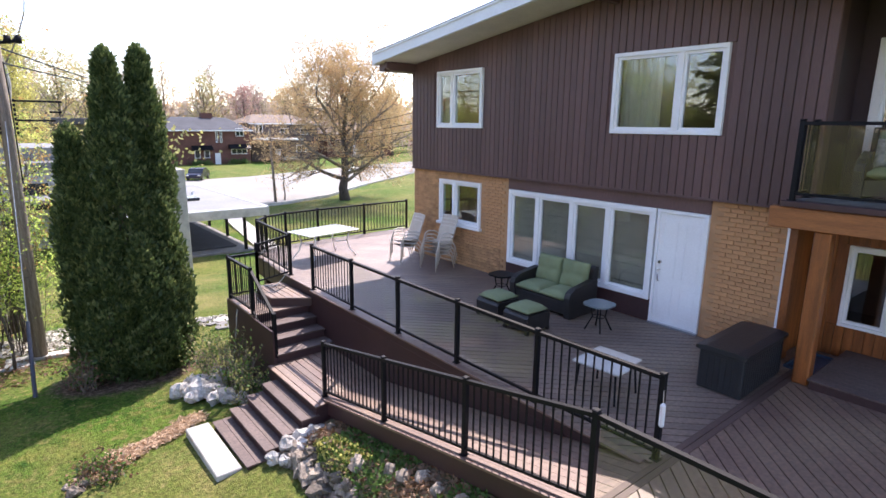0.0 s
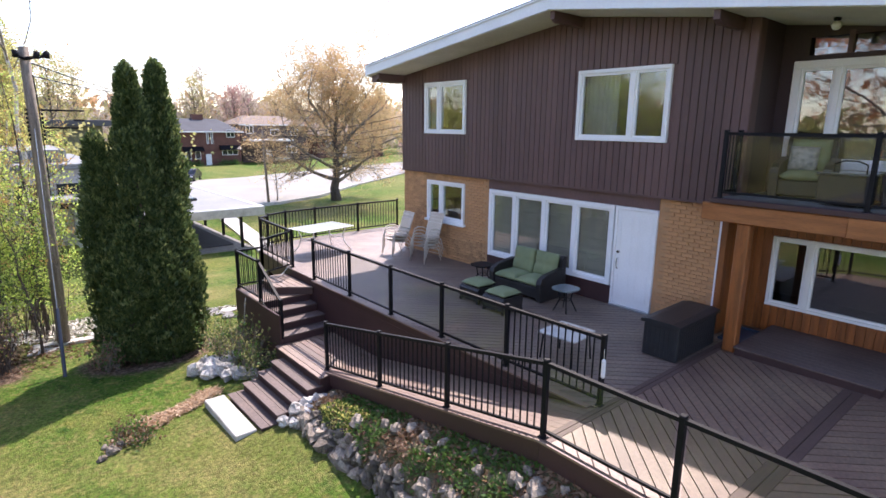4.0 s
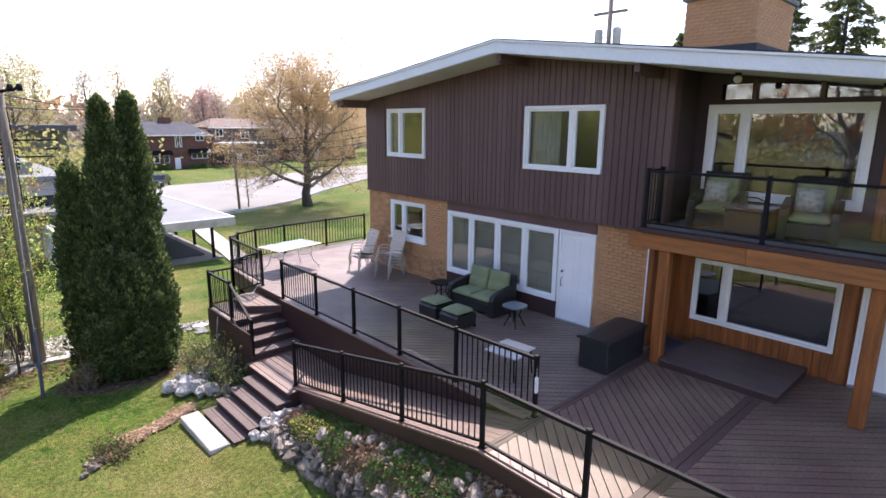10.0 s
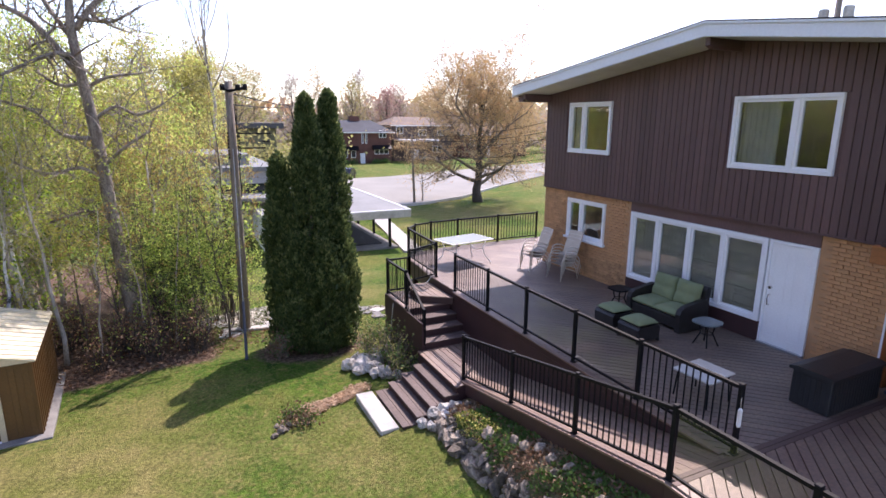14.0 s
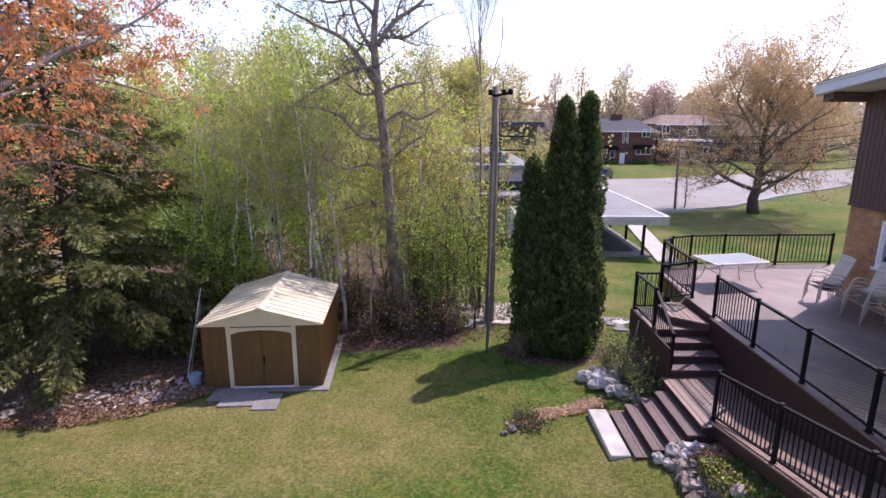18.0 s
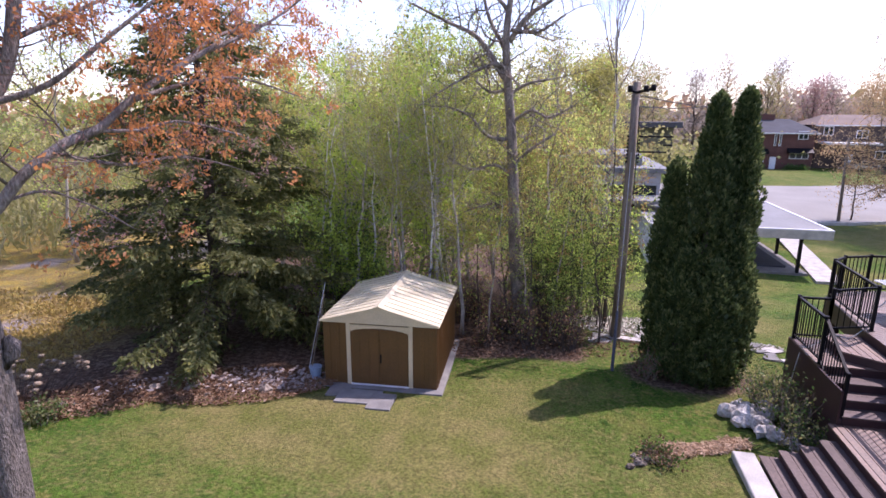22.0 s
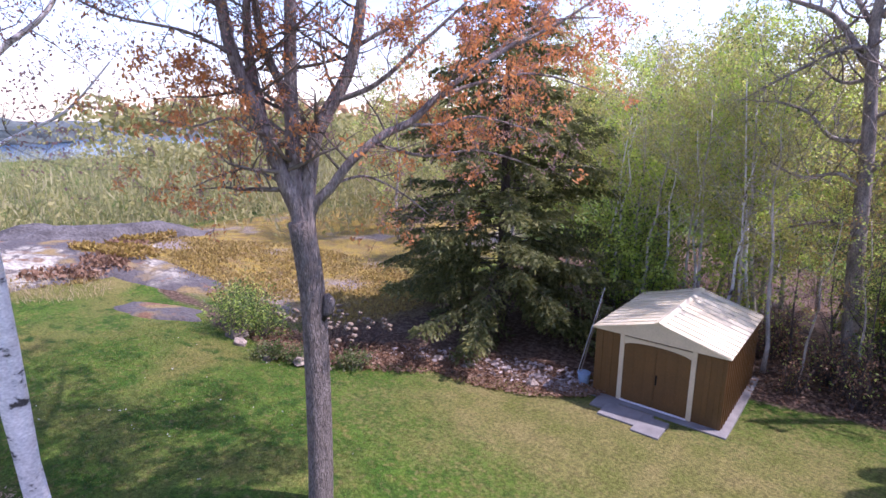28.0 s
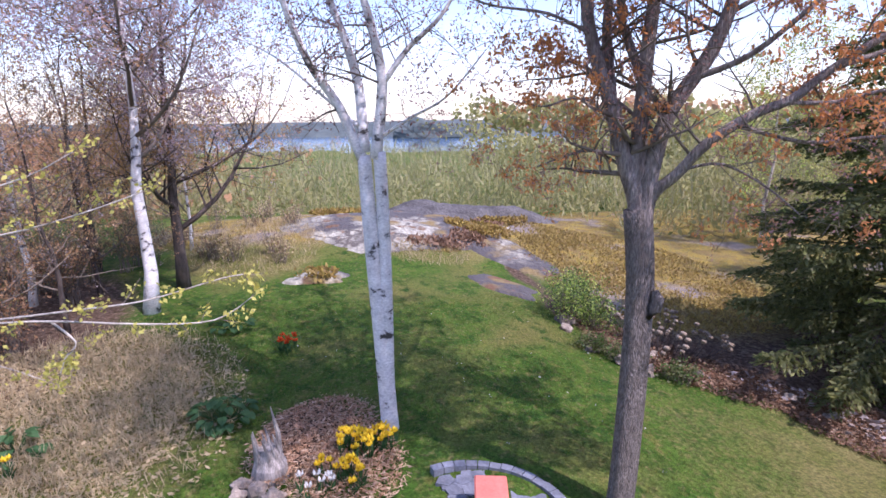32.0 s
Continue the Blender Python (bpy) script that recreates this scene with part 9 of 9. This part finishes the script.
Geo().box(5.80, 25.0, gz(6, 25) - 0.1, 6.35, 28.7, 1.5, 0.02).ob("white_wall_end", CONCRETE, None, "tall white rendered wall beside the carport", "wall", kind="structure")

nh = thing("neighbour_house", (-1.0, 40.0, GZ_ST), "low neighbouring house with pale flat roofs", "house", kind="structure")
def npart(nm, g, mt, lab=""):
    o = g.ob(nm, mt, nh, lab)
    o.data.transform(Matrix.Translation((1.0, -40.0, -GZ_ST)))
npart("wall", Geo().box(-2.2, 36, GZ_ST, 4.4, 47, 1.0), material("grey_render", (0.42, 0.42, 0.42), 0.9, var=0.08, scale=0.5, fine=6), "grey rendered wall")
npart("roof", Geo().box(-2.6, 35.6, 1.0, 4.8, 47.4, 1.3, 0.02), ROOF_WHITE)
npart("roof", Geo().box(-1.0, 37.5, 1.3, 3.4, 45, 2.0, 0.02), ROOF_WHITE)
npart("porch_roof", Geo().box(1.0, 33.0, -0.55, 4.6, 35.6, -0.35, 0.02), ROOF_WHITE)
for x in (-0.6, 1.5, 3.4):
    npart("window", Geo().box(x - 0.8, 35.96, -1.2, x + 0.8, 36.0, 0.2), CAR_GLASS)

def far_house(name, x0, x1, y0, y1, zb, ze, zr, wall, roofm, label, wins, door=None, chim=None):
    """A two-storey house whose front faces -y."""
    h = thing(name, ((x0 + x1) / 2, y0, zb), label, "house", "houses across the street", kind="structure")
    inv = Matrix.Translation((-(x0 + x1) / 2, -y0, -zb))
    def hp_(nm, g, mt, lab="", par=None):
        o = g.ob(nm, mt, par or h, lab)
        o.data.transform(inv)
        return o
    hp_("wall", Geo().box(x0, y0, zb - 0.3, x1, y1, ze), wall)
    ov = 0.5
    r = Geo()
    a, b, c, d = (x0 - ov, y0 - ov, ze), (x1 + ov, y0 - ov, ze), (x1 + ov, y1 + ov, ze), (x0 - ov, y1 + ov, ze)
    ym = (y0 + y1) / 2
    e, f = (x0 + 2.2, ym, zr), (x1 - 2.2, ym, zr)
    r.add([a, b, c, d, e, f], [(0, 1, 5, 4), (1, 2, 5), (2, 3, 4, 5), (3, 0, 4), (3, 2, 1, 0)])
    hp_("roof", r, roofm)
    hp_("gutter", Geo().box(x0 - ov, y0 - ov - 0.1, ze - 0.16, x1 + ov, y0 - ov, ze, 0.01), FAR_WHITE)
    for wx0, wx1, wz0, wz1, awn in wins:
        w = hp_("window", Geo().box(wx0, y0 - 0.08, wz0, wx1, y0 - 0.002, wz1, 0.01), FAR_WHITE)
        n = max(1, round((wx1 - wx0) / 0.8))
        for k in range(n):
            p0 = wx0 + 0.1 + (wx1 - wx0 - 0.1) * k / n
            hp_("pane", Geo().box(p0, y0 - 0.1, wz0 + 0.1, p0 + (wx1 - wx0 - 0.1) / n - 0.1, y0 - 0.08, wz1 - 0.1), CAR_GLASS, "", w)
        if awn:
            hp_("awning", Geo().prism([(wx0 - 0.4, y0 - 0.05, wz1 + 0.75), (wx0 - 0.4, y0 - 1.0, wz1 + 0.1), (wx0 - 0.4, y0 - 1.0, wz1), (wx0 - 0.4, y0 - 0.05, wz1)], (wx1 - wx0 + 0.8, 0, 0)), BLACK)
    if door:
        hp_("door", Geo().box(door[0], y0 - 0.08, zb, door[1], y0 - 0.002, zb + 2.1, 0.02), FAR_WHITE)
        hp_("steps", Geo().box(door[0] - 0.8, y0 - 1.6, zb - 0.3, door[1] + 0.8, y0 - 0.1, zb + 0.1, 0.02), CONCRETE)
    if chim:
        hp_("chimney", Geo().box(chim - 0.9, ym - 0.5, ze, chim + 0.9, ym + 0.5, zr + 0.7), wall)
    return h


far_house("brick_house", 22.0, 35.3, 96.0, 106.0, -3.6, 2.2, 4.3, FAR_BRICK, FAR_ROOF, "dark red brick house with grey hip roof", [(26.1, 27.0, -2.3, -1.0, True), (27.6, 28.5, -2.3, -1.0, True), (32.9, 34.3, 1.2, 2.5, False), (32.0, 34.7, -1.75, -0.85, True), (29.6, 29.95, 0.2, 2.1, False), (30.3, 30.65, 0.2, 2.1, False)], (29.3, 30.2), 29.8)
far_house("brown_house", 36.6, 49.5, 99.0, 109.0, -3.2, 3.4, 5.0, material("brown_cladding", (0.10, 0.07, 0.06), 0.9, var=0.12, scale=0.6, fine=6), FAR_TAN, "brown house with tan roof and arched white window", [(37.4, 38.8, 1.8, 3.2, False), (42, 43.6, 1.4, 2.6, False), (46, 47.4, 1.4, 2.6, False), (45.0, 47.0, -1.8, -0.5, False)], (41, 42))
Geo().box(36.9, 94.0, 0.55, 44.2, 99.0, 0.85, 0.02).ob("porch_roof", FAR_WHITE, None, "pale porch roof of the brown house", "roof", kind="structure")
far_house("far_bungalow", 54, 70, 104, 114, -3.0, 1.5, 3.8, FAR_BRICK, FAR_TAN, "brick bungalow with tan roof behind the trees", [(56, 58, -1, 0.4, False), (62, 64, -1, 0.4, False)], (60, 61))
# lawns before the houses are part of the ground; a dark hedge at the steps
for i, x in enumerate((26.0, 27.6, 32.0, 33.6)):
    b = thing("clipped_bush", (x, 94.9, -3.5), "dark clipped bush before the brick house", "shrub", "clipped bushes")
    rb = np.random.default_rng(50 + i)
    p = rb.normal(size=(500, 3)) * (0.45, 0.35, 0.28) + (0, 0, 0.4)
    o = new("foliage", leaf_mesh("foliage", p, 0.22, L_GREEN, i))
    o.parent = b


def car(at, turn, paint, label):
    c = thing("car", pose(*at, 0, 0, turn), label, "car", "parked cars")
    prof = [(-2.15, 0.35), (-2.2, 0.62), (-2.05, 0.80), (-1.25, 0.92), (-0.70, 1.38), (0.75, 1.42), (1.55, 1.02), (2.1, 0.95), (2.2, 0.70), (2.15, 0.35)]
    Geo().prism([(x, -0.82, z) for x, z in prof], (0, 1.64, 0)).ob("body", paint, c)
    for sy in (-1, 1):
        g = Geo().prism([(-1.05, sy * 0.823, 0.95), (-0.62, sy * 0.823, 1.32), (0.68, sy * 0.823, 1.36), (1.25, sy * 0.823, 1.02)], (0, sy * 0.01, 0))
        g.ob("side_window", CAR_GLASS, c)
        for x in (-1.35, 1.35):
            w = Geo().tube([(x, sy * 0.66, 0.33), (x, sy * 0.86, 0.33)], 0.33, 18).ob("wheel", TYRE, c)
            Geo().tube([(x, sy * 0.85, 0.33), (x, sy * 0.868, 0.33)], 0.2, 14).ob("rim", CHROME, w)
        Geo().box(-2.21, sy * 0.62 - 0.16, 0.62, -2.14, sy * 0.62 + 0.16, 0.74, 0.02).ob("headlight", FAR_WHITE, c)
    for x0, z0, x1, z1, nm in ((-1.22, 0.95, -0.72, 1.36, "windscreen"), (0.80, 1.40, 1.50, 1.06, "rear_window")):
        Geo().prism([(x0, -0.70, z0 + 0.012), (x0, 0.70, z0 + 0.012), (x1, 0.62, z1 + 0.012), (x1, -0.62, z1 + 0.012)], (0, 0, 0.008)).ob(nm, CAR_GLASS, c)
    return c


car((19.3, 70.2, GZ_ST + 0.02), 60, CAR_PAINT, "dark blue parked hatchback car")
car((42.6, 96.6, -3.3), 200, CAR_SILVER, "silver parked car reflecting the sun")

# street lamp pole, wires and the pole behind the house
sp_ = thing("street_pole", (18.9, 46.2, GZ_ST), "thin grey street pole at the kerb", "pole")
Geo().tube([(0, 0, 0), (-0.1, 0, 3.0), (-0.2, 0, 6.3)], [0.12, 0.10, 0.08], 10).ob("shaft", POLE_WOOD, sp_, smooth=True)
tpole = thing("transformer_pole", (24.5, 13.7, -3.0), "wooden pole with grey transformers behind the house", "pole")
Geo().tube([(0, 0, 0), (0, 0, 13.6)], [0.16, 0.11], 10).ob("shaft", POLE_WOOD, tpole, smooth=True)
Geo().box(-0.06, -0.9, 12.6, 0.06, 0.9, 12.72).ob("crossarm", POLE_WOOD, tpole)
for dy in (-0.55, 0.45):
    Geo().tube([(-0.2, dy, 11.1), (-0.2, dy, 11.15), (-0.2, dy, 11.85), (-0.2, dy, 11.9)], [0.15, 0.2, 0.2, 0.15], 14).ob("transformer", CONCRETE, tpole)
for i, (za, zb, sag) in enumerate(((2.9, 8.6, 1.6), (2.6, 7.6, 1.6), (2.1, 7.0, 1.5), (1.2, 6.1, 1.5), (0.8, 5.6, 1.5))):
    a, b = Vector((18.7, 46.2, za)), Vector((24.5, 13.7, zb))
    pts = [a.lerp(b, k / 20) - Vector((0, 0, sag * 4 * (k / 20) * (1 - k / 20))) for k in range(21)]
    Geo().tube(pts, 0.018, 5).ob("overhead_wire", BLACK, None, "sagging overhead wire across the lawn", "wire", "overhead wires")
for i, zz in enumerate((4.9, 4.6)):
    a, b = Vector((0.42, 15.05, zz)), Vector((16, 60, zz + 2.0 + i))
    pts = [a.lerp(b, k / 14) - Vector((0, 0, 3.0 * (k / 14) * (1 - k / 14))) for k in range(15)]
    Geo().tube(pts, 0.016, 5).ob("overhead_wire", BLACK, None, "sagging overhead wire from the utility pole", "wire", "overhead wires")

# street trees
tree("maple_tree", (24.8, 44.6, GZ_ST), 10.6, 0.44, 71, BARK_DARK, ((L_GOLD, 0.85), (L_RUST, 0.15)), "broad maple with pale golden spring buds", 3, 6, (0.3, 0.0), 0.17, 0.125, 66000, 0.18, "maples", TWIG, wide=10.0, spread=0.8, up=0.04, per=6)
tree("young_tree", (20.0, 46.9, GZ_ST), 6.0, 0.06, 72, BARK_DARK, ((L_GOLD, 1.0),), "slim young tree with golden buds", 2, 5, (0, 0), 0.35, 0.14, 900, 0.25, "street trees", limb=0.28)
tree("young_tree", (50, 66, GZ_ST), 4.5, 0.08, 73, BARK_DARK, ((L_RED, 1.0),), "low weeping tree with dark twigs", 3, 5, (0, 0), 0.3, 0.12, 1200, 0.3, "street trees", limb=0.5, up=-0.15)
tree("lime_tree", (1.0, 59.0, -3.4), 12.6, 0.28, 75, BARK_DARK, ((L_YELLOW, 0.6), (L_WILLOW, 0.4)), "round tree in light yellow-green leaf", 3, 5, (0.2, 0.0), 0.2, 0.18, 30000, 0.3, "street trees", TWIG, wide=5.6, per=8, twigs_from=0.014)
tree("lime_tree", (-6.0, 62.0, -3.4), 11.0, 0.25, 76, BARK_DARK, ((L_YELLOW, 0.7), (L_FRESH, 0.3)), "round tree in light yellow-green leaf", 3, 5, (0.2, 0.0), 0.2, 0.16, 11000, 0.25, "street trees", TWIG, wide=5.0, per=8, twigs_from=0.014)
L_HAZE = leaf_material("pale_grey_buds", (0.52, 0.44, 0.36), (0.42, 0.35, 0.29), 0.5)
FAR = random.Random(88)
far_leaf = {"gold": ((L_GOLD, 1.0),), "red": ((L_RED, 1.0),), "lime": ((L_WILLOW, 0.6), (L_GOLD, 0.4)), "grey": ((L_HAZE, 1.0),)}
FAR_TREES = [(22, 118, 15, "grey"), (28, 122, 17, "gold"), (34, 116, 14, "lime"), (38, 124, 17, "grey"), (43, 118, 13, "red"), (48, 124, 14, "grey"), (52, 118, 13, "gold"), (58, 124, 14, "gold"), (64, 118, 13, "grey"), (72, 124, 14, "gold"), (80, 120, 14, "lime"), (14, 116, 15, "lime"), (6, 112, 15, "grey"), (62, 96, 11, "gold"), (-4, 72, 14, "lime"), (3, 78, 15, "lime"), (-12, 66, 13, "lime"), (8, 90, 14, "lime"), (-20, 60, 13, "lime"), (-30, 70, 14, "grey"), (90, 118, 14, "grey"), (70, 104, 12, "gold"), (102, 112, 14, "gold")]
for i, (x, y, h, sort) in enumerate(FAR_TREES):
    tree("far_tree", (x, y, -3.4), h * 1.15, 0.3, 600 + i, BARK_DARK, far_leaf[sort], {"gold": "distant tree with pale golden buds", "red": "distant tree with dull red spring leaves", "lime": "distant tree in light yellow-green leaf", "grey": "distant bare tree with brown buds"}[sort], 2, 7, (FAR.uniform(-0.6, 0.6), FAR.uniform(-0.6, 0.6)), 0.16, 0.22, 6500, 0.5, "distant trees", TWIG, spread=0.8, wide=h * 0.46, per=5, twigs_from=0.018)
tree("bare_poplar", (0.9, 30.5, gz(0.9, 30.5)), 15.4, 0.16, 74, POPLAR, ((L_BUD, 1.0),), "tall thin bare tree behind the pole", 3, 7, (0.1, 0.1), 0.66, 0.06, 500, 0.1, "bare trees", TWIG, limb=0.24, up=0.45, spread=0.5)
for i, (x, y, h, r) in enumerate(((31, 13.0, 12.6, 2.6), (33, 8.6, 16, 3.4), (32, 5.6, 15.5, 3.2), (36, 2.0, 16, 3.4), (34, -1.5, 14.0, 3.0))):
    spruce((x, y, -3.0), h, r, 700 + i, "tall dark spruce behind the house", 1.1, 2.0, "spruces behind the house", 1.6)
for i, (x, y, h) in enumerate(((66, 112, 17), (73, 116, 15))):
    spruce((x, y, -3.2), h, 3.6, 720 + i, "distant dark spruce beyond the street", 0.5, 1.5, "distant spruces", 2.4)
tree("far_tree", (38, -6, -3), 14, 0.25, 640, BARK_DARK, far_leaf["gold"], "tree with pale golden buds behind the house", 3, 4, (0, 0), 0.3, 0.2, 3500, 0.4, "distant trees", TWIG, limb=0.45)

# far wooded horizon to the north and north-west
def tree_belt(name, pts, n, h, seed, mat, label, size=2.6):
    r = np.random.default_rng(seed)
    t = r.random(n) * (len(pts) - 1)
    i = np.minimum(t.astype(int), len(pts) - 2)
    P = np.array(pts, dtype=float)
    q = P[i] + (P[i + 1] - P[i]) * (t - i)[:, None] + r.normal(size=(n, 2)) * 6
    top = h * (0.7 + 0.3 * np.sin(q[:, 0] * 0.11 + seed) * np.sin(q[:, 1] * 0.13))
    z = -4 + top * np.sqrt(r.random(n))
    tagged(new(name, leaf_mesh(name, np.column_stack([q, z]), size, mat, seed, aspect=1.5)), label, "woods", kind="stuff")


tree_belt("far_woods", [(-230, 60), (-120, 120), (-40, 150), (40, 165), (140, 150), (240, 120)], 9000, 15, 1, L_WILLOW, "far belt of olive green woods")
tree_belt("far_bare_woods", [(-230, 75), (-120, 135), (-40, 160), (40, 172), (140, 160), (240, 130)], 7000, 16, 2, L_RUST, "far belt of bare brown woods")
tree_belt("near_woods", [(-75, 26), (-60, 40), (-42, 52), (-25, 58)], 22000, 8, 4, L_WILLOW, "belt of yellow-green woods beyond the garden", 0.55)
tree_belt("street_woods", [(8, 126), (40, 130), (75, 126), (110, 118)], 11000, 15, 6, L_HAZE, "belt of pale budding trees behind the houses", 0.8)
tree_belt("roadside_scrub", [(-16, 79), (-4, 80), (10, 80)], 9000, 9.5, 7, L_WILLOW, "light green scrub before the long roof", 0.5)
tree_belt("south_far_woods", [(-40, -16), (-60, -30), (-120, -70)], 16000, 9, 5, L_RUST, "belt of bare rusty woods", 0.45)
# flat grey roof seen over the trees
Geo().box(-14, 84, 3.0, 14, 100, 3.8, 0.05).ob("far_building_roof", material("dark_flat_roof", (0.09, 0.09, 0.10), 0.9, var=0.1, scale=0.3, fine=3), None, "long dark flat roof beyond the trees", "roof", kind="structure")
Geo().box(-13, 85, -3.5, 13, 99, 3.0).ob("far_building_wall", material("olive_grey_render", (0.17, 0.165, 0.11), 0.9, var=0.2, scale=0.4, fine=4), None, "olive grey wall of the long far building", "wall", kind="structure")
